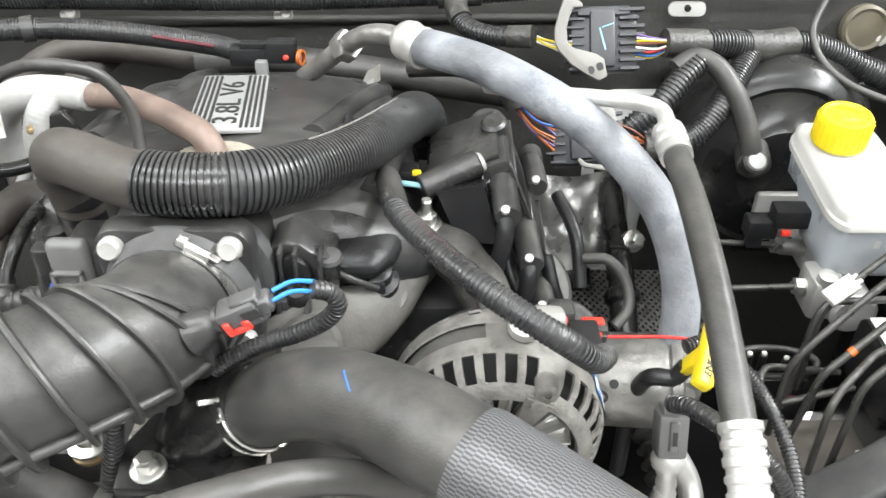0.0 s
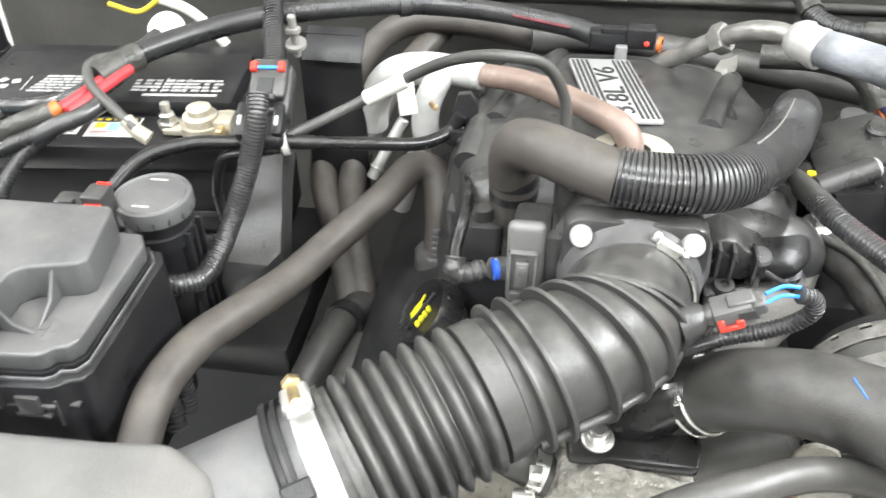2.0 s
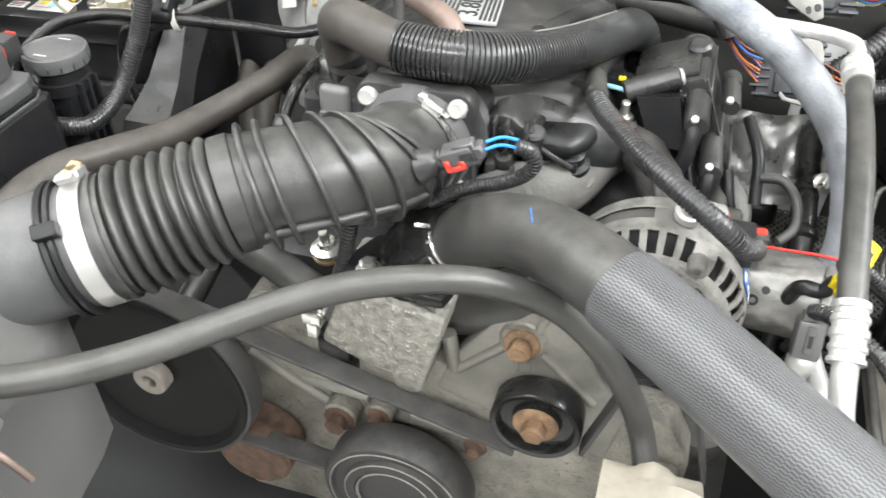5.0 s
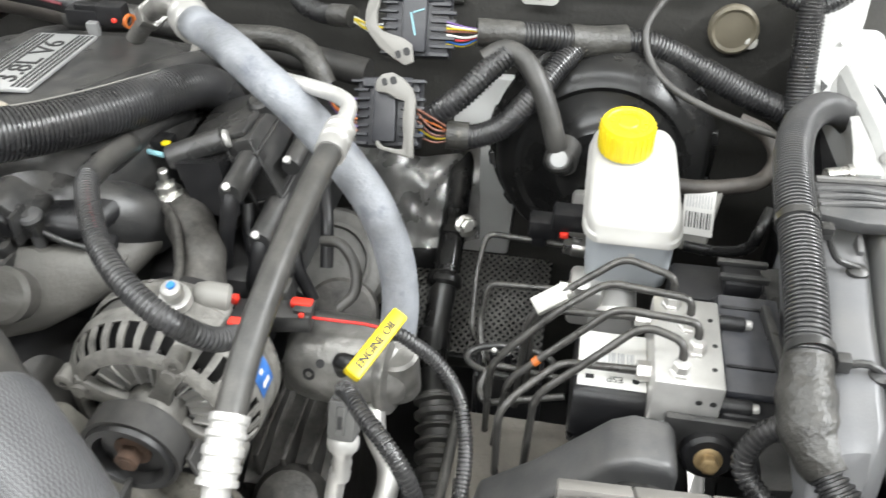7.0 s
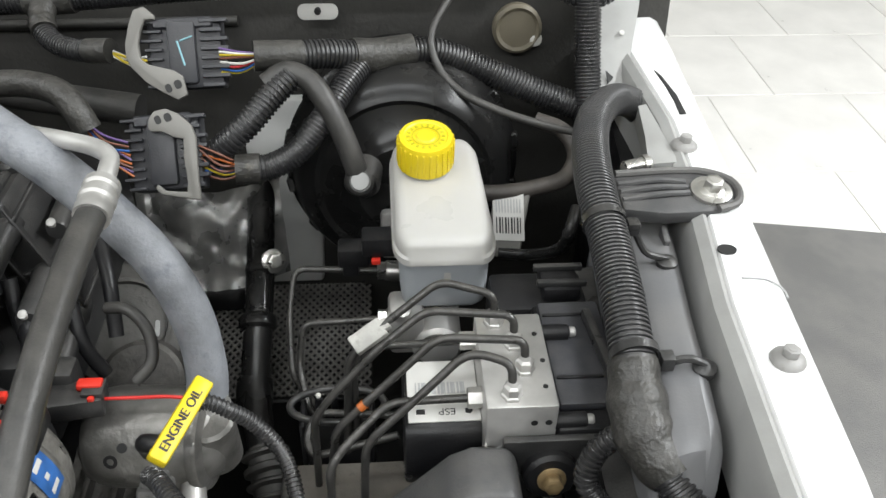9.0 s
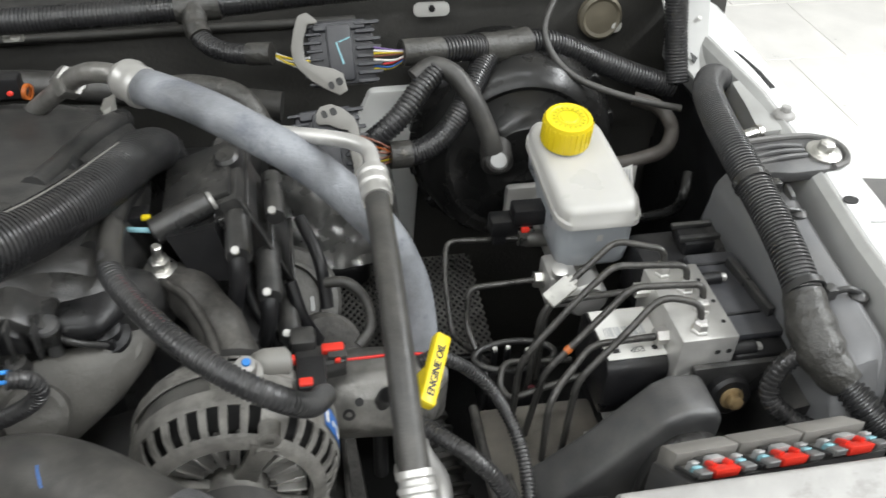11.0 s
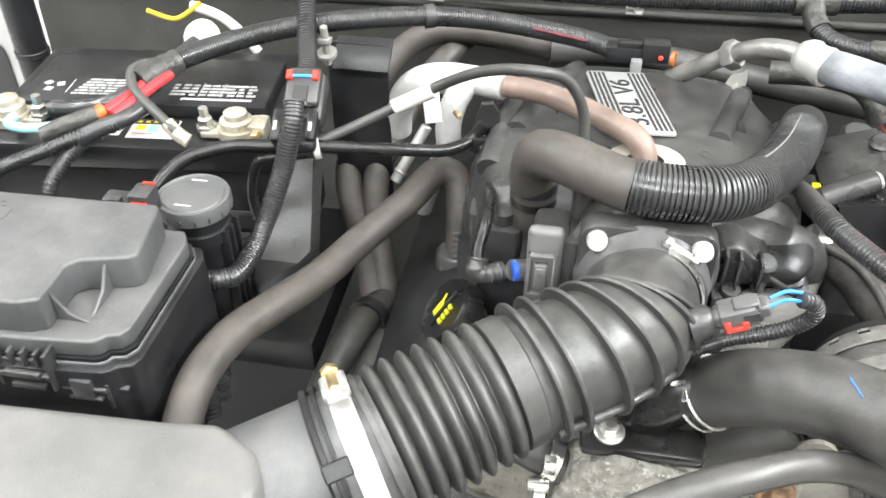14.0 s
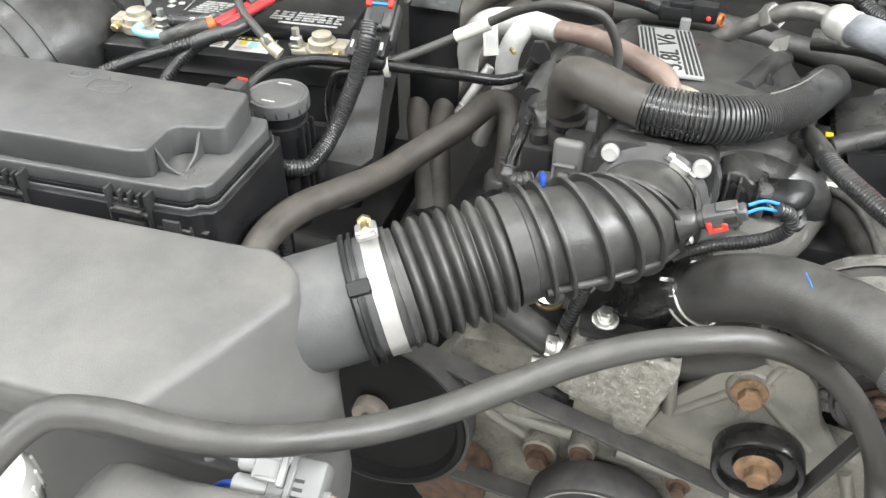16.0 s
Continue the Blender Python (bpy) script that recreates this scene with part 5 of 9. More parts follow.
# ---------------------------------------------------------------- hoses on the heater side
heater = thing("heater_hose", (-0.45, 0.60, 0.90), "thick dusty brown rubber heater hose", "hose", "heater hoses")
part("hose", tube([(-0.372, 0.668, 0.86), (-0.372, 0.685, 0.925), (-0.380, 0.705, 0.957), (-0.398, 0.702, 0.966), (-0.426, 0.660, 0.953), (-0.462, 0.603, 0.941), (-0.490, 0.540, 0.940), (-0.515, 0.482, 0.950), (-0.535, 0.428, 0.960), (-0.543, 0.37, 0.960), (-0.538, 0.31, 0.935), (-0.53, 0.27, 0.89)], 0.0160, 22, 0.006), rubber_brown, heater)
for k in range(5):
    part("print_bar", box((-0.3765, 0.6555 + 0.0016 * k, 0.8845 + 0.0068 * k), (-0.3700, 0.6575 + 0.0016 * k, 0.8885 + 0.0068 * k), 0.0003, 1), plug_dark, heater, "faint printed bar")
for pts, r, m in (([(-0.30, 0.985, 0.985), (-0.40, 0.98, 1.0), (-0.455, 0.968, 1.0), (-0.490, 0.945, 0.985), (-0.524, 0.90, 0.939), (-0.532, 0.80, 0.879), (-0.495, 0.72, 0.845), (-0.46, 0.64, 0.79)], 0.0165, rubber_brown), ([(-0.41, 1.01, 0.985), (-0.435, 0.955, 0.972), (-0.465, 0.90, 0.945), (-0.487, 0.84, 0.91), (-0.495, 0.80, 0.883), (-0.483, 0.74, 0.86), (-0.46, 0.67, 0.81), (-0.45, 0.60, 0.76)], 0.0165, rubber_brown), ([(-0.445, 0.70, 0.78), (-0.462, 0.635, 0.815), (-0.472, 0.585, 0.825), (-0.485, 0.53, 0.815), (-0.50, 0.42, 0.77)], 0.0175, rubber), ([(-0.43, 0.68, 0.77), (-0.443, 0.609, 0.80), (-0.452, 0.55, 0.795), (-0.46, 0.45, 0.76)], 0.015, rubber)):
    solo("heater_hose", tube(pts, r, 18, 0.008), m, "dusty rubber heater hose dropping behind the engine", "hose", "heater hoses")
hp = thing("heater_pipe", (-0.448, 0.785, 0.90), "dull metal heater pipe between the rubber hoses", "pipe")
part("pipe", rod((-0.4305, 0.80, 0.9617), (-0.4652, 0.77, 0.8992), 0.0068, 16), alu, hp)
part("bead", lathe(((0.0068, 0), (0.0085, 0.002), (0.0068, 0.004)), basis((-0.4580, 0.776, 0.912), (-0.45, -0.39, -0.8)), 18, False), alu, hp)
solo("hose_guide", lathe(((0.0185, -0.007), (0.0225, -0.007), (0.0225, 0.007), (0.0185, 0.007)), basis((-0.465, 0.615, 0.820), (0.2, 1, -0.15)), 22, False), plastic_dark, "black plastic clip round the hoses", "hose clip")

# ---------------------------------------------------------------- battery
BM = basis((-0.8775, 0.6105, 0.80), (0, 0, 1), (0.9945, 0.1045, 0))
bat = thing("battery", (-0.72, 0.70, 0.80), "black car battery with white printed warnings and clamped terminals", "battery")


def bb(x0, y0, z0, x1, y1, z1, bev=0.003):
    return box((x0, y0, z0 - 0.80), (x1, y1, z1 - 0.80), bev, 2, BM)


part("case", bb(0, 0, 0.80, 0.318, 0.215, 0.985, 0.006), plastic_dark, bat)
part("case_lid", bb(-0.004, -0.004, 0.983, 0.322, 0.219, 1.012, 0.005), plastic_dark, bat)
panel = part("vent_panel", joined(bb(0.026, 0.054, 1.010, 0.300, 0.165, 1.030, 0.006)), plastic_dark, bat, "raised vent panel")
rs = random.Random(3)
for k in range(6):
    x0 = 0.082 + 0.002 * k
    while x0 < 0.150:
        w = rs.uniform(0.004, 0.016)
        part("print_bar", bb(x0, 0.070 + 0.0062 * k, 1.0302, x0 + w, 0.0735 + 0.0062 * k, 1.0308, 0.0001), print_mat, panel)
        x0 += w + 0.0016
for k in range(9):
    for j in range(4):
        w = rs.uniform(0.005, 0.0105)
        part("print_bar", bb(0.190 + 0.0105 * k, 0.074 + 0.0068 * j, 1.0302, 0.190 + 0.0105 * k + w, 0.0778 + 0.0068 * j, 1.0308, 0.0001), print_mat, panel)
part("print_bar", bb(0.205, 0.064, 1.0302, 0.282, 0.0685, 1.0308, 0.0001), print_mat, panel)
for k in (0.075, 0.222, 0.246):
    part("print_rule", bb(k, 0.072, 1.0302, k + 0.001, 0.102, 1.0308, 0.0001), print_mat, panel)
part("print_emblem", joined(*[box((0.0045, -0.0042, 0.2302), (0.0125, 0.0042, 0.2308), 0.0001, 1, BM @ Matrix.Translation((0.055, 0.088, 0)) @ Matrix.Rotation(radians(120 * k + 20), 4, "Z")) for k in range(3)]), print_mat, panel, "worn white emblem")
for k in range(2):
    part("groove", bb(-0.006, -0.0055, 0.93 - 0.03 * k, 0.324, -0.003, 0.936 - 0.03 * k, 0.001), plastic, bat)
label = part("warning_label", bb(0.158, 0.014, 1.0118, 0.208, 0.050, 1.0128, 0.0002), paper, bat, "small coloured warning label")
part("label_band", bb(0.159, 0.041, 1.0127, 0.207, 0.049, 1.0132, 0.0001), ink_and_shade, label)
for k in range(5):
    part("label_print", bb(0.162 + 0.009 * k, 0.0435, 1.0131, 0.167 + 0.009 * k, 0.0465, 1.0135, 0.0001), yellow, label)
part("label_band", bb(0.178, 0.024, 1.0127, 0.190, 0.039, 1.0132, 0.0001), cyan_mat, label)
part("label_band", bb(0.164, 0.030, 1.0127, 0.174, 0.039, 1.0132, 0.0001), yellow, label)
part("label_band", bb(0.194, 0.028, 1.0127, 0.203, 0.037, 1.0132, 0.0001), yellow, label)
for k in range(3):
    part("label_print", bb(0.163, 0.016 + 0.0028 * k, 1.0127, 0.185 + 0.006 * (k % 2), 0.0172 + 0.0028 * k, 1.0131, 0.0001), red_band if k == 2 else ink_grey, label)
part("label_band", bb(0.128, 0.018, 1.0118, 0.150, 0.034, 1.0126, 0.0001), paper, bat, "small white sticker")
for k in range(3):
    part("sticker_print", bb(0.130, 0.021 + 0.004 * k, 1.0126, 0.146, 0.0225 + 0.004 * k, 1.0130, 0.0001), red_band if k == 2 else ink_and_shade, bat)

def terminal(x, y, flip, name_label):
    """A lead post in its clamp with a stud and a pinch bolt."""
    t = part("terminal_clamp", joined(
        lathe(((0.017, 0.212), (0.017, 0.232), (0.012, 0.234), (0.012, 0.240), (0.006, 0.242)), BM @ Matrix.Translation((x, y, 0)), 22),
        lathe(((0.021, 0.214), (0.021, 0.224)), BM @ Matrix.Translation((x, y, 0)), 22),
        box((min(x, x - flip * 0.037), y - 0.012, 0.214), (max(x, x - flip * 0.037), y + 0.012, 0.221), 0.002, 2, BM),
        box((min(x + flip * 0.014, x + flip * 0.032), y - 0.012, 0.212), (max(x + flip * 0.014, x + flip * 0.032), y + 0.014, 0.230), 0.002, 2, BM)), terminal_mat, bat, name_label)
    part("clamp_nut", joined(lathe(((0.011, 0.220), (0.011, 0.224), (0.008, 0.224), (0.008, 0.232), (0.005, 0.234), (0.005, 0.244)), BM @ Matrix.Translation((x - flip * 0.033, y, 0)), 6)), steel, t)
    part("pinch_bolt", moved(rod((x + flip * 0.023, y - 0.022, 0.222), (x + flip * 0.023, y + 0.020, 0.222), 0.0055, 6), BM), gold, t)


terminal(0.027, 0.040, -1, "corroded clamp of the left post")
terminal(0.276, 0.026, 1, "corroded clamp of the right post")
batcab = thing("battery_cables", (-0.74, 0.67, 1.0), "red and black battery cables tied in a bundle", "cable")


def bp(x, y, z):
    return BM @ Vector((x, y, z - 0.80))


for k, o in enumerate(((0, 0), (0.011, 0.006))):
    part("red_cable", tube([(-0.722 + o[0], 0.622 - o[1], 1.054), (-0.714 + o[0], 0.642 - o[1], 1.056), (-0.706 + o[0], 0.670 - o[1], 1.058), (-0.698 + o[0], 0.705 - o[1], 1.058)], 0.0054, 14), red_band, batcab, "red cable")
part("orange_wrap", tube([(-0.731, 0.614, 1.053), (-0.724, 0.623, 1.055)], 0.0076, 14), orange_mat, batcab, "orange tape")
part("fabric_wrap", tube([(-0.775, 0.590, 1.040), (-0.750, 0.600, 1.050), (-0.728, 0.616, 1.054)], 0.0090, 14), tape_mat, batcab, "taped cable end")
part("grey_cable", tube([(-0.690, 0.716, 1.058), (-0.712, 0.706, 1.066), (-0.720, 0.685, 1.068), (-0.704, 0.653, 1.064), (-0.672, 0.630, 1.052), (-0.652, 0.622, 1.038)], 0.0052, 14), rubber_grey, batcab, "thin grey cable with a lug")
part("ground_cable", tube([(-0.690, 0.640, 1.052), (-0.700, 0.620, 1.050), (-0.720, 0.604, 1.046), (-0.740, 0.592, 1.038)], 0.0085, 14), loom_mat, batcab, "thick black cable")
part("cable_lug", tube([(-0.662, 0.627, 1.044), (-0.650, 0.623, 1.034), (-0.640, 0.622, 1.028)], 0.0072, 14), terminal_mat, batcab)
part("pale_blue_cable", tube([bp(0.118, 0.012, 1.034), bp(0.085, 0.004, 1.028), bp(0.056, 0.004, 1.026), bp(0.038, 0.012, 1.026), bp(0.040, 0.024, 1.027)], 0.0052, 14), cyan_mat, batcab, "pale blue cable")
part("black_cable", tube([bp(0.078, 0.032, 1.034), bp(0.110, 0.030, 1.036), bp(0.150, 0.030, 1.046), bp(0.185, 0.080, 1.056), bp(0.205, 0.14, 1.06)], 0.0085, 14), loom_mat, batcab)
part("black_cable", tube([bp(0.150, 0.020, 1.030), bp(0.172, 0.040, 1.046), bp(0.190, 0.080, 1.052)], 0.0085, 14), loom_mat, batcab)
part("corrugated_branch", loom([(-0.705, 0.612, 1.048), (-0.735, 0.594, 1.042), (-0.765, 0.574, 1.034), (-0.800, 0.549, 1.026), (-0.832, 0.524, 1.012), (-0.85, 0.505, 0.98)], 0.0078, 0.0040, 0.0014), loom_mat, batcab, "corrugated loom")
part("corrugated_branch", loom([(-0.725, 0.604, 1.040), (-0.743, 0.590, 1.030), (-0.757, 0.570, 1.014), (-0.764, 0.553, 0.995), (-0.766, 0.54, 0.96)], 0.0080, 0.0040, 0.0014), loom_mat, batcab, "corrugated loom")

# ---------------------------------------------------------------- power distribution box
fuse = thing("fuse_box", (-0.72, 0.40, 0.88), "black plastic fuse box with a stepped lid and latches", "fuse box")
LID = [(-1.00, 0.3185), (-0.644, 0.3380), (-0.630, 0.3440), (-0.6310, 0.3830), (-0.6230, 0.3900), (-0.5880, 0.3985), (-0.5820, 0.4040), (-0.5915, 0.4640), (-0.5960, 0.4680), (-1.00, 0.4560)]
RIM = [(-1.005, 0.3125), (-0.645, 0.3325), (-0.596, 0.3365), (-0.590, 0.3400), (-0.588, 0.3450), (-0.578, 0.3470), (-0.5725, 0.3560), (-0.5720, 0.4600), (-0.5800, 0.4745), (-1.005, 0.4625)]


def grown(outline, d, cx=-0.79, cy=0.395):
    """The outline with its sides pushed outwards by d."""
    return [(x + math.copysign(d, x - cx), y + math.copysign(d, y - cy)) for x, y in outline]


part("base", prism(grown(RIM, -0.008), 0.150, Matrix.Translation((0, 0, 0.862)), 0.003), plastic_dark, fuse, "dark lower tray")
part("skirt", prism(grown(RIM, -0.004), 0.030, Matrix.Translation((0, 0, 0.962)), 0.002), plastic_dark, fuse)
part("lip_line", prism(grown(RIM, 0.0030), 0.0045, Matrix.Translation((0, 0, 1.0115)), 0.001, 1), plastic_box, fuse, "thin double lip")
part("lip_gap", prism(grown(RIM, -0.002), 0.004, Matrix.Translation((0, 0, 1.0155))), plastic_dark, fuse)
part("lid_rim", prism(RIM, 0.0165, Matrix.Translation((0, 0, 1.0190)), 0.0035, 3), plastic_box, fuse)
part("lid", prism(LID, 0.0315, Matrix.Translation((0, 0, 1.0350)), 0.0045, 3), plastic_box, fuse, "raised stepped lid")
part("lid_web", prism(((0, 0), (0.026, 0), (0.010, 0.0075), (0, 0.026)), 0.0028, basis((-0.6300, 0.3580, 1.0355), (0, -1, 0), (1, 0, 0)), 0.0008, 1), plastic_box, fuse, "curved stiffening web")
part("lid_web", prism(((0, 0), (0.034, 0), (0.013, 0.0085), (0, 0.027)), 0.0028, basis((-0.6050, 0.3950, 1.0355), (-1, 0, 0), (0.12, -1, 0)), 0.0008, 1), plastic_box, fuse, "curved stiffening web")
part("mark", joined(lathe(((0.0105, 0), (0.0118, 0.0006), (0.0105, 0.0007)), basis((-0.600, 0.3610, 1.0352), (0, 0, 1)), 24, False), box((-0.607, 0.3604, 1.0353), (-0.593, 0.3616, 1.0360), 0.0002, 1), box((-0.6006, 0.354, 1.0353), (-0.5994, 0.368, 1.0360), 0.0002, 1)), plastic_box, fuse, "moulded cross in a ring")
for lx in (-0.648, -0.782):
    yf = 0.3325 + 0.0556 * (lx + 0.645)
    part("latch", joined(box((lx - 0.021, yf - 0.012, 1.004), (lx + 0.021, yf - 0.0005, 1.0085), 0.0012), box((lx - 0.023, yf - 0.011, 0.992), (lx - 0.0195, yf + 0.004, 1.030), 0.0012), box((lx + 0.0195, yf - 0.011, 0.992), (lx + 0.023, yf + 0.004, 1.030), 0.0012), box((lx - 0.015, yf - 0.014, 1.006), (lx + 0.015, yf - 0.009, 1.012), 0.0015), box((lx - 0.012, yf - 0.007, 1.008), (lx - 0.009, yf + 0.001, 1.026), 0.0008), box((lx + 0.009, yf - 0.007, 1.008), (lx + 0.012, yf + 0.001, 1.026), 0.0008), box((lx - 0.0015, yf - 0.007, 1.008), (lx + 0.0015, yf + 0.001, 1.026), 0.0008), box((lx - 0.014, yf - 0.012, 0.9925), (lx + 0.014, yf - 0.004, 0.9965), 0.001)), plastic, fuse, "moulded latch")
part("lower_latch", joined(box((-0.625, 0.3255, 0.992), (-0.588, 0.340, 0.9955), 0.001), box((-0.620, 0.3245, 0.983), (-0.593, 0.340, 0.986), 0.001), box((-0.6155, 0.3240, 0.987), (-0.598, 0.333, 1.004), 0.001), box((-0.590, 0.328, 0.972), (-0.587, 0.342, 0.999), 0.001), box((-0.586, 0.333, 0.988), (-0.575, 0.345, 0.991), 0.001)), plastic, fuse, "ribbed catch")
for k in range(4):
    part("side_rib", box((-0.580, 0.365 + 0.025 * k, 0.90), (-0.5745, 0.3675 + 0.025 * k, 1.010), 0.001), plastic_dark, fuse)
for k in range(3):
    part("side_catch", box((-0.576, 0.372 + 0.030 * k, 0.992), (-0.5690, 0.388 + 0.030 * k, 0.996), 0.001), plastic, fuse)
part("lid_symbol", joined(*[tube(p, 0.0009, 6, 0.01) for p in ([(-0.752, 0.422, 1.0665), (-0.712, 0.424, 1.0665), (-0.712, 0.444, 1.0665), (-0.752, 0.442, 1.0665), (-0.752, 0.422, 1.0665)], [(-0.744, 0.428, 1.0665), (-0.729, 0.434, 1.0665), (-0.735, 0.431, 1.0665), (-0.720, 0.438, 1.0665)], [(-0.745, 0.443, 1.0665), (-0.745, 0.449, 1.0665), (-0.738, 0.449, 1.0665), (-0.738, 0.443, 1.0665)], [(-0.726, 0.444, 1.0665), (-0.726, 0.450, 1.0665), (-0.719, 0.450, 1.0665), (-0.719, 0.444, 1.0665)], [(-0.785, 0.440, 1.0665), (-0.764, 0.441, 1.0665), (-0.764, 0.452, 1.0665), (-0.785, 0.451, 1.0665), (-0.785, 0.440, 1.0665)])]), plastic_box, fuse, "embossed battery symbol")
part("brass_drip", lathe(((0.005, 0), (0.008, 0.005), (0.005, 0.018), (0.003, 0.024)), basis((-0.586, 0.352, 0.948), (0, 0, 1)), 12), bronze, fuse, "yellowed clip at the corner")
for hx in (-0.650, -0.70, -0.83):
    part("hinge_loop", joined(box((hx - 0.018, 0.470, 1.032), (hx - 0.0145, 0.486, 1.046), 0.001), box((hx + 0.0145, 0.470, 1.032), (hx + 0.018, 0.486, 1.046), 0.001), box((hx - 0.018, 0.482, 1.040), (hx + 0.018, 0.487, 1.046), 0.001)), plastic, fuse, "hinge loop")
fc = thing("fuse_box_connector", (-0.645, 0.50, 1.0), "black plug with a red lock behind the fuse box", "connector")
part("plug", joined(box((-0.666, 0.494, 1.022), (-0.636, 0.512, 1.044), 0.003), box((-0.638, 0.490, 1.026), (-0.618, 0.514, 1.054), 0.004), box((-0.656, 0.489, 1.040), (-0.644, 0.496, 1.049), 0.001)), plastic, fc)
part("red_lock", joined(box((-0.634, 0.4855, 1.036), (-0.619, 0.4915, 1.048), 0.001), box((-0.631, 0.510, 1.0528), (-0.619, 0.5125, 1.0555), 0.001)), red, fc, "red lock")

can = thing("filter_canister", (-0.598, 0.533, 0.88), "black round canister with a flat ribbed cap", "canister")
part("body", lathe(((0.024, 0.86), (0.025, 0.90), (0.027, 0.985), (0.028, 1.012)), Matrix.Translation((-0.598, 0.533, 0)), 32), plastic_dark, can)
part("cap", lathe(((0.029, 1.014), (0.0338, 1.016), (0.0340, 1.028), (0.0330, 1.0308), (0.0312, 1.0312), (0.0300, 1.0298), (0.0288, 1.0298), (0.0278, 1.031), (0.001, 1.0315)), Matrix.Translation((-0.598, 0.533, 0)), 40), plastic_box, can, "flat cap")
for dy in (-0.020, 0.020):
    part("bright_mark", box((-0.608, 0.5330 + dy, 1.0295), (-0.592, 0.5355 + dy, 1.0312), 0.0005, 1), paper, can, "white mark on the cap")
for k in range(16):
    part("cap_rib", box((0.0330, -0.0012, 1.017), (0.0345, 0.0012, 1.024), 0.0006, 1, Matrix.Translation((-0.598, 0.533, 0)) @ Matrix.Rotation(2 * math.pi * k / 16, 4, "Z")), plastic, can)
part("body_band", lathe(((0.026, 0.985), (0.0300, 0.987), (0.0300, 1.000), (0.027, 1.002)), Matrix.Translation((-0.598, 0.533, 0)), 32), plastic_dark, can)
for k in range(3):
    part("body_rib", box((-0.575, 0.520 + 0.012 * k, 0.88), (-0.565, 0.524 + 0.012 * k, 1.0), 0.001), plastic_dark, can)

strip = thing("battery_tray_panel", (-0.50, 0.55, 0.85), "bent grey plastic panel beside the battery", "panel")
part("panel", loft([[(x0, y, z), (x1, y, z), (x1 + 0.002, y + 0.006, z - 0.05), (x0, y + 0.006, z - 0.05)] for x0, x1, y, z in ((-0.548, -0.528, 0.70, 1.030), (-0.552, -0.5242, 0.66, 1.002), (-0.558, -0.5187, 0.62, 0.958), (-0.561, -0.5105, 0.58, 0.937), (-0.562, -0.519, 0.565, 0.9325), (-0.564, -0.5515, 0.555, 0.914))]), plastic, strip)
part("battery_tray", box((-0.90, 0.575, 0.76), (-0.52, 0.83, 0.805), 0.006), plastic_dark, strip)

bc = thing("harness_connector", (-0.527, 0.645, 1.02), "black harness connector with red lock tabs", "connector")
cm = basis((-0.525, 0.648, 1.066), (0.05, -0.55, 1), (1, 0.1, 0)) @ Matrix.Diagonal((0.80, 1, 1, 1))
part("shell", joined(box((-0.022, -0.020, -0.016), (0.026, 0.034, 0.006), 0.005, 3, cm), box((-0.020, -0.008, 0.004), (0.022, 0.034, 0.015), 0.004, 3, cm)), plastic, bc)
part("wire_hood", joined(box((-0.030, -0.050, -0.012), (0.023, -0.016, 0.006), 0.008, 3, cm), box((-0.032, -0.046, -0.010), (-0.018, -0.010, 0.011), 0.004, 2, cm), box((0.010, -0.044, -0.010), (0.023, -0.010, 0.011), 0.004, 2, cm)), plastic_dark, bc, "dark hood over the wires")
part("latch_bar", box((-0.012, -0.012, 0.012), (0.012, -0.006, 0.018), 0.001, 1, cm), plastic, bc)
part("red_tab", box((-0.020, 0.018, 0.014), (-0.012, 0.028, 0.019), 0.001, 1, cm), red, bc, "red lock tab")
part("red_tab", box((0.012, 0.018, 0.014), (0.020, 0.028, 0.019), 0.001, 1, cm), red, bc, "red lock tab")
part("blue_mark", box((-0.012, 0.021, 0.0145), (0.012, 0.024, 0.0170), 0.0004, 1, cm), blue_mat, bc, "blue paint mark")
part("key_slot", box((-0.009, -0.006, 0.014), (0.009, 0.012, 0.0172), 0.001, 1, cm), ink_and_shade, bc)
for dx in (-0.028, 0.014):
    part("brass_pins", box((dx, -0.036, 0.010), (dx + 0.004, -0.026, 0.0130), 0.0006, 1, cm), white_wire, bc)
solo("harness_loom", loom([(-0.520, 0.612, 1.090), (-0.5190, 0.600, 1.0770), (-0.5225, 0.592, 1.0575), (-0.5272, 0.585, 1.0363), (-0.5331, 0.575, 1.0163), (-0.543, 0.560, 0.988), (-0.5510, 0.535, 0.967), (-0.5580, 0.507, 0.961), (-0.572, 0.496, 0.962), (-0.592, 0.494, 0.961), (-0.6095, 0.494, 0.957), (-0.620, 0.496, 0.945), (-0.622, 0.498, 0.90)], 0.0100, 0.0032, 0.0012, 20), loom_mat, "black corrugated harness loom curving down from the connector", "wiring loom")
solo("harness_loom", loom([(-0.530, 0.676, 1.078), (-0.534, 0.70, 1.082), (-0.545, 0.735, 1.088), (-0.56, 0.79, 1.11), (-0.585, 0.86, 1.13)], 0.0105, 0.0040, 0.0014), loom_mat, "black corrugated harness loom rising from the connector", "wiring loom")
solo("thin_loom", loom([(-0.582, 0.475, 0.90), (-0.575, 0.45, 0.93), (-0.560, 0.44, 0.915), (-0.555, 0.43, 0.87)], 0.008, 0.004, 0.0014), loom_mat, "thin corrugated loom beside the fuse box", "wiring loom")
solo("coil_spring_loom", loom([(-0.578, 0.40, 0.935), (-0.560, 0.41, 0.915), (-0.552, 0.40, 0.88)], 0.009, 0.0045, 0.0016), loom_mat, "thin corrugated loom below the fuse box", "wiring loom")

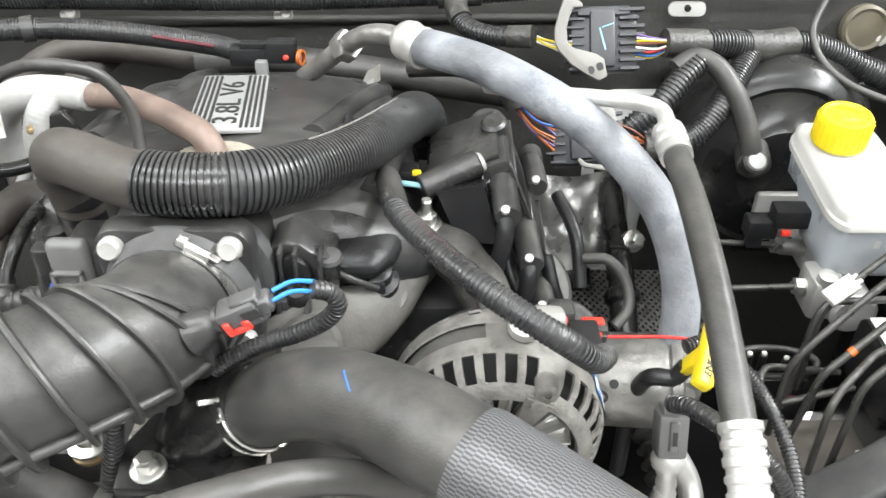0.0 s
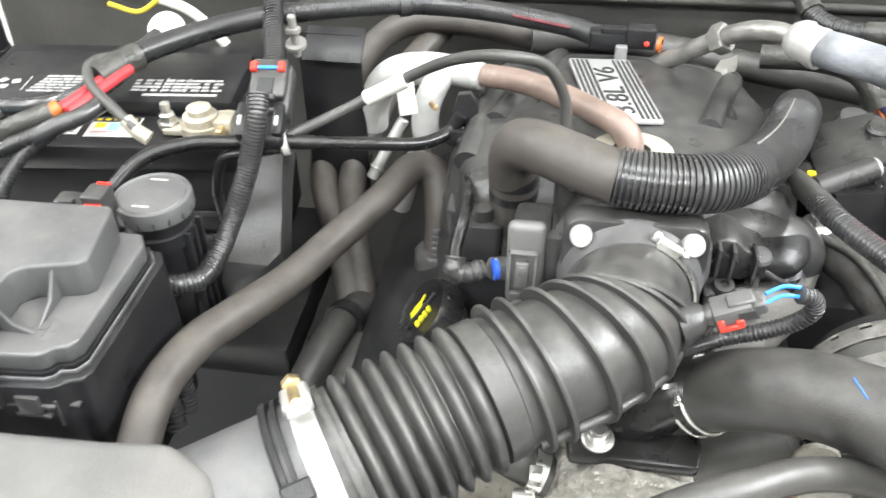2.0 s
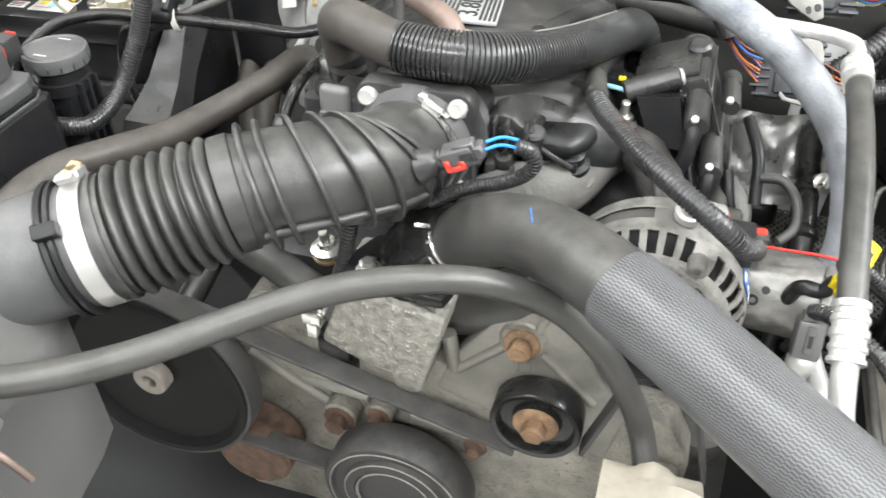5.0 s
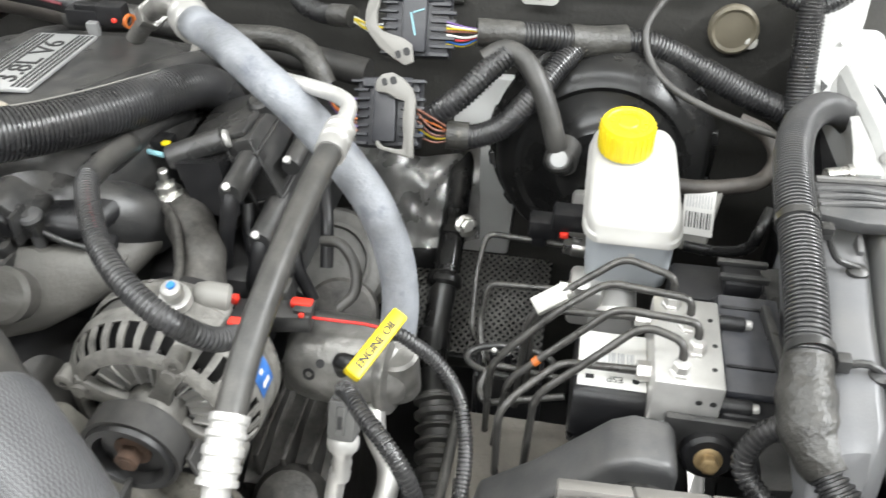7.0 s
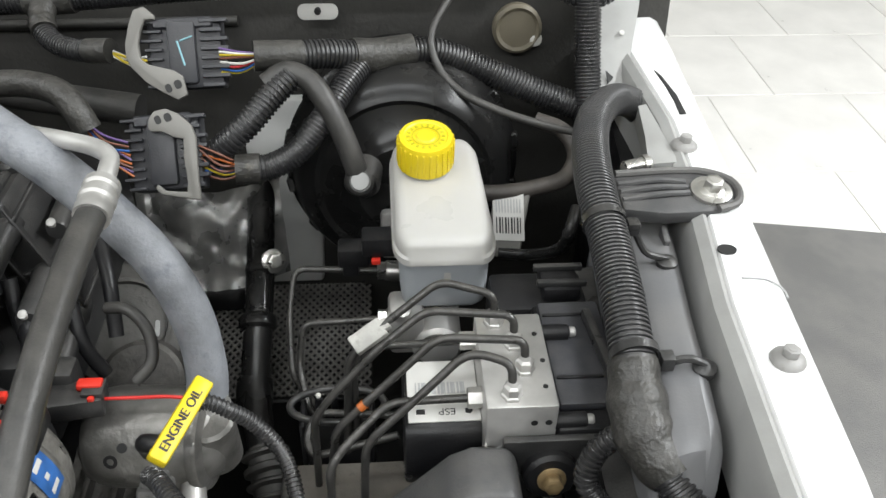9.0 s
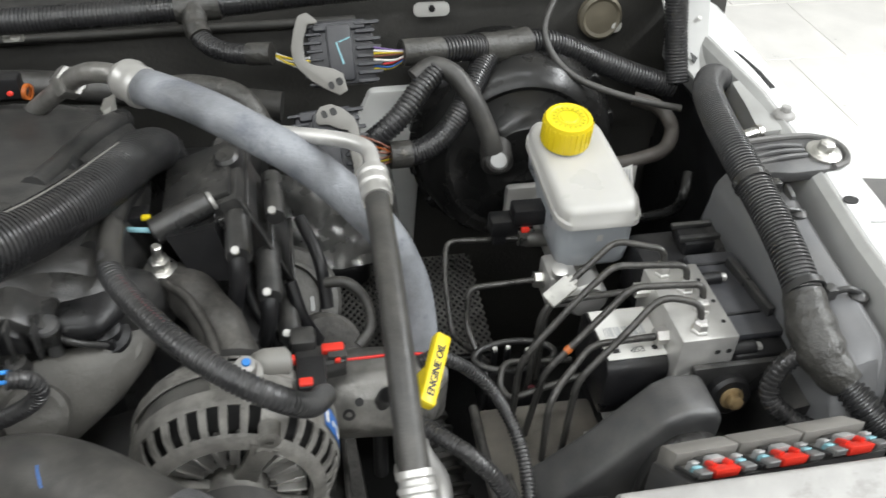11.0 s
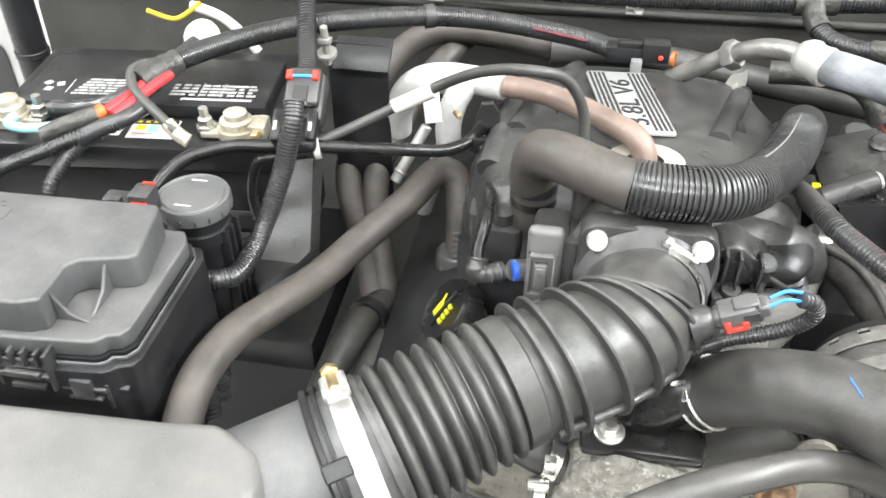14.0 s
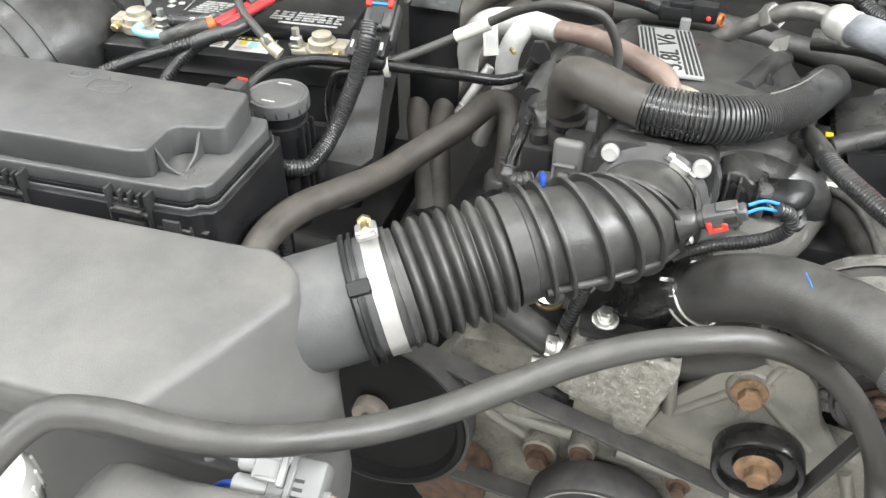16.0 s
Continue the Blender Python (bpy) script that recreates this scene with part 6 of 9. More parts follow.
plate = thing("mounting_plate", (-0.49, 0.80, 0.95), "small black steel plate with a pale push clip", "bracket")
part("plate", moved(box((-0.028, -0.018, -0.0015), (0.036, 0.024, 0.0015), 0.001), Matrix.Translation((-0.505, 0.79, 1.050)) @ Matrix.Rotation(radians(35), 4, "X")), plastic_dark, plate)
part("plate_leg", box((-0.545, 0.80, 0.85), (-0.475, 0.805, 1.06), 0.001), plastic_dark, plate)
part("push_clip", joined(rod((-0.533, 0.765, 1.050), (-0.533, 0.758, 1.098), 0.0042), lathe(((0.011, 0), (0.011, 0.004)), basis((-0.533, 0.764, 1.062), (0, -0.3, 1)), 14), box((-0.540, 0.754, 1.078), (-0.526, 0.764, 1.084), 0.001)), lever_mat, plate, "grey push clip")

snork = thing("intake_snorkel", (-0.98, 0.60, 0.85), "large black intake snorkel with a spoked round cap", "snorkel")
part("pipe", tube([(-1.00, 0.44, 0.93), (-0.985, 0.52, 0.965), (-0.968, 0.60, 0.99), (-0.965, 0.655, 0.985), (-1.00, 0.72, 0.93), (-1.04, 0.76, 0.86)], lambda s, w: 0.074 + 0.004 * math.sin(s * 40), 34, 0.010), plastic, snork)
part("collar", tube([(-0.990, 0.49, 0.953), (-0.983, 0.525, 0.967)], 0.081, 34, 0.01), plastic, snork)
capm = basis((-0.975, 0.580, 1.045), (0.0, -0.35, 1))
part("filler_ring", lathe(((0.038, -0.010), (0.046, -0.008), (0.046, 0.004), (0.042, 0.006), (0.038, 0.004)), capm, 32, False), plastic_box, snork, "round spoked cap")
part("filler_disc", lathe(((0.039, -0.008), (0.039, -0.002), (0.010, -0.001)), capm, 32), plastic_dark, snork)
part("cap_hub", lathe(((0.010, -0.004), (0.010, 0.004), (0.006, 0.005)), capm, 20), lever_mat, snork, "pale hub")
for k in range(6):
    part("cap_spoke", box((0.008, -0.0022, -0.003), (0.040, 0.0022, 0.0035), 0.0008, 1, capm @ Matrix.Rotation(2 * math.pi * k / 6, 4, "Z")), plastic_box, snork)
for y0, x0, z0 in ((0.545, -0.979, 0.972), (0.57, -0.973, 0.980), (0.595, -0.969, 0.988)):
    part("pipe_band", tube([(x0 - 0.002, y0 - 0.004, z0 - 0.001), (x0 + 0.002, y0 + 0.004, z0 + 0.001)], 0.0805, 34, 0.004), plastic, snork)
lh = thing("rear_hinge_plate", (-1.15, 1.0, 0.70), "pale grey primed hinge plate behind the battery", "hinge plate")
part("plate", front_prism(((-1.30, 0.70), (-1.085, 0.70), (-1.085, 0.99), (-1.30, 1.00)), 0.995, 1.0, 0.002), primer_mat, lh)
part("hole", prism(rrect(0.052, 0.11, 0.024), 0.003, basis((-1.135, 0.9935, 0.87), (0, -1, 0), (1, 0, 0))), ink_and_shade, lh, "dark arched hole")
part("black_post", joined(rod((-1.035, 0.95, 0.80), (-1.030, 0.95, 1.05), 0.022, 22), rod((-1.032, 0.95, 0.93), (-1.032, 0.95, 0.94), 0.024, 22)), plastic_dark, lh, "black upright post")

# loom along the firewall, on the battery's side
fw = thing("firewall_harness", (-0.4, 0.95, 1.0), "long black harness clipped along the firewall", "wiring loom")
part("upper_run", loom([(-1.0, 1.010, 1.050), (-0.75, 1.010, 1.052), (-0.45, 1.008, 1.053), (-0.20, 1.004, 1.054), (0.02, 1.004, 1.062), (0.16, 1.005, 1.072), (0.30, 1.01, 1.077), (0.45, 1.01, 1.080), (0.56, 1.02, 1.085)], 0.0150, 0.0044, 0.0015, 18), loom_mat, fw, "corrugated upper run")
part("tape_wrap", tube([(-0.010, 1.003, 1.060), (0.015, 1.003, 1.062), (0.040, 1.003, 1.064)], 0.0172, 18, 0.008), tape_mat, fw, "cloth tape wrap")
part("lower_run", loom([(-0.706, 0.690, 1.060), (-0.694, 0.722, 1.060), (-0.660, 0.770, 1.060), (-0.60, 0.815, 1.064), (-0.52, 0.845, 1.068), (-0.44, 0.875, 1.065), (-0.38, 0.900, 1.054), (-0.31, 0.915, 1.040), (-0.25, 0.915, 1.030), (-0.222, 0.900, 1.028)], 0.0120, 0.0032, 0.0009, 18), loom_mat, fw, "corrugated lower run")
part("run_end", tube([(-0.712, 0.676, 1.058), (-0.700, 0.704, 1.060), (-0.690, 0.724, 1.060)], 0.0140, 18, 0.006), tape_mat, fw, "taped end over the red cables")
part("red_stripe", tube([(-0.320, 0.9035, 1.0460), (-0.285, 0.905, 1.0395), (-0.255, 0.904, 1.0350)], 0.0020, 8), red_dim, fw, "dark red wire showing in the split")
part("drop_branch", loom([(0.012, 0.995, 1.062), (0.012, 0.970, 1.050), (0.026, 0.948, 1.040), (0.055, 0.928, 1.038), (0.085, 0.916, 1.043)], 0.0115, 0.0038, 0.0012, 16), loom_mat, fw, "corrugated branch to the connector")
part("frayed_tape", tube([(0.012, 1.000, 1.064), (0.012, 0.975, 1.052), (0.018, 0.958, 1.045)], lambda s, w: 0.0135 + 0.0015 * noise.noise((s * 160, 3, 1)), 16, 0.003), tape_mat, fw, "frayed tape at the branch")
part("branch_end", tube([(0.070, 0.921, 1.040), (0.096, 0.912, 1.044)], 0.0125, 16, 0.006), tape_mat, fw)
for cx in (-0.453, -0.193):
    part("clip_button", joined(rod((cx, 1.020, 1.030), (cx, 1.008, 1.034), 0.0065, 14), box((cx - 0.016, 1.014, 1.024), (cx + 0.006, 1.022, 1.032), 0.001)), white_wire, fw, "pale clip button")
part("clip_band", lathe(((0.0125, -0.006), (0.0138, -0.006), (0.0138, 0.006), (0.0125, 0.006)), basis((-0.44, 0.875, 1.065), (1, 0.4, 0)), 20, False), plastic, fw, "black clip band")
left_clutter = thing("white_connector_strip", (-0.72, 0.86, 1.0), "white foam strip and yellow wire by the cowl", "strip")
part("strip", tube([(-0.735, 0.872, 1.058), (-0.722, 0.870, 1.056), (-0.696, 0.870, 1.046), (-0.670, 0.868, 1.024), (-0.655, 0.866, 1.006)], 0.0060, 12), white_wire, left_clutter)
part("yellow_wire", tube([(-0.79, 0.862, 1.052), (-0.755, 0.862, 1.044), (-0.735, 0.866, 1.054), (-0.722, 0.868, 1.064)], 0.0030, 8), yellow_wire, left_clutter, "yellow wire")
part("washer_cap", lathe(((0.022, 0), (0.022, 0.004), (0.010, 0.006), (0.006, 0.012)), basis((-0.715, 0.845, 1.030), (0.1, -0.8, 0.7)), 22), white_wire, left_clutter, "white round washer")
cow = thing("cowl_sensor", (-0.20, 0.87, 1.0), "black sensor on a bracket behind the badge", "sensor")
part("body", joined(box((-0.232, 0.872, 1.024), (-0.190, 0.894, 1.044), 0.003), box((-0.192, 0.870, 1.028), (-0.160, 0.890, 1.052), 0.003), box((-0.22, 0.874, 1.042), (-0.19, 0.886, 1.050), 0.002)), plastic_dark, cow)
part("bracket", box((-0.203, 0.862, 0.990), (-0.190, 0.872, 1.034), 0.002), plug_mat, cow, "grey bracket")
part("red_dot", rod((-0.170, 0.871, 1.036), (-0.170, 0.867, 1.037), 0.003), red, cow, "red dot")
part("gold_ring", lathe(((0.006, 0), (0.0085, 0.0), (0.0085, 0.004), (0.006, 0.004)), basis((-0.157, 0.876, 1.034), (1, -0.3, 0)), 18, False), orange_mat, cow, "amber ring")
solo("rear_hose", tube([(-0.30, 0.975, 0.985), (-0.22, 0.985, 0.985), (-0.12, 0.985, 0.975), (-0.02, 0.97, 0.965), (0.10, 0.95, 0.955)], 0.018, 16, 0.01), rubber, "black hose behind the manifold", "hose")

tag = thing("paper_tag", (-0.10, 0.88, 0.97), "crumpled white paper tag tied to a hose", "tag")
b = bmnew()
gr = [[b.verts.new((-0.130 + 0.0075 * i, 0.866 + 0.006 * math.sin(i * 1.9 + j) + 0.005 * j, 0.984 + 0.0035 * i + 0.0055 * j * (0.55 + 0.45 * math.sin(i * 0.9 + 0.6)) + 0.003 * math.sin(i * 2.3 + j * 2.0))) for i in range(9)] for j in range(4)]
for j in range(3):
    for i in range(8):
        b.faces.new((gr[j][i], gr[j][i + 1], gr[j + 1][i + 1], gr[j + 1][i]))
bmesh.ops.solidify(b, geom=b.faces[:], thickness=0.0008)
part("tag", b, dirty_paper, tag)

# ---------------------------------------------------------------- front of the engine
tc = thing("timing_cover", (-0.15, 0.43, 0.55), "dirty cast aluminium timing cover with ribs and bolts", "engine cover")
out = [(-0.40, 0.50), (0.10, 0.50), (0.11, 0.74), (0.085, 0.79), (0.02, 0.80), (-0.09, 0.80), (-0.125, 0.80), (-0.20, 0.83), (-0.25, 0.85), (-0.35, 0.84), (-0.41, 0.74)]
part("casting", front_prism(out, 0.425, 0.47, 0.008), alu_cast, tc)
part("raised_web", front_prism([(-0.148, 0.770), (0.03, 0.72), (0.045, 0.79), (0.012, 0.84), (-0.004, 0.885), (-0.024, 0.912), (-0.060, 0.905), (-0.090, 0.880), (-0.122, 0.835), (-0.138, 0.800)], 0.422, 0.440, 0.005), alu_web, tc, "raised triangular bracket")
part("bolt_washer", lathe(((0.0165, 0.0), (0.0172, 0.0015), (0.0165, 0.003), (0.006, 0.003)), basis((-0.061, 0.4155, 0.868), (0, -1, 0.1)), 26), rust, tc, "rusty washer")
for p, q, r in (((-0.127, 0.424, 0.806), (-0.134, 0.424, 0.852), 0.0075), ((-0.125, 0.423, 0.806), (-0.070, 0.422, 0.862), 0.0055), ((-0.052, 0.423, 0.868), (-0.040, 0.423, 0.905), 0.005), ((-0.064, 0.423, 0.848), (-0.065, 0.423, 0.822), 0.002), ((-0.055, 0.423, 0.848), (-0.054, 0.423, 0.822), 0.002), ((-0.048, 0.422, 0.858), (0.010, 0.422, 0.800), 0.0045), ((-0.30, 0.43, 0.73), (-0.22, 0.42, 0.735), 0.007), ((-0.17, 0.412, 0.735), (-0.10, 0.410, 0.725), 0.007), ((-0.34, 0.424, 0.80), (-0.20, 0.424, 0.74), 0.006), ((-0.36, 0.424, 0.76), (-0.26, 0.424, 0.70), 0.006), ((0.05, 0.425, 0.78), (0.08, 0.425, 0.70), 0.007)):
    part("rib", tube([p, q], r, 12, 0.01), alu_web, tc)
part("bolt_boss", rod((-0.040, 0.425, 0.915), (-0.040, 0.420, 0.915), 0.018, 22, 0.003), alu_cast, tc)
part("bolt_boss", rod((-0.061, 0.440, 0.864), (-0.061, 0.4165, 0.868), 0.0225, 24, 0.003), alu_cast, tc)
part("bolt", hexhead((-0.061, 0.4130, 0.8685), (0, -1, 0.1), 0.0115), rust, tc, "rusty hexagon bolt")
for bx, bz, r in ((-0.252, 0.706, 0.012), (-0.206, 0.725, 0.009), (-0.359, 0.622, 0.009), (0.088, 0.72, 0.010), (-0.10, 0.715, 0.009)):
    part("bolt_boss", rod((bx, 0.43, bz), (bx, 0.404, bz), r * 1.7, 18, 0.002), alu_cast, tc)
    part("bolt", hexhead((bx, 0.405, bz), (0, -1, 0), r), rust_dark, tc, "dark rusted bolt")

# idler, steering pump pulley, crank pulley and belt
idl = thing("idler_pulley", (-0.036, 0.39, 0.75), "black idler pulley with a rusty bolt", "pulley")
im = basis((-0.037, 0.416, 0.799), (0, -1, 0))
part("wheel", lathe(((0.012, 0.010), (0.042, 0.010), (0.0435, 0.012), (0.0435, 0.036), (0.0420, 0.038), (0.0375, 0.037), (0.0365, 0.035), (0.0350, 0.028), (0.024, 0.027), (0.022, 0.034), (0.010, 0.034)), im, 52), gloss_black, idl)
part("bolt", hexhead((-0.037, 0.384, 0.799), (0, -1, 0), 0.0125), rust, idl, "rusty hexagon bolt")
part("washer", lathe(((0.021, 0.030), (0.022, 0.034), (0.018, 0.037)), im, 26), rust, idl, "rusty washer")
ps = thing("steering_pump_pulley", (-0.428, 0.36, 0.68), "large black steering pump pulley", "pulley")
pm = basis((-0.428, 0.372, 0.776), (0, -1, 0.02))
part("wheel", lathe(((0.02, 0.0), (0.104, 0.0), (0.108, 0.003), (0.104, 0.007), (0.101, 0.012), (0.104, 0.018), (0.108, 0.024), (0.107, 0.030), (0.100, 0.030), (0.097, 0.024), (0.094, 0.020), (0.080, 0.018), (0.040, 0.018), (0.02, 0.018)), pm, 56), pulley_black, ps)
part("hub", lathe(((0.0190, 0.014), (0.0190, 0.030), (0.0178, 0.0325), (0.0080, 0.0325), (0.0066, 0.0295), (0.0060, 0.024), (0.001, 0.024)), pm, 32), hub_mat, ps, "tan metal hub with a hole")
ck = thing("crank_pulley", (-0.175, 0.36, 0.62), "dark ribbed crankshaft pulley", "pulley")
part("wheel", lathe(((0.02, 0.0), (0.078, 0.0), (0.080, 0.003), (0.080, 0.034), (0.077, 0.038), (0.070, 0.038), (0.067, 0.034), (0.058, 0.034), (0.055, 0.038), (0.045, 0.038), (0.042, 0.034), (0.02, 0.036)), basis((-0.175, 0.395, 0.656), (0, -1, 0)), 52), belt_mat, ck)
for rr0 in (0.0700, 0.0530, 0.0400):
    part("rim", lathe(((rr0, 0.0372), (rr0 + 0.0028, 0.0388), (rr0 + 0.001, 0.0392)), basis((-0.175, 0.395, 0.656), (0, -1, 0)), 52, False), alu_dull, ck, "worn metal rim")
part("tensioner", joined(rod((-0.35, 0.42, 0.64), (-0.35, 0.372, 0.64), 0.045, 32, 0.004)), rust_dark, ck, "rusty lower pulley")


def belt_run(p, q, wdt=0.024, th=0.0045):
    """A straight run of ribbed belt, its width along y."""
    p, q = Vector(p), Vector(q)
    m = basis(p, q - p, (0, 1, 0))
    return box((-wdt / 2, -th / 2, 0), (wdt / 2, th / 2, (q - p).length), 0.0008, 1, m)


belt = thing("drive_belt", (-0.2, 0.37, 0.70), "worn black ribbed drive belt across the engine's front", "belt")
part("upper_run", belt_run((-0.395, 0.372, 0.867), (-0.055, 0.385, 0.757)), belt_mat, belt)
part("second_run", belt_run((-0.50, 0.372, 0.70), (-0.24, 0.376, 0.665)), belt_mat, belt)
part("rising_run", belt_run((0.008, 0.388, 0.775), (0.040, 0.392, 0.875), 0.022), belt_mat, belt)
part("alternator_wrap", lathe(((0.0368, -0.019), (0.0405, -0.019), (0.0405, -0.042), (0.0368, -0.042)), basis((0.043, 0.4475, 0.898), (0, 1, 0), (1, 0, 0)), 44, False), belt_mat, belt)
part("falling_run", belt_run((0.0875, 0.4225, 0.897), (0.125, 0.418, 0.735), 0.022), belt_mat, belt)
part("wrap", lathe(((0.108, 0.002), (0.1115, 0.002), (0.1115, 0.028), (0.108, 0.028)), pm, 56, False), belt_mat, belt)

# thermostat housing
th = thing("thermostat_housing", (-0.18, 0.41, 0.80), "rough cast aluminium thermostat housing with a black cover", "thermostat housing")
part("casting", joined(front_prism(((-0.252, 0.842), (-0.232, 0.895), (-0.200, 0.916), (-0.150, 0.905), (-0.128, 0.897), (-0.132, 0.872), (-0.142, 0.838), (-0.150, 0.800), (-0.160, 0.792), (-0.178, 0.796), (-0.182, 0.816), (-0.205, 0.822), (-0.232, 0.832)), 0.388, 0.452, 0.005), box((-0.235, 0.42, 0.88), (-0.135, 0.47, 0.915), 0.006)), alu_rough, th)
cov = part("cover", joined(prism(((-0.050, -0.030), (0.048, -0.030), (0.052, -0.012), (0.050, 0.040), (-0.040, 0.044), (-0.054, 0.012)), 0.013, Matrix.Translation((-0.178, 0.425, 0.908)), 0.004), tube([(-0.180, 0.445, 0.915), (-0.172, 0.445, 0.930), (-0.155, 0.448, 0.945), (-0.135, 0.448, 0.950)], 0.031, 26, 0.006)), gloss_black, th, "shiny black cover with an elbow")
part("bolt", joined(lathe(((0.013, 0), (0.013, 0.003)), basis((-0.206, 0.412, 0.9205), (0, -0.1, 1)), 20), hexhead((-0.206, 0.412, 0.9225), (0, -0.1, 1), 0.0088)), steel, cov, "bright hexagon bolt")
part("small_nozzle", rod((-0.225, 0.425, 0.862), (-0.250, 0.418, 0.868), 0.010), alu, th)
solo("pump_hose", tube([(-0.16, 0.470, 0.845), (-0.12, 0.458, 0.862), (-0.08, 0.452, 0.885), (-0.05, 0.452, 0.905)], 0.030, 26, 0.006), rubber, "thick black water hose behind the thermostat casting", "hose")
byp = thing("bypass_hose", (-0.30, 0.40, 0.85), "short dark bypass hose with a spring clamp", "hose")
part("hose", tube([(-0.238, 0.408, 0.870), (-0.265, 0.412, 0.882), (-0.30, 0.418, 0.897), (-0.34, 0.43, 0.905), (-0.38, 0.46, 0.90)], 0.0165, 20, 0.006), rubber, byp)
part("spring_clamp", joined(lathe(((0.0168, -0.006), (0.0186, -0.006), (0.0186, 0.006), (0.0168, 0.006)), basis((-0.250, 0.410, 0.876), (-0.93, 0.1, 0.3)), 24, False), box((-0.256, 0.388, 0.884), (-0.246, 0.396, 0.902), 0.001), box((-0.268, 0.386, 0.862), (-0.250, 0.392, 0.874), 0.001), box((-0.262, 0.382, 0.850), (-0.252, 0.390, 0.866), 0.001)), steel, byp, "bright spring clamp")
pl = thing("knock_sensor_plug", (-0.24, 0.40, 0.81), "small black plug with a red tab", "connector")
part("plug", joined(box((-0.262, 0.398, 0.800), (-0.228, 0.420, 0.838), 0.003), box((-0.240, 0.392, 0.786), (-0.222, 0.408, 0.806), 0.002)), plastic_dark, pl)
part("red_tab", box((-0.232, 0.388, 0.796), (-0.226, 0.393, 0.808), 0.0008), red, pl, "red tab")
part("pin", rod((-0.240, 0.392, 0.806), (-0.240, 0.388, 0.806), 0.0035), white_wire, pl)
solo("front_loom", loom([(-0.228, 0.43, 0.96), (-0.236, 0.425, 0.92), (-0.246, 0.42, 0.88), (-0.25, 0.41, 0.835)], 0.0075, 0.004, 0.0012), loom_mat, "thin corrugated loom below the duct", "wiring loom")
stud = thing("mounting_stud", (-0.268, 0.455, 0.88), "small bronze stud with a washer on the casting", "stud")
part("stud", joined(rod((-0.268, 0.455, 0.885), (-0.268, 0.450, 0.925), 0.005), lathe(((0.016, 0), (0.016, 0.003), (0.009, 0.006), (0.009, 0.012)), basis((-0.268, 0.454, 0.900), (0, -0.1, 1)), 16)), steel, stud)
part("washer", lathe(((0.015, 0), (0.015, 0.003), (0.010, 0.005)), basis((-0.268, 0.455, 0.892), (0, -0.15, 1)), 18), bronze, stud, "bronze washer")

# upper radiator hose
RAD = [(-0.152, 0.450, 0.928), (-0.136, 0.445, 0.944), (-0.108, 0.427, 0.978), (-0.068, 0.402, 1.007), (-0.030, 0.374, 1.021), (0.000, 0.348, 1.028), (0.049, 0.312, 1.024), (0.091, 0.280, 1.020), (0.129, 0.247, 1.017), (0.175, 0.21, 1.012), (0.24, 0.155, 1.0)]
radh = thing("radiator_hose", (-0.05, 0.39, 0.93), "thick black upper radiator hose with a braided grey sleeve", "hose")
path = smooth_path(RAD, 0.003)
s1 = nearest_s(RAD, (0.021, 0.333, 1.027))
part("hose", tube([p for p, s in path if s < s1 + 0.02][::4], lambda s, w: 0.0262 + 0.0035 * min(1, s / 0.06) + 0.001 * min(1, s / 0.16), 34, 0.005), rubber, radh)
part("braided_sleeve", tube([p for p, s in path if s > s1 - 0.004][::4], lambda s, w: 0.0326 if s > 0.004 else 0.0314, 40, 0.005), braid_mat, radh, "woven grey sleeve")
mk = []
for k in range(7):
    p = Vector((-0.0602, 0.3850, 1.0533)).lerp(Vector((-0.0570, 0.3650, 1.0525)), k / 6)
    c = min((q for q, _ in path), key=lambda q: (q - p).length)
    mk.append(c + (p - c).normalized() * 0.0304)
part("blue_mark", tube(mk, 0.0008, 8, 0.004), blue_paint, radh, "blue paint mark")
part("blue_mark", tube([(-0.121, 0.427, 0.988), (-0.119, 0.426, 0.989)], 0.0018, 8, 0.002), blue_mat, radh)
rc = thing("spring_clamp", (-0.13, 0.44, 0.94), "bright spring clamp on the radiator hose", "hose clamp", "hose clamps")
kc = [i for i, (p, s) in enumerate(path) if s > 0.030][0]
rm = basis(path[kc][0], path[kc + 2][0] - path[kc - 2][0], (-0.6, -0.6, 0.5))
for dz in (-0.006, 0.005):
    part("ring", tube([rm @ Vector((0.0302 * math.cos(radians(a)), 0.0302 * math.sin(radians(a)), dz)) for a in range(0, 361, 15)], 0.0016, 8, 0.004), steel, rc, "wire loop")
part("ear", joined(box((0.030, -0.005, -0.008), (0.033, 0.005, 0.007), 0.0008, 1, rm), box((0.032, -0.004, -0.020), (0.035, 0.004, -0.004), 0.0008, 1, rm), box((0.030, -0.012, 0.004), (0.046, -0.008, 0.007), 0.0008, 1, rm)), steel, rc, "pinched clamp ears")
part("blue_tag", box((0.0345, -0.003, -0.010), (0.0352, 0.003, -0.005), 0.0002, 1, rm), blue_mat, rc, "blue paint mark")

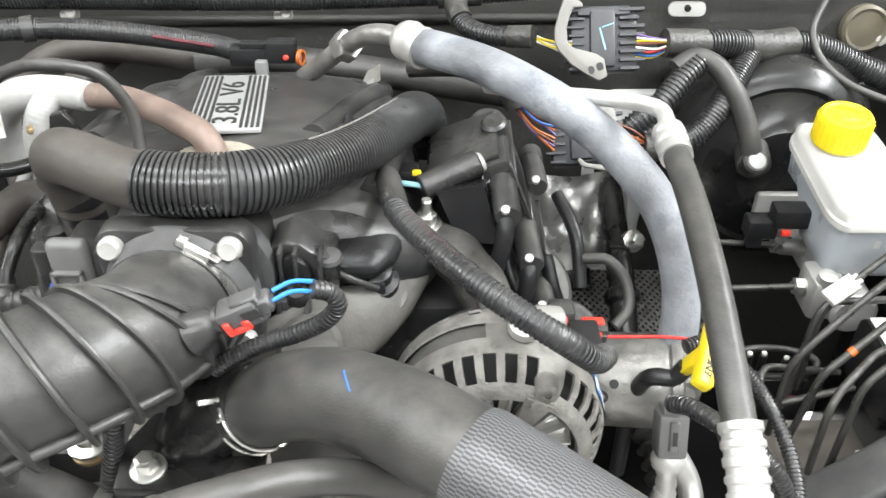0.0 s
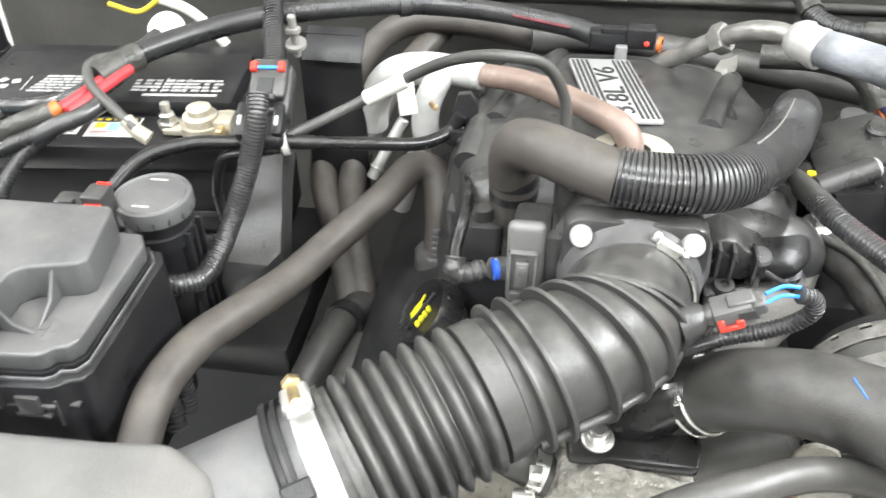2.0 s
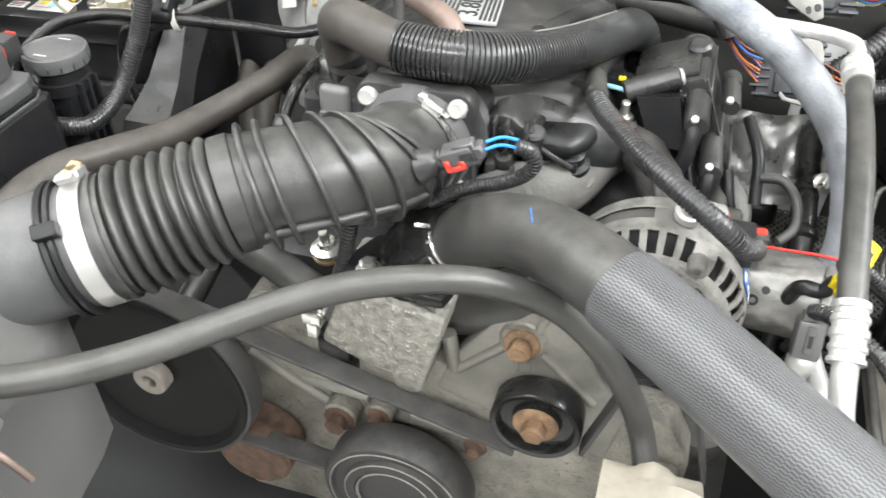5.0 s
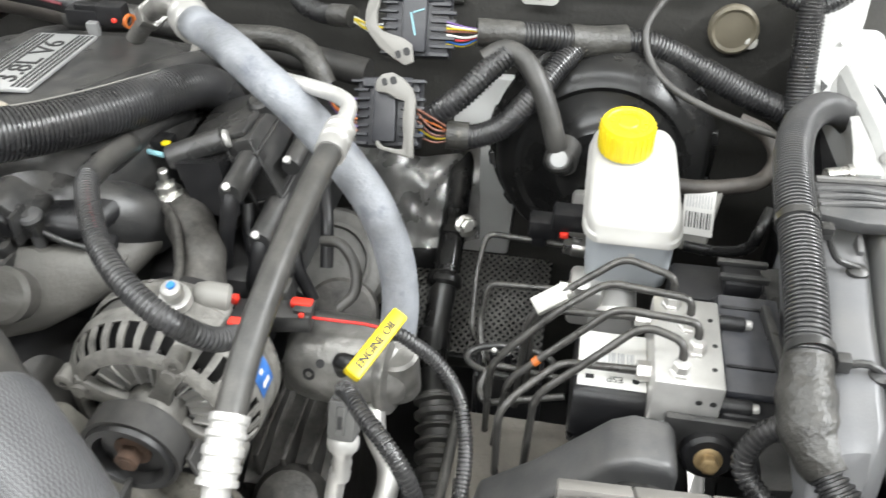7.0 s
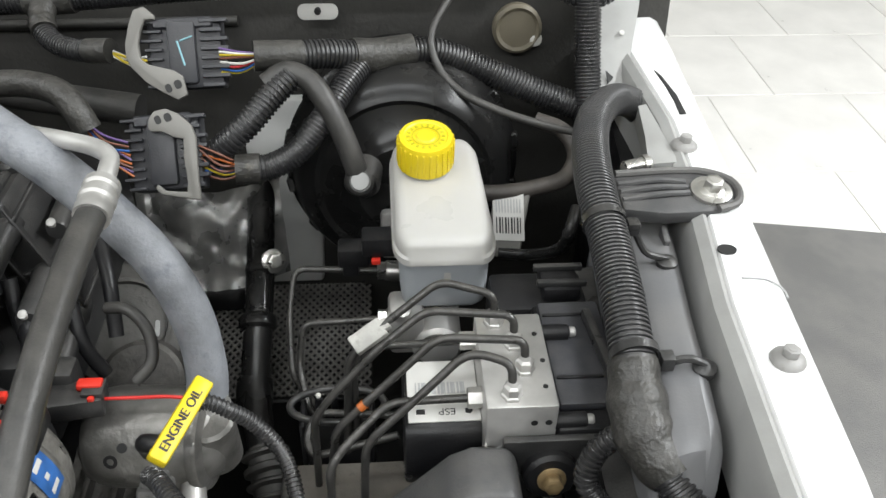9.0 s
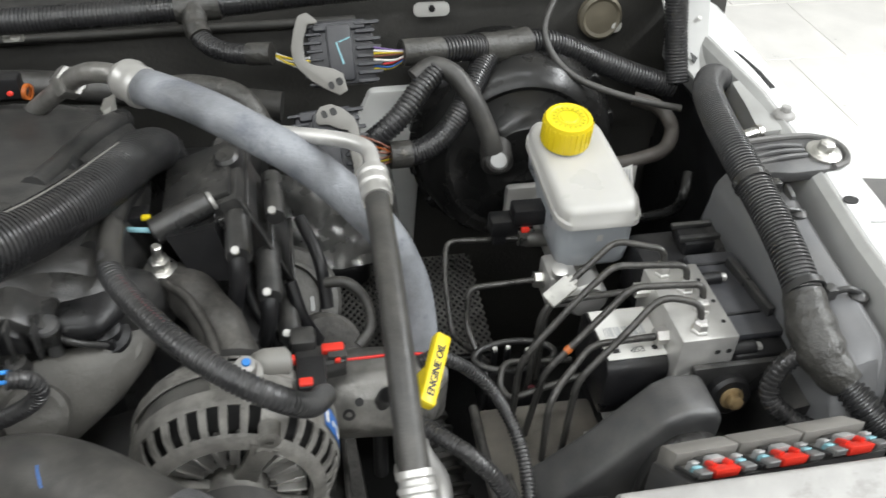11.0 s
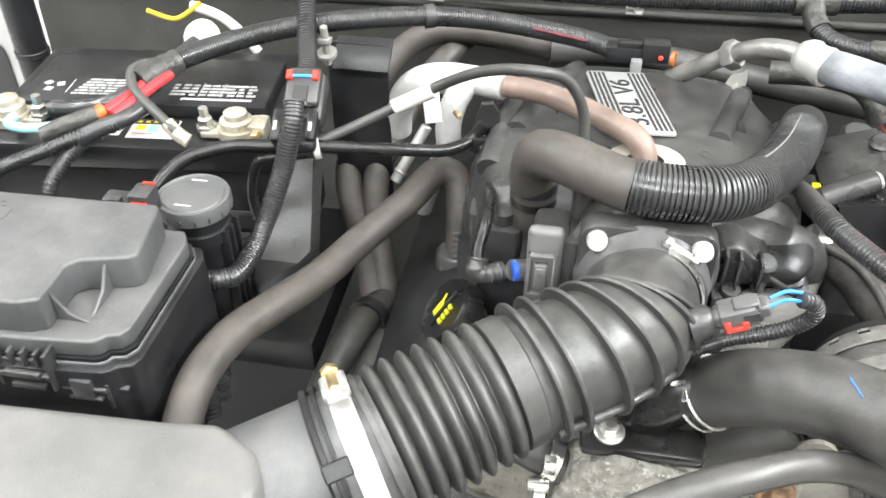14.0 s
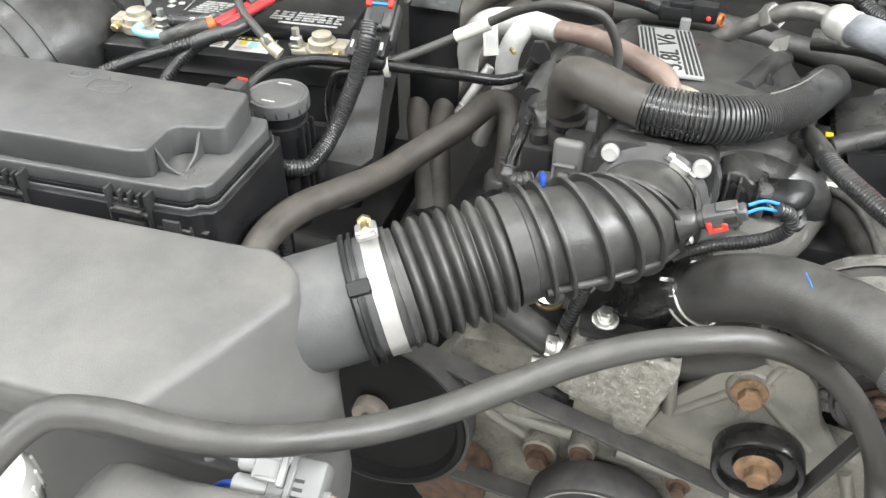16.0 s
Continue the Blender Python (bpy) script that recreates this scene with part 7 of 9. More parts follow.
# overflow hose across the front
solo("overflow_hose", tube([(-0.585, -0.04, 0.94), (-0.562, 0.0, 1.005), (-0.547, 0.035, 1.038), (-0.525, 0.068, 1.054), (-0.490, 0.083, 1.050), (-0.446, 0.090, 1.042), (-0.405, 0.107, 1.029), (-0.368, 0.135, 1.014), (-0.335, 0.165, 1.002), (-0.300, 0.196, 0.998), (-0.255, 0.236, 1.001), (-0.210, 0.268, 1.010), (-0.165, 0.292, 1.018), (-0.122, 0.313, 1.017), (-0.085, 0.334, 1.007), (-0.050, 0.350, 0.990), (-0.018, 0.360, 0.967), (0.012, 0.363, 0.935), (0.040, 0.362, 0.890), (0.058, 0.362, 0.842), (0.068, 0.355, 0.79), (0.07, 0.34, 0.70)], 0.0112, 20, 0.006), rubber_grey, "long grey rubber overflow hose across the front", "hose")

# alternator
alt = thing("alternator", (0.047, 0.50, 0.81), "weathered cast alternator with vents and a belt pulley", "alternator")
AX, AZ = 0.043, 0.898
am = basis((AX, 0.4475, AZ), (0, 1, 0), (-1, 0, 0))
R = 0.084
STRUTS = (116, 210, 300, 22)


def near_strut(a, half):
    return min(abs((a - t + 180) % 360 - 180) for t in STRUTS) < half


SEG = 160
front = ((0.0590, 0.010), (0.0592, 0.0), (0.0605, -0.0018), (0.0650, -0.0010), (0.0685, 0.0010), (0.0720, 0.0045), (0.0775, 0.0105), (0.0805, 0.0175), (0.0822, 0.0240), (0.0835, 0.0270), (0.0840, 0.0390))
part("front_housing", shell(front, am, SEG, lambda i, k: i in (5, 6, 7) and k % 5 in (1, 2, 3) and not near_strut(360 * k / SEG, 8), 0.0022), alt_mat, alt, "slotted front housing")
rear = ((0.0840, 0.0390), (0.0832, 0.0400), (0.0832, 0.0560), (0.0845, 0.0570), (0.0850, 0.0660), (0.0838, 0.0700), (0.0805, 0.0760), (0.0740, 0.0805), (0.0600, 0.0830), (0.0300, 0.0840))
part("rear_housing", shell(rear, am, SEG, lambda i, k: i == 1 and (10 < k < 37 or 100 < k < 124) or i in (4, 5) and k % 8 in (1, 2, 3), 0.0022), alt_mat, alt, "slotted rear housing")
part("stator", lathe(((0.0760, 0.036), (0.0805, 0.038), (0.0805, 0.058), (0.0760, 0.060)), am, 64), grey_cover, alt, "dark laminated stator")
# A black disc stands in for the shade inside the hollow housing.
part("inner_well", lathe(((0.01, 0.026), (0.058, 0.026), (0.068, 0.030), (0.0765, 0.036)), am, 40), ink_and_shade, alt, "black disc for the shade inside the housing")
part("rear_cap", lathe(((0.066, 0.082), (0.064, 0.100), (0.052, 0.108), (0.01, 0.110)), am, 40), dark_steel, alt, "black rear cover")
for a in STRUTS:
    q = am @ Matrix.Rotation(radians(a), 4, "Z")
    part("strut", joined(prism(((0.020, -0.010), (0.040, -0.0075), (0.050, -0.0090), (0.068, -0.0125), (0.068, 0.0125), (0.050, 0.0090), (0.040, 0.0075), (0.020, 0.010)), 0.010, q @ Matrix.Translation((0, 0, -0.0025)), 0.0022), lathe(((0.0062, -0.006), (0.0062, -0.0015), (0.0035, -0.0015)), q @ Matrix.Translation((0.061, 0, 0)), 16)), alt_mat, alt, "cast spoke")
    part("spoke_lug", joined(box((0.0625, -0.011, -0.003), (0.066, 0.011, 0.0), 0.001, 1, q), lathe(((0.0085, 0.012), (0.0085, -0.003), (0.006, -0.0045), (0.003, -0.0045), (0.003, -0.002)), q @ Matrix.Translation((0.0745, 0, 0)), 18)), alt_mat, alt, "bolt lug on the rim")
part("hub", lathe(((0.025, 0.012), (0.025, -0.004), (0.023, -0.010), (0.016, -0.012)), am, 36), alt_mat, alt)
for k in range(20):
    q = am @ Matrix.Rotation(2 * math.pi * (k + 0.3) / 20, 4, "Z")
    part("fan_blade", joined(box((0.026, -0.0042, 0.010), (0.052, 0.0042, 0.013), 0.001, 1, q), box((0.032, 0.0016, 0.003), (0.0555, 0.0038, 0.022), 0.0005, 1, q)), alu, alt, "bright fan blade")
pul = part("pulley", lathe(((0.012, -0.012), (0.034, -0.014), (0.036, -0.018)) + tuple((0.036 - (0.0012 if k % 2 else 0.0), -0.019 - 0.0016 * k) for k in range(14)) + ((0.0365, -0.042), (0.035, -0.046), (0.029, -0.046), (0.026, -0.036), (0.012, -0.035)), am, 48), dark_steel, alt, "black ribbed belt pulley")
part("pulley_bolt", hexhead((AX, 0.4475 - 0.035, AZ), (0, -1, 0), 0.0105, h=0.012), rust_dark, pul, "rusty nut")
b = bmnew()
arc = [radians(180 - a) for a in range(4, 29, 3)]
va = [[b.verts.new(am @ Vector(((R + rr) * math.cos(a), (R + rr) * math.sin(a), zz))) for zz, rr in ((0.028, 0.0008), (0.052, 0.0008))] for a in arc]
for k in range(len(arc) - 1):
    b.faces.new((va[k][0], va[k + 1][0], va[k + 1][1], va[k][1]))
rl = part("rating_label", b, blue_paint, alt, "blue and white rating label")
for k in range(3):
    a = radians(171 - 8 * k)
    part("label_band", box((R + 0.0003, -0.0022, 0.034 + 0.003 * (k % 2)), (R + 0.0013, 0.0022, 0.046 - 0.004 * (k % 2)), 0.0003, 1, am @ Matrix.Rotation(a, 4, "Z")), paper, rl)
arm = thing("alternator_bracket", (0.0, 0.60, 0.93), "black cast alternator bracket arm with a stud", "bracket")
part("arm", tube([(-0.026, 0.654, 0.952), (-0.010, 0.644, 0.957), (0.012, 0.622, 0.956), (0.034, 0.588, 0.946), (0.046, 0.552, 0.936), (0.050, 0.515, 0.930)], lambda s, w: 0.0185 + 0.004 * math.sin(min(1.5, s * 22)) + 0.001 * math.sin(s * 160), 20, 0.004), cast_iron, arm)
part("arm_edge", tube([(-0.018, 0.632, 0.972), (0.010, 0.600, 0.975), (0.030, 0.560, 0.964), (0.036, 0.525, 0.954)], 0.0045, 10), cast_iron, arm)
part("stud", joined(hexhead((-0.015, 0.642, 0.976), (0.02, -0.1, 1), 0.0098), rod((-0.015, 0.642, 0.985), (-0.0145, 0.640, 1.004), 0.0048)), steel, arm, "pale stud with a nut")
ab = thing("alternator_terminal", (0.065, 0.49, 0.97), "white capped terminal post with a blue dab", "terminal")
part("post", lathe(((0.0125, -0.012), (0.0125, -0.004), (0.008, -0.003), (0.008, 0.003), (0.0088, 0.005), (0.0075, 0.009), (0.004, 0.0105)), basis((0.062, 0.490, 0.996), (0.05, -0.3, 1)), 22), white_cap, ab)
part("blue_dab", lathe(((0.0036, 0.0), (0.003, 0.0012)), basis((0.0635, 0.487, 1.0075), (0.05, -0.3, 1)), 14), blue_mat, ab, "blue dab")
part("bracket_tab", joined(lathe(((0.0090, -0.016), (0.0125, -0.013), (0.0130, 0.004), (0.0105, 0.012), (0.0070, 0.015), (0.0010, 0.0155)), basis((0.078, 0.516, 0.972), (-0.92, -0.25, 0.25)), 24), rod((0.070, 0.506, 0.935), (0.074, 0.510, 0.965), 0.0042)), lever_mat, ab, "grey plug")

# loom from the coil to the alternator
la = thing("alternator_loom", (0.03, 0.55, 0.97), "black corrugated loom arching down to the alternator", "wiring loom")
LA = [(-0.062, 0.680, 1.004), (-0.049, 0.650, 1.020), (-0.042, 0.605, 1.034), (-0.035, 0.563, 1.043), (-0.010, 0.519, 1.044), (0.024, 0.475, 1.042), (0.059, 0.448, 1.032), (0.088, 0.440, 1.016), (0.108, 0.452, 0.992), (0.120, 0.476, 0.974)]
part("loom", loom(LA, 0.0098, 0.0038, 0.0009, 18), loom_mat, la)
part("tape", tube([Vector(p) for p in LA[:4]], 0.0104, 18, 0.006), rubber, la, "smooth taped end")
part("red_strip", tube([(-0.026, 0.548, 1.0528), (-0.004, 0.513, 1.0528), (0.012, 0.492, 1.0520)], 0.0006, 6), red_dim, la, "thin red line in the split")
ar = thing("alternator_plug", (0.115, 0.50, 0.94), "dark plug with red locks at the alternator", "connector")
part("plug", box((0.098, 0.490, 0.940), (0.122, 0.525, 0.968), 0.003), plastic_dark, ar)
part("red_lock", joined(box((0.100, 0.492, 0.955), (0.111, 0.500, 0.970), 0.0012), box((0.092, 0.520, 0.962), (0.098, 0.526, 0.970), 0.001)), red, ar, "red lock")

# ---------------------------------------------------------------- ignition coil pack
coil = thing("ignition_coil", (0.03, 0.70, 0.92), "black ignition coil pack with plug lead towers", "ignition coil")
CN = Vector((0, -0.55, 0.83))
cmx = basis((0.045, 0.730, 0.955), (-0.35, 0, 0.94), (0.94, 0, 0.35))
part("case", box((-0.046, -0.050, -0.066), (0.034, 0.050, 0.058), 0.006, 2, cmx), plastic, coil)
part("front_plate", loft([[(-0.006, 0.648, 1.006), (0.036, 0.652, 1.010), (0.050, 0.638, 0.958), (0.014, 0.636, 0.962)], [(-0.006, 0.672, 1.000), (0.036, 0.676, 1.004), (0.050, 0.664, 0.950), (0.014, 0.662, 0.954)]]), plastic_dark, coil, "slanted front plate")
part("case_cap", box((-0.040, -0.044, 0.056), (0.028, 0.044, 0.064), 0.003, 2, cmx), plastic, coil)
for z0 in (-0.060, -0.012, 0.040):
    part("case_rib", box((-0.049, -0.054, z0), (0.038, 0.052, z0 + 0.004), 0.001, 1, cmx), plastic, coil)
for x0 in (-0.030, 0.006, 0.034):
    part("case_rib", box((x0, -0.055, -0.062), (x0 + 0.003, -0.048, 0.056), 0.001, 1, cmx), plastic, coil)
part("mount_post", rod((-0.020, 0.664, 1.000), (0.032, 0.683, 1.016), 0.0125, 20, 0.002), plastic, coil, "round mounting post")
part("post_cap", rod((0.030, 0.682, 1.0155), (0.0355, 0.684, 1.0172), 0.0090, 16), white_cap, coil, "bright post cap")


def tower(tip, back, r, lead):
    """A plug boot that points forward, a bright dot at its end and its lead bending down."""
    x, y, z = tip
    t = part("plug_boot", lathe(((r * 1.08, 0), (r * 1.08, 0.018), (r, 0.020), (r, back - y - 0.004), (r * 0.86, back - y)), basis((x, back, z - 0.009), (0.04, -1, 0.0)), 22), plastic, coil, "rubber plug boot")
    part("bright_dot", lathe(((0.0040, -0.003), (0.0038, 0.0010), (0.001, 0.0016)), basis(tip, CN), 12), white_cap, t, "bright dot")
    if lead:
        part("boot_lead", tube([(x, y + 0.016, z - 0.010), (x + 0.001, y + 0.003, z - 0.016), (x - 0.001, y - 0.005, z - 0.032), (x - 0.006, y - 0.008, z - lead), (x - 0.010, y - 0.006, z - lead - 0.03)], lambda s, w: 0.0090 - 0.003 * min(1, s / w), 16, 0.004), plastic_dark, t, "lead bending down")


tower((0.0535, 0.6245, 1.004), 0.690, 0.0122, 0.056)
tower((0.0760, 0.6190, 0.957), 0.690, 0.0118, 0.050)
tower((0.0895, 0.6080, 0.913), 0.690, 0.0112, 0)
tower((0.0855, 0.6945, 0.992), 0.760, 0.0100, 0)
part("rear_post", rod((0.050, 0.745, 1.000), (0.046, 0.738, 1.030), 0.0125, 20, 0.003), plastic, coil, "round rear post")
part("lower_plug", box((0.092, 0.580, 0.895), (0.116, 0.604, 0.926), 0.005), plastic, coil)
part("round_lug", lathe(((0.020, -0.03), (0.020, 0.010), (0.016, 0.016), (0.004, 0.018)), basis((0.045, 0.805, 0.985), (0.05, -0.2, 1)), 24), plastic, coil, "rounded lug")
cs = thing("coil_wire_plug", (-0.03, 0.68, 1.0), "small plug with yellow and blue wires by the coil", "connector")
part("plug", box((-0.046, 0.672, 0.996), (-0.022, 0.692, 1.012), 0.002), plastic_dark, cs)
part("yellow_tip", box((-0.028, 0.670, 1.009), (-0.020, 0.676, 1.013), 0.001), yellow, cs, "yellow tip")
part("blue_wire", tube([(-0.045, 0.668, 1.004), (-0.030, 0.662, 1.006), (-0.014, 0.664, 1.002)], 0.0026, 8), cyan_mat, cs, "pale blue wire")
for k, pts in enumerate(([(0.053, 0.66, 0.96), (0.06, 0.64, 0.93), (0.075, 0.62, 0.90), (0.085, 0.62, 0.86)], [(0.096, 0.66, 0.93), (0.105, 0.64, 0.90), (0.118, 0.635, 0.87)], [(0.11, 0.72, 0.96), (0.125, 0.68, 0.94), (0.13, 0.65, 0.90)])):
    solo("spark_plug_lead", tube(pts, 0.0065, 12), plastic_dark, "black spark plug lead below the coil", "cable", "spark plug leads")

# ---------------------------------------------------------------- air conditioning lines
acs = thing("suction_hose", (0.1, 0.68, 0.87), "thick frosted grey air-conditioning hose in a long arch", "hose")
ACS = [(-0.026, 0.772, 1.090), (0.004, 0.742, 1.095), (0.034, 0.715, 1.096), (0.080, 0.677, 1.088), (0.122, 0.655, 1.068), (0.160, 0.637, 1.037), (0.189, 0.627, 0.999), (0.208, 0.617, 0.950), (0.214, 0.605, 0.905), (0.212, 0.594, 0.872)]
part("hose", tube(ACS, lambda s, w: 0.0172 + 0.0006 * noise.noise((s * 25, 1, 0)), 26, 0.006), frost_mat, acs)
cmn = basis((-0.024, 0.770, 1.090), (-0.62, 0.76, 0.02))
part("crimp", lathe(((0.0188, -0.010), (0.0200, -0.004), (0.0188, 0.002), (0.0186, 0.010), (0.0202, 0.014), (0.0188, 0.020), (0.0150, 0.026)), cmn, 28), alu, acs, "dull crimped collar")
part("pipe", tube([(-0.036, 0.784, 1.090), (-0.052, 0.793, 1.092), (-0.070, 0.803, 1.089), (-0.090, 0.820, 1.076), (-0.112, 0.840, 1.054), (-0.140, 0.862, 1.026), (-0.165, 0.885, 1.0)], 0.0100, 18), alu_dull, acs, "bent aluminium pipe")
part("pipe_nut", lathe(((0.015, -0.008), (0.0165, -0.006), (0.0165, 0.006), (0.015, 0.008)), basis((-0.100, 0.829, 1.066), (-0.65, 0.5, -0.6)), 6), alu_dull, acs)
part("fitting", lathe(((0.0185, -0.014), (0.0205, -0.010), (0.0205, 0.006), (0.0185, 0.010), (0.0185, 0.016)), basis((0.2115, 0.590, 0.866), (0, 0.2, 1)), 26), alu, acs, "aluminium end fitting")
part("lower_pipe", tube([(0.200, 0.560, 0.840), (0.203, 0.530, 0.818), (0.220, 0.512, 0.788), (0.220, 0.490, 0.768), (0.205, 0.470, 0.745), (0.19, 0.45, 0.72)], 0.0108, 18), alu, acs, "curved aluminium pipe")

acl = thing("pressure_hose", (0.17, 0.45, 1.0), "slim black air-conditioning hose between crimped fittings", "hose")
part("upper_pipe", tube([(0.040, 0.745, 1.062), (0.085, 0.700, 1.076), (0.125, 0.668, 1.088), (0.158, 0.645, 1.094), (0.172, 0.628, 1.096), (0.174, 0.610, 1.094), (0.173, 0.590, 1.090)], 0.0068, 16, 0.004), alu_bright, acl, "slender aluminium pipe")
jm = basis((0.173, 0.596, 1.0910), (0, -1, -0.08))
part("upper_crimp", lathe(((0.0085, -0.006), (0.0125, -0.004), (0.0128, 0.002), (0.0112, 0.004), (0.0112, 0.008), (0.0128, 0.010), (0.0128, 0.014), (0.0112, 0.016), (0.0112, 0.020), (0.0126, 0.022), (0.0122, 0.030)), jm, 24), alu, acl, "ringed aluminium crimp")
part("hose", tube([(0.173, 0.575, 1.0892), (0.1722, 0.540, 1.0885), (0.1718, 0.502, 1.085), (0.1705, 0.437, 1.073), (0.1695, 0.380, 1.054), (0.170, 0.345, 1.036)], 0.0100, 20, 0.006), rubber, acl)


def crimp_r(s, w):
    return 0.0112 + 0.0014 * (1 if (s / 0.0095) % 1.0 < 0.55 else 0)


part("lower_crimp", tube([(0.170, 0.350, 1.0395), (0.1705, 0.335, 1.030), (0.171, 0.316, 1.016)], crimp_r, 22, 0.0015), alu_bright, acl, "pale ringed crimp")
part("lower_pipe", tube([(0.171, 0.318, 1.018), (0.172, 0.304, 1.003), (0.176, 0.290, 0.984), (0.188, 0.274, 0.965), (0.212, 0.255, 0.950), (0.25, 0.23, 0.935), (0.30, 0.19, 0.92)], 0.0085, 18, 0.005), alu_bright, acl, "bent aluminium pipe")

comp = thing("compressor", (0.17, 0.57, 0.80), "silver air-conditioning compressor body", "compressor")
km = basis((0.118, 0.590, 0.842), (1, -0.12, 0.05)) @ Matrix.Diagonal((0.92, 0.92, 1, 1))
part("barrel", lathe(((0.020, -0.006), (0.034, -0.004), (0.044, 0.006), (0.047, 0.020), (0.047, 0.075), (0.043, 0.092), (0.030, 0.108), (0.02, 0.112)), km, 36), alu_dull, comp)
part("port", rod((0.216, 0.580, 0.82), (0.216, 0.572, 0.878), 0.021, 24, 0.003), alu_dull, comp)
part("screw", lathe(((0.006, 0), (0.006, 0.004), (0.003, 0.004), (0.003, 0.001)), basis((0.140, 0.550, 0.858), (-0.1, -0.9, 0.4)), 12), dark_steel, comp)
part("ear", box((0.10, 0.57, 0.80), (0.15, 0.62, 0.845), 0.008), alu_dull, comp)
part("end_flange", lathe(((0.030, 0.086), (0.0470, 0.088), (0.0485, 0.092), (0.0470, 0.097), (0.040, 0.100)), km, 36), alu_dull, comp)
for dy, dz in ((-0.030, 0.022), (-0.036, 0.004)):
    part("casting_hole", lathe(((0.0042, 0.0), (0.0042, 0.0012)), basis((0.150, 0.590 + dy - 0.008, 0.842 + dz + 0.006), (0, dy, dz)), 12), ink_and_shade, comp)
dome_ob = thing("cylinder_head_cover", (0.08, 0.80, 0.70), "dull grey stamped cover beside the coil", "cover")
dcm = basis((0.080, 0.798, 0.776), (0.10, -0.62, 0.78))
part("disc", lathe(((0.071, -0.05), (0.071, 0.0), (0.066, 0.006), (0.054, 0.008), (0.050, 0.012), (0.046, 0.012), (0.044, 0.006), (0.020, 0.008), (0.002, 0.009)), dcm, 48), grey_cover, dome_ob)
part("slot", prism(rrect(0.005, 0.018, 0.0022), 0.0015, dcm @ Matrix.Translation((0.034, -0.006, 0.0065)), 0.0003, 1), plug_light, dome_ob, "pale slot")
part("lower_step", lathe(((0.040, -0.03), (0.040, 0.006), (0.036, 0.010), (0.01, 0.011)), basis((0.125, 0.690, 0.800), (0.12, -0.75, 0.66)), 32), cast_iron, dome_ob)
solo("thin_vacuum_hose", tube([(0.130, 0.648, 0.935), (0.150, 0.640, 0.940), (0.166, 0.628, 0.925), (0.168, 0.612, 0.905), (0.155, 0.600, 0.895)], 0.0052, 12), rubber, "thin black hose over the grey cover", "hose")
rp = thing("field_coil_plug", (0.125, 0.57, 0.89), "dark plug with a red lock and red wire", "connector")
part("plug", joined(moved(box((-0.022, -0.013, -0.010), (0.022, 0.013, 0.010), 0.003), Matrix.Translation((0.118, 0.572, 0.906)) @ Matrix.Rotation(radians(8), 4, "Z")), box((0.125, 0.565, 0.912), (0.142, 0.582, 0.920), 0.001)), plastic, rp)
part("red_lock", joined(box((0.120, 0.572, 0.915), (0.140, 0.582, 0.922), 0.002), box((0.131, 0.561, 0.915), (0.136, 0.565, 0.919), 0.001)), red, rp, "red lock")
part("red_wire", tube([(0.140, 0.571, 0.908), (0.165, 0.570, 0.909), (0.190, 0.568, 0.911), (0.212, 0.564, 0.912)], 0.0015, 8), red_wire, rp, "red wire")

eb = thing("engine_block", (0.10, 0.58, 0.50), "dirty dark engine block casting low beside the alternator", "engine block")
part("block_side", loft([[(x, y, z), (x + 0.09, y + 0.01, z - 0.015), (x + 0.11, y + 0.03, 0.50), (x, y + 0.02, 0.50)] for x, y, z in ((0.065, 0.52, 0.715), (0.060, 0.58, 0.735), (0.055, 0.66, 0.740))]), cast_iron, eb)
part("block_dome", lathe(((0.040, -0.05), (0.038, 0.0), (0.030, 0.014), (0.012, 0.020)), basis((0.118, 0.505, 0.715), (0.1, -0.5, 0.85)), 28), cast_iron, eb, "rounded casting")
for k in range(3):
    part("casting_rib", box((0.075 + 0.028 * k, 0.53, 0.70), (0.081 + 0.028 * k, 0.66, 0.748), 0.002), cast_iron, eb)

# dipstick
dip = thing("dipstick", (0.20, 0.52, 0.87), "yellow engine oil dipstick handle with black lettering", "dipstick")
hm = basis((0.213, 0.521, 0.937), (0.42, -0.30, 0.85), (0.024, 0.066, 0.008))
part("handle", joined(box((-0.036, -0.0075, -0.006), (0.036, 0.0075, 0.006), 0.0025, 2, hm), prism(((-0.011, -0.004), (0.011, -0.004), (0.0075, -0.032), (-0.0075, -0.032)), 0.008, hm @ Matrix(((1, 0, 0, 0), (0, 0, 1, -0.004), (0, 1, 0, 0), (0, 0, 0, 1))), 0.002)), yellow, dip)
part("lettering", joined(*[lettering("ENGINE OIL", hm @ Matrix.Translation((dx - 0.002, 0.0, 0.0062)), 0.0098, 0.0002 + k * 0.00003) for k, dx in enumerate((-0.00035, 0.0, 0.00035))]), ink_and_shade, dip, "black lettering ENGINE OIL")
part("tube", tube([hm @ Vector((0, 0, -0.028)), hm @ Vector((-0.004, 0, -0.044)), (0.178, 0.534, 0.897), (0.172, 0.548, 0.874), (0.170, 0.560, 0.83), (0.170, 0.565, 0.74)], 0.0075, 14), dark_steel, dip, "black guide tube")

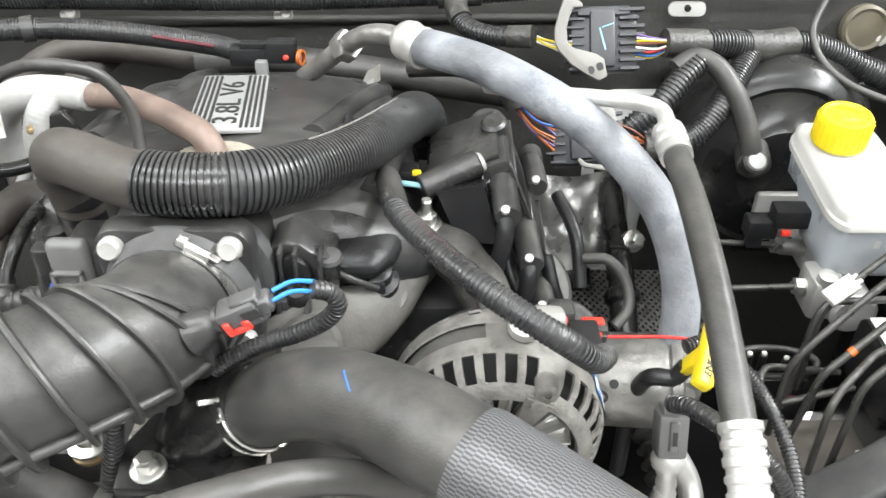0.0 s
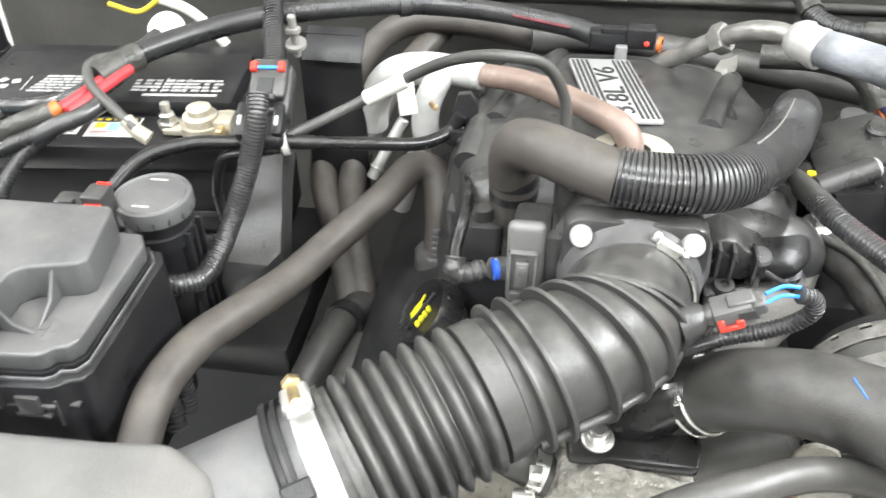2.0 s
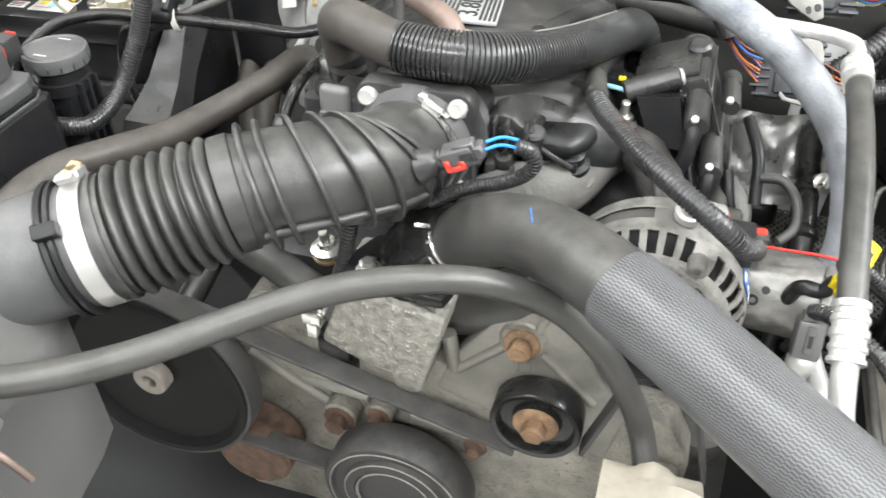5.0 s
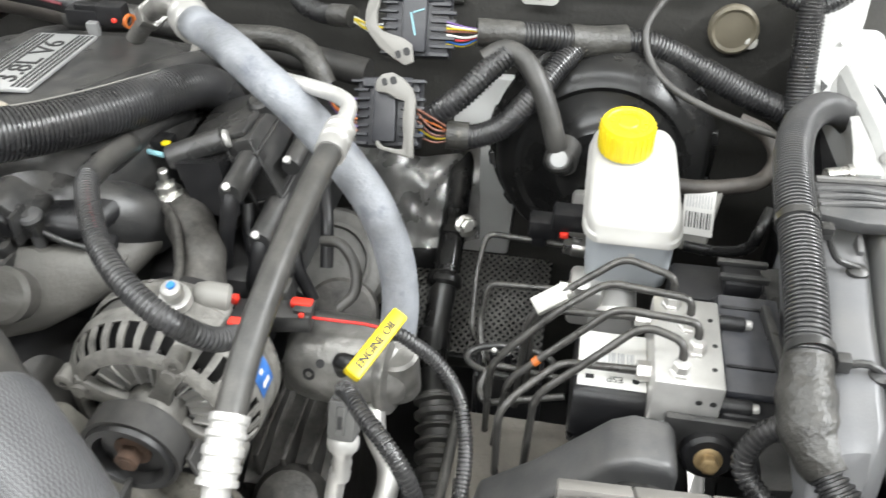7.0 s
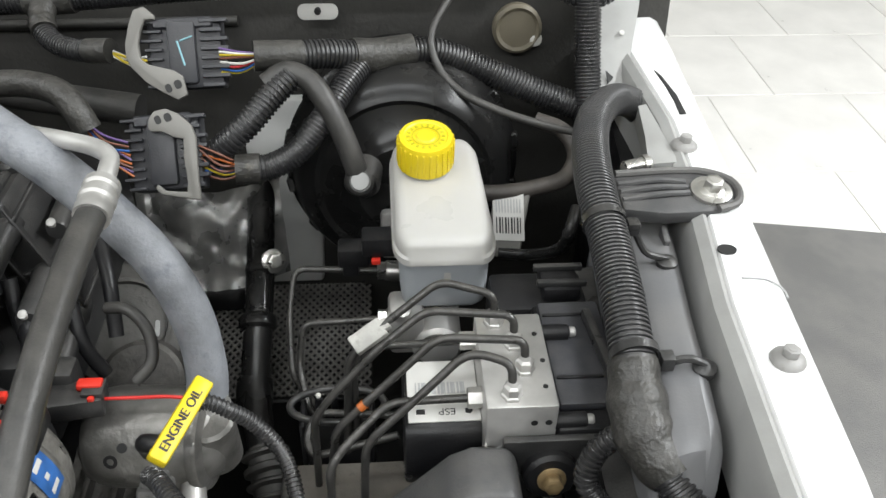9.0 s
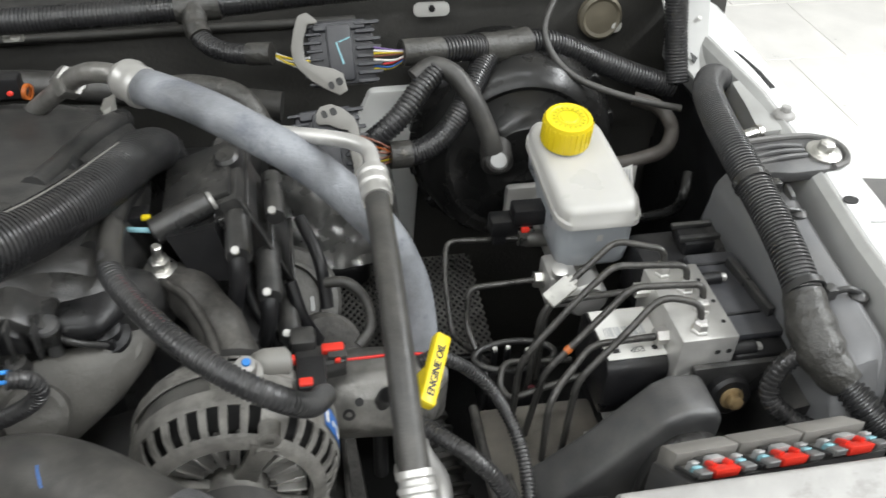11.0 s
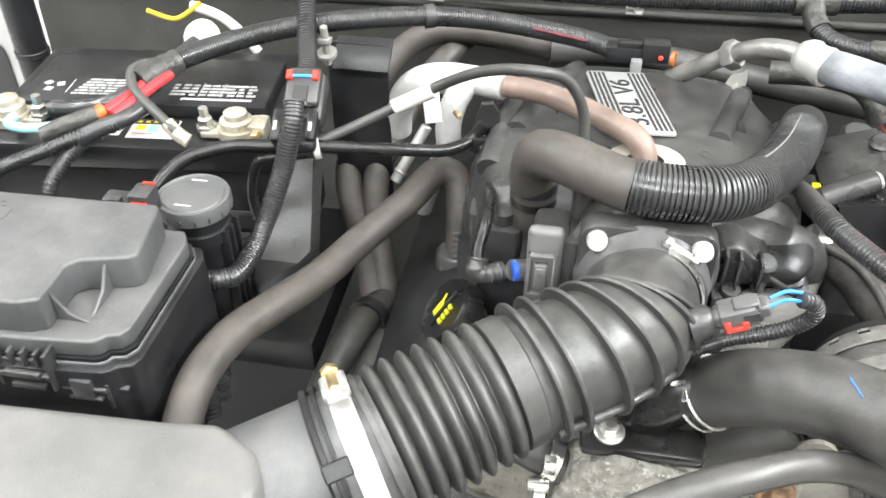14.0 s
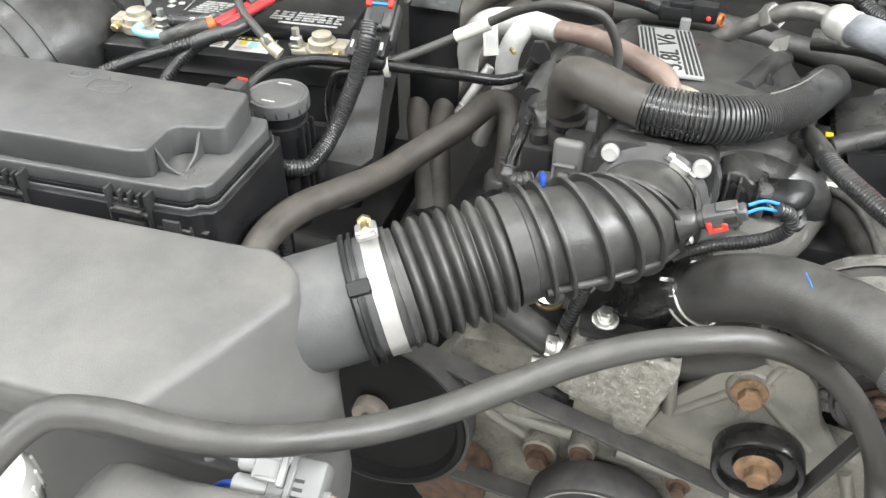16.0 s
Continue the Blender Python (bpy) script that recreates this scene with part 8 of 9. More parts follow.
pr = thing("pressure_switch", (0.19, 0.49, 0.80), "grey pressure switch plug on an aluminium fitting", "switch")
qm = basis((0.188, 0.497, 0.868), (0.02, 0.45, 1), (1, 0, 0))
part("plug", joined(box((-0.0125, -0.0125, -0.018), (0.0125, 0.0125, 0.020), 0.004, 2, qm), box((-0.009, -0.009, 0.014), (0.009, 0.009, 0.026), 0.002, 2, qm), box((-0.004, -0.016, -0.010), (0.004, -0.011, 0.016), 0.001, 1, qm)), plug_switch, pr)
part("slot", box((-0.002, -0.0165, -0.004), (0.002, -0.0155, 0.008), 0.0003, 1, qm), ink_and_shade, pr)
part("collar", lathe(((0.0125, -0.030), (0.0140, -0.026), (0.0140, -0.020), (0.0125, -0.017)), qm, 22), white_cap, pr, "pale collar")
part("fitting", lathe(((0.0075, -0.06), (0.0090, -0.052), (0.0078, -0.048), (0.0092, -0.043), (0.0080, -0.038), (0.0095, -0.034), (0.010, -0.030)), qm, 18), alu, pr, "aluminium fitting")
part("elbow", tube([(0.185, 0.476, 0.822), (0.181, 0.470, 0.800), (0.180, 0.460, 0.780), (0.188, 0.440, 0.762), (0.205, 0.415, 0.745)], 0.0082, 16), alu, pr, "aluminium branch pipe")

solo("switch_loom", loom([(0.205, 0.552, 0.914), (0.222, 0.558, 0.914), (0.238, 0.557, 0.905), (0.258, 0.555, 0.888), (0.279, 0.541, 0.866), (0.291, 0.508, 0.848), (0.294, 0.474, 0.830), (0.288, 0.430, 0.805), (0.275, 0.38, 0.77)], 0.0068, 0.0036, 0.0012), loom_mat, "thin black corrugated loom from the switch", "wiring loom")
solo("switch_loom", loom([(0.186, 0.505, 0.895), (0.196, 0.492, 0.905), (0.214, 0.468, 0.910), (0.233, 0.450, 0.907), (0.252, 0.436, 0.890), (0.264, 0.428, 0.862), (0.272, 0.415, 0.82)], 0.0078, 0.0038, 0.0012), loom_mat, "black corrugated loom over the pressure switch", "wiring loom")
boot = thing("steering_shaft", (0.25, 0.70, 0.55), "black steering shaft with a joint and ribbed boot", "steering shaft")
part("upper_joint", joined(rod((0.213, 1.00, 0.830), (0.216, 0.895, 0.782), 0.0165, 20), box((0.200, 0.868, 0.755), (0.232, 0.908, 0.792), 0.008)), gloss_black, boot)
part("tube", tube([(0.216, 0.90, 0.784), (0.217, 0.82, 0.745), (0.216, 0.77, 0.715), (0.223, 0.715, 0.695), (0.234, 0.67, 0.682)], 0.0165, 24, 0.02), gloss_black, boot)
part("collar", lathe(((0.019, 0), (0.022, 0.004), (0.022, 0.014), (0.018, 0.018)), basis((0.2165, 0.832, 0.751), (0.0, -0.87, -0.48)), 24), gloss_black, boot)
part("collar", lathe(((0.018, 0), (0.0205, 0.003), (0.0205, 0.030), (0.018, 0.034)), basis((0.2145, 0.772, 0.712), (0.0, -0.87, -0.48)), 24), gloss_black, boot)
part("rubber_boot", tube([(0.230, 0.69, 0.690), (0.240, 0.65, 0.672), (0.248, 0.60, 0.655), (0.256, 0.55, 0.635), (0.265, 0.50, 0.61)], ribbed(0.026, 0.017, 0.006), 24, 0.003), rubber, boot, "ribbed rubber boot")
part("joint_bolt", joined(hexhead((0.2335, 0.881, 0.792), (0.4, -0.7, 0.5), 0.0100), lathe(((0.013, -0.008), (0.013, 0.001)), basis((0.2335, 0.881, 0.792), (0.4, -0.7, 0.5)), 18)), steel, boot, "bright clamp bolt")
solo("heater_pipe_cover", box((0.02, 0.915, 0.56), (0.198, 1.0, 0.722), 0.022, 4), plastic_dark, "dark plastic ducting below the foil", "cover")
b = bmnew()
nu, nv = 26, 20
gr = []
for j in range(nv + 1):
    row = []
    for i in range(nu + 1):
        u = i / nu
        t = j / nv
        cr = 0.008 * abs(noise.noise((i * 0.16, j * 0.11, 2))) + 0.004 * abs(noise.noise((i * 0.34, j * 0.2, 7)))
        row.append(b.verts.new((0.060 + 0.175 * u + 0.010 * t, 0.995 - 0.060 * t - 0.035 * math.sin(math.pi * u) - 2.2 * cr, 0.838 - 0.105 * t + 0.8 * cr)))
    gr.append(row)
for j in range(nv):
    for i in range(nu):
        b.faces.new((gr[j][i], gr[j][i + 1], gr[j + 1][i + 1], gr[j + 1][i]))
bmesh.ops.solidify(b, geom=b.faces[:], thickness=0.002)
solo("foil_heat_shield", b, foil_mat, "crinkled shiny foil heat shield above the ducting", "heat shield")

# expanded-metal shield: a lattice of bars, a black sheet painting the holes' shade
ms = thing("mesh_heat_shield", (0.246, 0.868, 0.67), "dark expanded-metal heat shield behind the steering shaft", "heat shield")
mmx = basis((0.246, 0.868, 0.680), (0.0, -0.10, 1), (1, 0, 0)) @ Matrix.Diagonal((1.32, 1.02, 1, 1))
part("backing", box((-0.075, -0.090, -0.010), (0.075, 0.090, -0.006), 0.001, 1, mmx), ink_and_shade, ms)
bars = []
for sg in (1, -1):
    for k in range(-18, 19):
        x = k * 0.0074
        pts = []
        for t in (-0.095, 0.095):
            pts.append((x + sg * t * 0.62, t))
        (x0, y0), (x1, y1) = pts
        # clip to the plate's width
        def at(yq):
            return x0 + (x1 - x0) * (yq - y0) / (y1 - y0)
        lo_y, hi_y = -0.088, 0.088
        if sg > 0:
            lo_y = max(lo_y, y0 + (-0.074 - x0) / (x1 - x0) * (y1 - y0))
            hi_y = min(hi_y, y0 + (0.074 - x0) / (x1 - x0) * (y1 - y0))
        else:
            lo_y = max(lo_y, y0 + (0.074 - x0) / (x1 - x0) * (y1 - y0))
            hi_y = min(hi_y, y0 + (-0.074 - x0) / (x1 - x0) * (y1 - y0))
        if hi_y - lo_y < 0.01:
            continue
        p, q = Vector((at(lo_y), lo_y, 0)), Vector((at(hi_y), hi_y, 0))
        m = mmx @ basis(p, q - p, (0, 0, 1))
        part("lattice_bar", box((-0.0011, -0.0013, 0), (0.0009, 0.0013, (q - p).length), 0.0004, 1, m), mesh_mat, ms)

# ---------------------------------------------------------------- brakes
boo = thing("brake_booster", (0.387, 0.92, 0.76), "large glossy black brake booster drum on the firewall", "brake booster")
om = basis((0.387, 0.995, 0.882), (0, -1, 0.12))
part("drum", lathe(((0.118, -0.05), (0.124, 0.0), (0.127, 0.040), (0.133, 0.046), (0.134, 0.056), (0.127, 0.064), (0.122, 0.090), (0.112, 0.108), (0.098, 0.114), (0.092, 0.110), (0.060, 0.118), (0.050, 0.128), (0.02, 0.130)), om, 72), gloss_black, boo)
for k in range(14):
    q = om @ Matrix.Rotation(2 * math.pi * k / 14 + 0.2, 4, "Z")
    part("crimp_tab", box((0.126, -0.009, 0.050), (0.1365, 0.009, 0.062), 0.002, 1, q), gloss_black, boo)
part("valve_elbow", joined(rod((0.346, 0.868, 0.930), (0.342, 0.836, 0.925), 0.019, 24, 0.003), rod((0.342, 0.845, 0.922), (0.341, 0.8285, 0.9365), 0.0142, 24, 0.003)), rubber, boo, "rubber valve elbow")
part("valve_button", lathe(((0.0095, 0), (0.009, 0.0015), (0.004, 0.002)), basis((0.341, 0.8283, 0.9367), (-0.06, -0.75, 0.66)), 22), plug_light, boo, "white valve button")
vh = thing("booster_vacuum_hose", (0.28, 0.88, 0.92), "black rubber vacuum hose to the brake booster", "hose")
part("hose", tube([(0.341, 0.842, 0.925), (0.336, 0.843, 0.946), (0.326, 0.852, 0.975), (0.311, 0.866, 1.004), (0.292, 0.882, 1.024), (0.270, 0.888, 1.030), (0.250, 0.880, 1.020)], 0.0115, 20, 0.005), rubber, vh)
part("loom", loom([(0.275, 0.885, 1.027), (0.254, 0.868, 1.012), (0.232, 0.852, 0.992), (0.205, 0.845, 0.970), (0.18, 0.85, 0.945)], 0.0138, 0.005, 0.0017, 18), loom_mat, vh, "corrugated cover")
res = thing("brake_fluid_reservoir", (0.416, 0.77, 0.86), "milky white brake fluid reservoir with a yellow cap", "fluid reservoir")


def tank_ring(inset, z0, y_front=0.688, y_back=0.846, corner=0.026, slope=0.105):
    """A ring of the tank: round corners, a little wider at the front, following the lid's slight slope."""
    out = []
    for x, y in rrect(2, 2, 0.34, 7):
        f = (y + 1) / 2
        half = 0.0470 - 0.0035 * f - inset
        yy = y_front + inset + (y_back - y_front - 2 * inset) * f
        out.append((0.4195 - 0.004 * f + x * half, yy, z0 + slope * (yy - 0.77)))
    return out


part("tank_lid", loft([tank_ring(0.013, 0.9715), tank_ring(0.0085, 0.9710), tank_ring(0.0040, 0.9685), tank_ring(0.0014, 0.9640), tank_ring(0.0008, 0.9560), tank_ring(-0.0010, 0.9540), tank_ring(-0.0012, 0.9475), tank_ring(0.0020, 0.9455), tank_ring(0.008, 0.9450)]), tank_mat, res, "milky upper half with a sealed rim")
part("tank_foot", loft([tank_ring(0.004, 0.9465), tank_ring(0.0055, 0.9000, 0.688, 0.792, slope=0.0), tank_ring(0.0070, 0.8840, 0.689, 0.786, slope=0.0), tank_ring(0.0120, 0.8760, 0.690, 0.782, slope=0.0), tank_ring(0.022, 0.8730, 0.690, 0.780, slope=0.0)]), tank_low, res, "translucent fluid-filled lower half")
part("rear_chamber", loft([tank_ring(0.0045, 0.9450, 0.770, 0.846), tank_ring(0.0060, 0.9230, 0.772, 0.845, slope=0.0), tank_ring(0.012, 0.9150, 0.774, 0.842, slope=0.0)]), tank_low, res, "shallow rear chamber")
part("tank_mark", joined(box((0.404, 0.6925, 0.932), (0.407, 0.6950, 0.9345), 0.0004, 1), box((0.436, 0.6925, 0.932), (0.439, 0.6950, 0.9345), 0.0004, 1), box((0.417, 0.6925, 0.916), (0.425, 0.6950, 0.930), 0.0010, 1)), tank_mat, res)
part("filler_neck", lathe(((0.0245, -0.020), (0.0240, -0.004), (0.0235, 0.006)), basis((0.407, 0.796, 0.990), (0, -0.10, 1)), 28), tank_mat, res)
cpm = basis((0.406, 0.797, 0.986), (0, -0.13, 1))
cap = part("cap", lathe(((0.0260, -0.0085), (0.0272, -0.0070), (0.0268, 0.020), (0.0252, 0.024), (0.0215, 0.0245), (0.0200, 0.0232), (0.0100, 0.0232), (0.0085, 0.0245), (0.0005, 0.0245)), cpm, 44), yellow, res, "yellow screw cap")
for k in range(26):
    q = cpm @ Matrix.Rotation(2 * math.pi * k / 26, 4, "Z")
    part("grip_rib", box((0.0262, -0.0011, -0.006), (0.0279, 0.0011, 0.0205), 0.0004, 1, q), yellow, cap)
# Raised marks in darker yellow, which paints shade onto the embossing.
part("cap_relief", joined(lathe(((0.0125, 0.0234), (0.0135, 0.0238), (0.0125, 0.0240)), cpm, 32, False), *[box((0.0150, -0.0012, 0.0230), (0.0185, 0.0012, 0.0238), 0.0001, 1, cpm @ Matrix.Rotation(2 * math.pi * k / 18, 4, "Z")) for k in range(18)]), yellow_print_and_relief, cap)
mc = thing("master_cylinder", (0.40, 0.76, 0.83), "cast brake master cylinder below the reservoir", "master cylinder")
part("body", joined(rod((0.412, 0.86, 0.848), (0.412, 0.672, 0.848), 0.024, 26, 0.004), box((0.39, 0.72, 0.845), (0.436, 0.82, 0.872), 0.005)), alu, mc)
part("flange", box((0.36, 0.848, 0.815), (0.462, 0.862, 0.880), 0.006), alu, mc)
for y0 in (0.772, 0.700):
    part("line_fitting", joined(rod((0.392, y0, 0.862), (0.364, y0, 0.864), 0.0105, 16), lathe(((0.0095, 0), (0.0095, 0.012)), basis((0.368, y0, 0.8635), (-1, 0, 0.05)), 6)), steel, mc, "brake line fitting")
part("foot", joined(box((0.366, 0.676, 0.838), (0.40, 0.72, 0.884), 0.006), lathe(((0.009, 0), (0.009, 0.01), (0.004, 0.012)), basis((0.378, 0.684, 0.882), (0, -0.2, 1)), 14)), alu, mc)
lv = thing("fluid_level_plug", (0.35, 0.76, 0.88), "black level sensor plug with a red lock", "connector")
part("plug", joined(box((0.342, 0.748, 0.900), (0.380, 0.772, 0.922), 0.003), box((0.318, 0.752, 0.884), (0.350, 0.775, 0.906), 0.003), box((0.322, 0.756, 0.870), (0.338, 0.768, 0.888), 0.002)), plastic_dark, lv)
part("red_lock", box((0.351, 0.7445, 0.894), (0.360, 0.7495, 0.900), 0.001), red, lv, "red lock")

# hydraulic control unit
hcu = thing("abs_unit", (0.47, 0.57, 0.84), "aluminium brake control block with a labelled black motor", "abs unit")
part("block", box((0.437, 0.515, 0.872), (0.492, 0.617, 0.943), 0.0025), alu_bright, hcu, "machined aluminium block")
mot = part("motor", side_prism(((0.527, 0.84), (0.522, 0.86), (0.524, 0.900), (0.532, 0.908), (0.598, 0.908), (0.607, 0.900), (0.609, 0.86), (0.604, 0.84)), 0.376, 0.438, 0.004), plastic_dark, hcu, "black pump motor")
part("label", box((0.3795, 0.5335, 0.9078), (0.4365, 0.598, 0.9090), 0.0002, 1), paper, mot, "white printed label")
part("label_band", box((0.379, 0.5515, 0.9088), (0.437, 0.5565, 0.9096), 0.0001, 1), ink_and_shade, mot)
for k in range(16):
    part("barcode_bar", box((0.386 + 0.0026 * k, 0.562, 0.9088), (0.3870 + 0.0026 * k + 0.0007 * (k % 3), 0.574, 0.9094), 0.0001, 1), ink_grey, mot)
for k, (x0, w) in enumerate(((0.386, 0.007),)):
    part("print_bar", box((x0, 0.541, 0.9088), (x0 + w, 0.546, 0.9094), 0.0001, 1), ink_and_shade, mot)
part("label_print", lettering("ESP", Matrix.Translation((0.4105, 0.5435, 0.9089)) @ Matrix.Rotation(math.pi, 4, "Z"), 0.0095, 0.0002), ink_and_shade, mot, "printed letters ESP")
part("round_mark", lathe(((0.0035, 0.0), (0.0035, 0.0004)), basis((0.4275, 0.5435, 0.9089), (0, 0, 1)), 5), ink_and_shade, mot)
part("control_housing", box((0.493, 0.512, 0.84), (0.552, 0.655, 0.918), 0.004), plastic_dark, hcu, "black control housing")
part("housing_lid", box((0.496, 0.530, 0.9175), (0.549, 0.648, 0.927), 0.003), connector_mat, hcu)
part("lid_ridge", box((-0.0035, 0.0, 0.0), (0.0035, 0.078, 0.011), 0.0015, 2, Matrix.Translation((0.542, 0.550, 0.926)) @ Matrix.Rotation(0.10, 4, "Z")), plastic, hcu)
for y0 in (0.556, 0.628):
    part("lid_seam", box((0.498, y0, 0.9265), (0.536, y0 + 0.003, 0.9290), 0.0006, 1), plastic_dark, hcu)
part("plug_housing", box((0.46, 0.657, 0.84), (0.548, 0.71, 0.910), 0.006), plastic_dark, hcu)
part("plug_lock", box((0.505, 0.664, 0.9095), (0.540, 0.70, 0.926), 0.004), plastic_dark, hcu)
part("lock_rib", box((0.500, 0.668, 0.925), (0.545, 0.674, 0.931), 0.001), plastic, hcu)
part("lock_rib", box((0.500, 0.690, 0.925), (0.545, 0.696, 0.931), 0.001), plastic, hcu)
for y0, z0 in ((0.606, 0.930), (0.522, 0.918)):
    st_ = part("stud", rod((0.490, y0, z0), (0.516, y0, z0), 0.0068, 16), plastic_dark, hcu, "black stud")
    part("stud_tip", rod((0.5155, y0, z0), (0.522, y0, z0), 0.0046, 14), alu, st_, "bright stud tip")
for x0, y0 in ((0.484, 0.592), (0.486, 0.562), (0.484, 0.535)):
    part("port_hole", lathe(((0.0022, 0), (0.0022, 0.0006)), basis((x0, y0, 0.9428), (0, 0, 1)), 10), ink_and_shade, hcu)
part("plug_ring", lathe(((0.0105, 0), (0.012, 0.0), (0.012, 0.0012), (0.0105, 0.0012)), basis((0.454, 0.5152, 0.888), (0, -1, 0)), 26, False), ink_grey, hcu)
for dx in (0.474, 0.485):
    part("port_hole", lathe(((0.0028, 0), (0.0028, 0.0006)), basis((dx, 0.5152, 0.925), (0, -1, 0)), 10), ink_and_shade, hcu)
part("side_fitting", joined(lathe(((0.0085, 0), (0.0085, 0.012)), basis((0.438, 0.545, 0.922), (-1, 0, 0)), 6)), alu, hcu)
part("side_fitting", joined(lathe(((0.0075, 0), (0.0075, 0.014)), basis((0.438, 0.600, 0.930), (-1, 0, 0)), 6)), alu, hcu)
part("foot_bolt", rod((0.441, 0.513, 0.893), (0.430, 0.512, 0.893), 0.006), steel, hcu)
FIT = ((0.452, 0.606), (0.465, 0.580), (0.470, 0.553), (0.457, 0.527))
for x0, y0 in FIT:
    part("line_nut", joined(lathe(((0.0085, 0), (0.0085, 0.004), (0.0072, 0.005), (0.0072, 0.012), (0.005, 0.014)), basis((x0, y0, 0.942), (0, 0, 1)), 6)), alu, hcu, "brake line nut")


def brake_line(pts, label="black coated steel brake line", bend=0.012):
    return solo("brake_line", tube(bent(pts, bend), 0.0034, 12, 0.003), line_mat, label, "brake line", "brake lines")


brake_line([(0.452, 0.606, 0.948), (0.4525, 0.612, 0.969), (0.409, 0.631, 0.969), (0.355, 0.606, 0.938), (0.332, 0.597, 0.915), (0.326, 0.594, 0.80)])
brake_line([(0.465, 0.580, 0.948), (0.4655, 0.588, 0.968), (0.396, 0.598, 0.967), (0.361, 0.580, 0.948), (0.318, 0.566, 0.905), (0.304, 0.562, 0.885), (0.302, 0.56, 0.80)])
brake_line([(0.470, 0.553, 0.948), (0.4705, 0.561, 0.967), (0.404, 0.568, 0.966), (0.345, 0.548, 0.915), (0.322, 0.542, 0.892), (0.312, 0.545, 0.80)])
brake_line([(0.457, 0.527, 0.948), (0.4572, 0.536, 0.968), (0.426, 0.552, 0.967), (0.388, 0.534, 0.938), (0.346, 0.520, 0.902), (0.342, 0.518, 0.80)], "black coated steel brake line from the front port", 0.016)
brake_line([(0.430, 0.545, 0.922), (0.365, 0.545, 0.920), (0.330, 0.520, 0.900), (0.318, 0.508, 0.888), (0.318, 0.506, 0.81)])
brake_line([(0.430, 0.600, 0.930), (0.345, 0.606, 0.920), (0.336, 0.600, 0.905), (0.335, 0.598, 0.82)])
brake_line([(0.366, 0.772, 0.864), (0.272, 0.776, 0.866), (0.266, 0.745, 0.835), (0.268, 0.70, 0.79), (0.300, 0.64, 0.80)], "black steel brake line from the master cylinder")
brake_line([(0.366, 0.700, 0.864), (0.284, 0.703, 0.858), (0.279, 0.68, 0.82), (0.29, 0.64, 0.80), (0.32, 0.615, 0.80)], "black steel brake line from the master cylinder")
brake_line([(0.372, 0.60, 0.84), (0.300, 0.602, 0.846), (0.292, 0.58, 0.834), (0.300, 0.565, 0.832), (0.372, 0.57, 0.85)])
brake_line([(0.285, 0.50, 0.80), (0.29, 0.465, 0.796), (0.365, 0.46, 0.793), (0.39, 0.48, 0.81)], "black steel brake line along the tray")
lc = thing("line_clip_block", (0.318, 0.622, 0.76), "black oval clip block holding the brake lines", "clip block")
part("oval_rim", tube([(0.318 + 0.043 * math.cos(2 * math.pi * k / 20), 0.622 + 0.020 * math.sin(2 * math.pi * k / 20), 0.832) for k in range(21)], 0.0035, 10, 0.004), plastic, lc)
part("drop", joined(box((0.288, 0.606, 0.76), (0.346, 0.611, 0.822), 0.002), box((0.283, 0.606, 0.76), (0.288, 0.640, 0.822), 0.002), box((0.346, 0.606, 0.76), (0.351, 0.640, 0.822), 0.002)), plastic_dark, lc)
for x0, y0 in ((0.300, 0.634), (0.314, 0.634), (0.334, 0.628)):
    pin = part("pin", rod((x0, y0, 0.76), (x0, y0, 0.831), 0.0036, 12), plastic_dark, lc)
    part("pin_tip", rod((x0, y0, 0.830), (x0, y0, 0.834), 0.0026, 10), white_wire, pin, "pale tip")
part("red_catch", box((0.326, 0.588, 0.812), (0.333, 0.592, 0.818), 0.001), red_dim, lc, "small red catch")
solo("push_clip", joined(box((0.367, 0.521, 0.806), (0.379, 0.529, 0.8145), 0.0015), rod((0.373, 0.525, 0.779), (0.373, 0.525, 0.808), 0.003)), white_wire, "small white push clip on the tray", "clip")
wt = thing("line_tag", (0.35, 0.605, 0.91), "small white tag round a brake line", "tag")
wm = basis((0.3510, 0.6045, 0.9355), (-0.2, -0.5, 0.85), (0.80, 0.30, 0.52))
part("tag", joined(box((-0.017, -0.0085, -0.004), (0.013, 0.0085, 0.004), 0.0015, 2, wm), box((0.010, -0.005, -0.004), (0.018, 0.005, 0.004), 0.001, 1, wm)), dirty_paper, wt)
solo("orange_line_mark", tube([(0.342, 0.547, 0.9125), (0.346, 0.5483, 0.916)], 0.0040, 12, 0.003), orange_mat, "orange paint mark on a brake line", "paint mark")

solo("clutch_hose", tube([(0.455, 0.850, 0.905), (0.49, 0.850, 0.903), (0.53, 0.852, 0.908), (0.56, 0.858, 0.915), (0.575, 0.88, 0.93), (0.565, 0.905, 0.945), (0.535, 0.92, 0.952)], 0.0092, 16), rubber_brown, "brown rubber hose behind the reservoir", "hose")
sticker = thing("barcode_sticker", (0.50, 0.83, 0.84), "white barcode sticker on a grey bracket", "sticker")
sk = basis((0.498, 0.832, 0.885), (-0.1, -0.9, 0.5), (1, -0.35, 0)) @ Matrix.Diagonal((0.8, 0.62, 1, 1))
part("bracket", box((-0.024, -0.075, -0.006), (0.024, 0.045, -0.001), 0.002, 1, sk), lever_mat, sticker, "dull grey bracket")
part("sheet", box((-0.021, -0.043, -0.001), (0.021, 0.041, 0.0005), 0.0003, 1, sk @ Matrix.Rotation(0.15, 4, "Z")), paper, sticker)
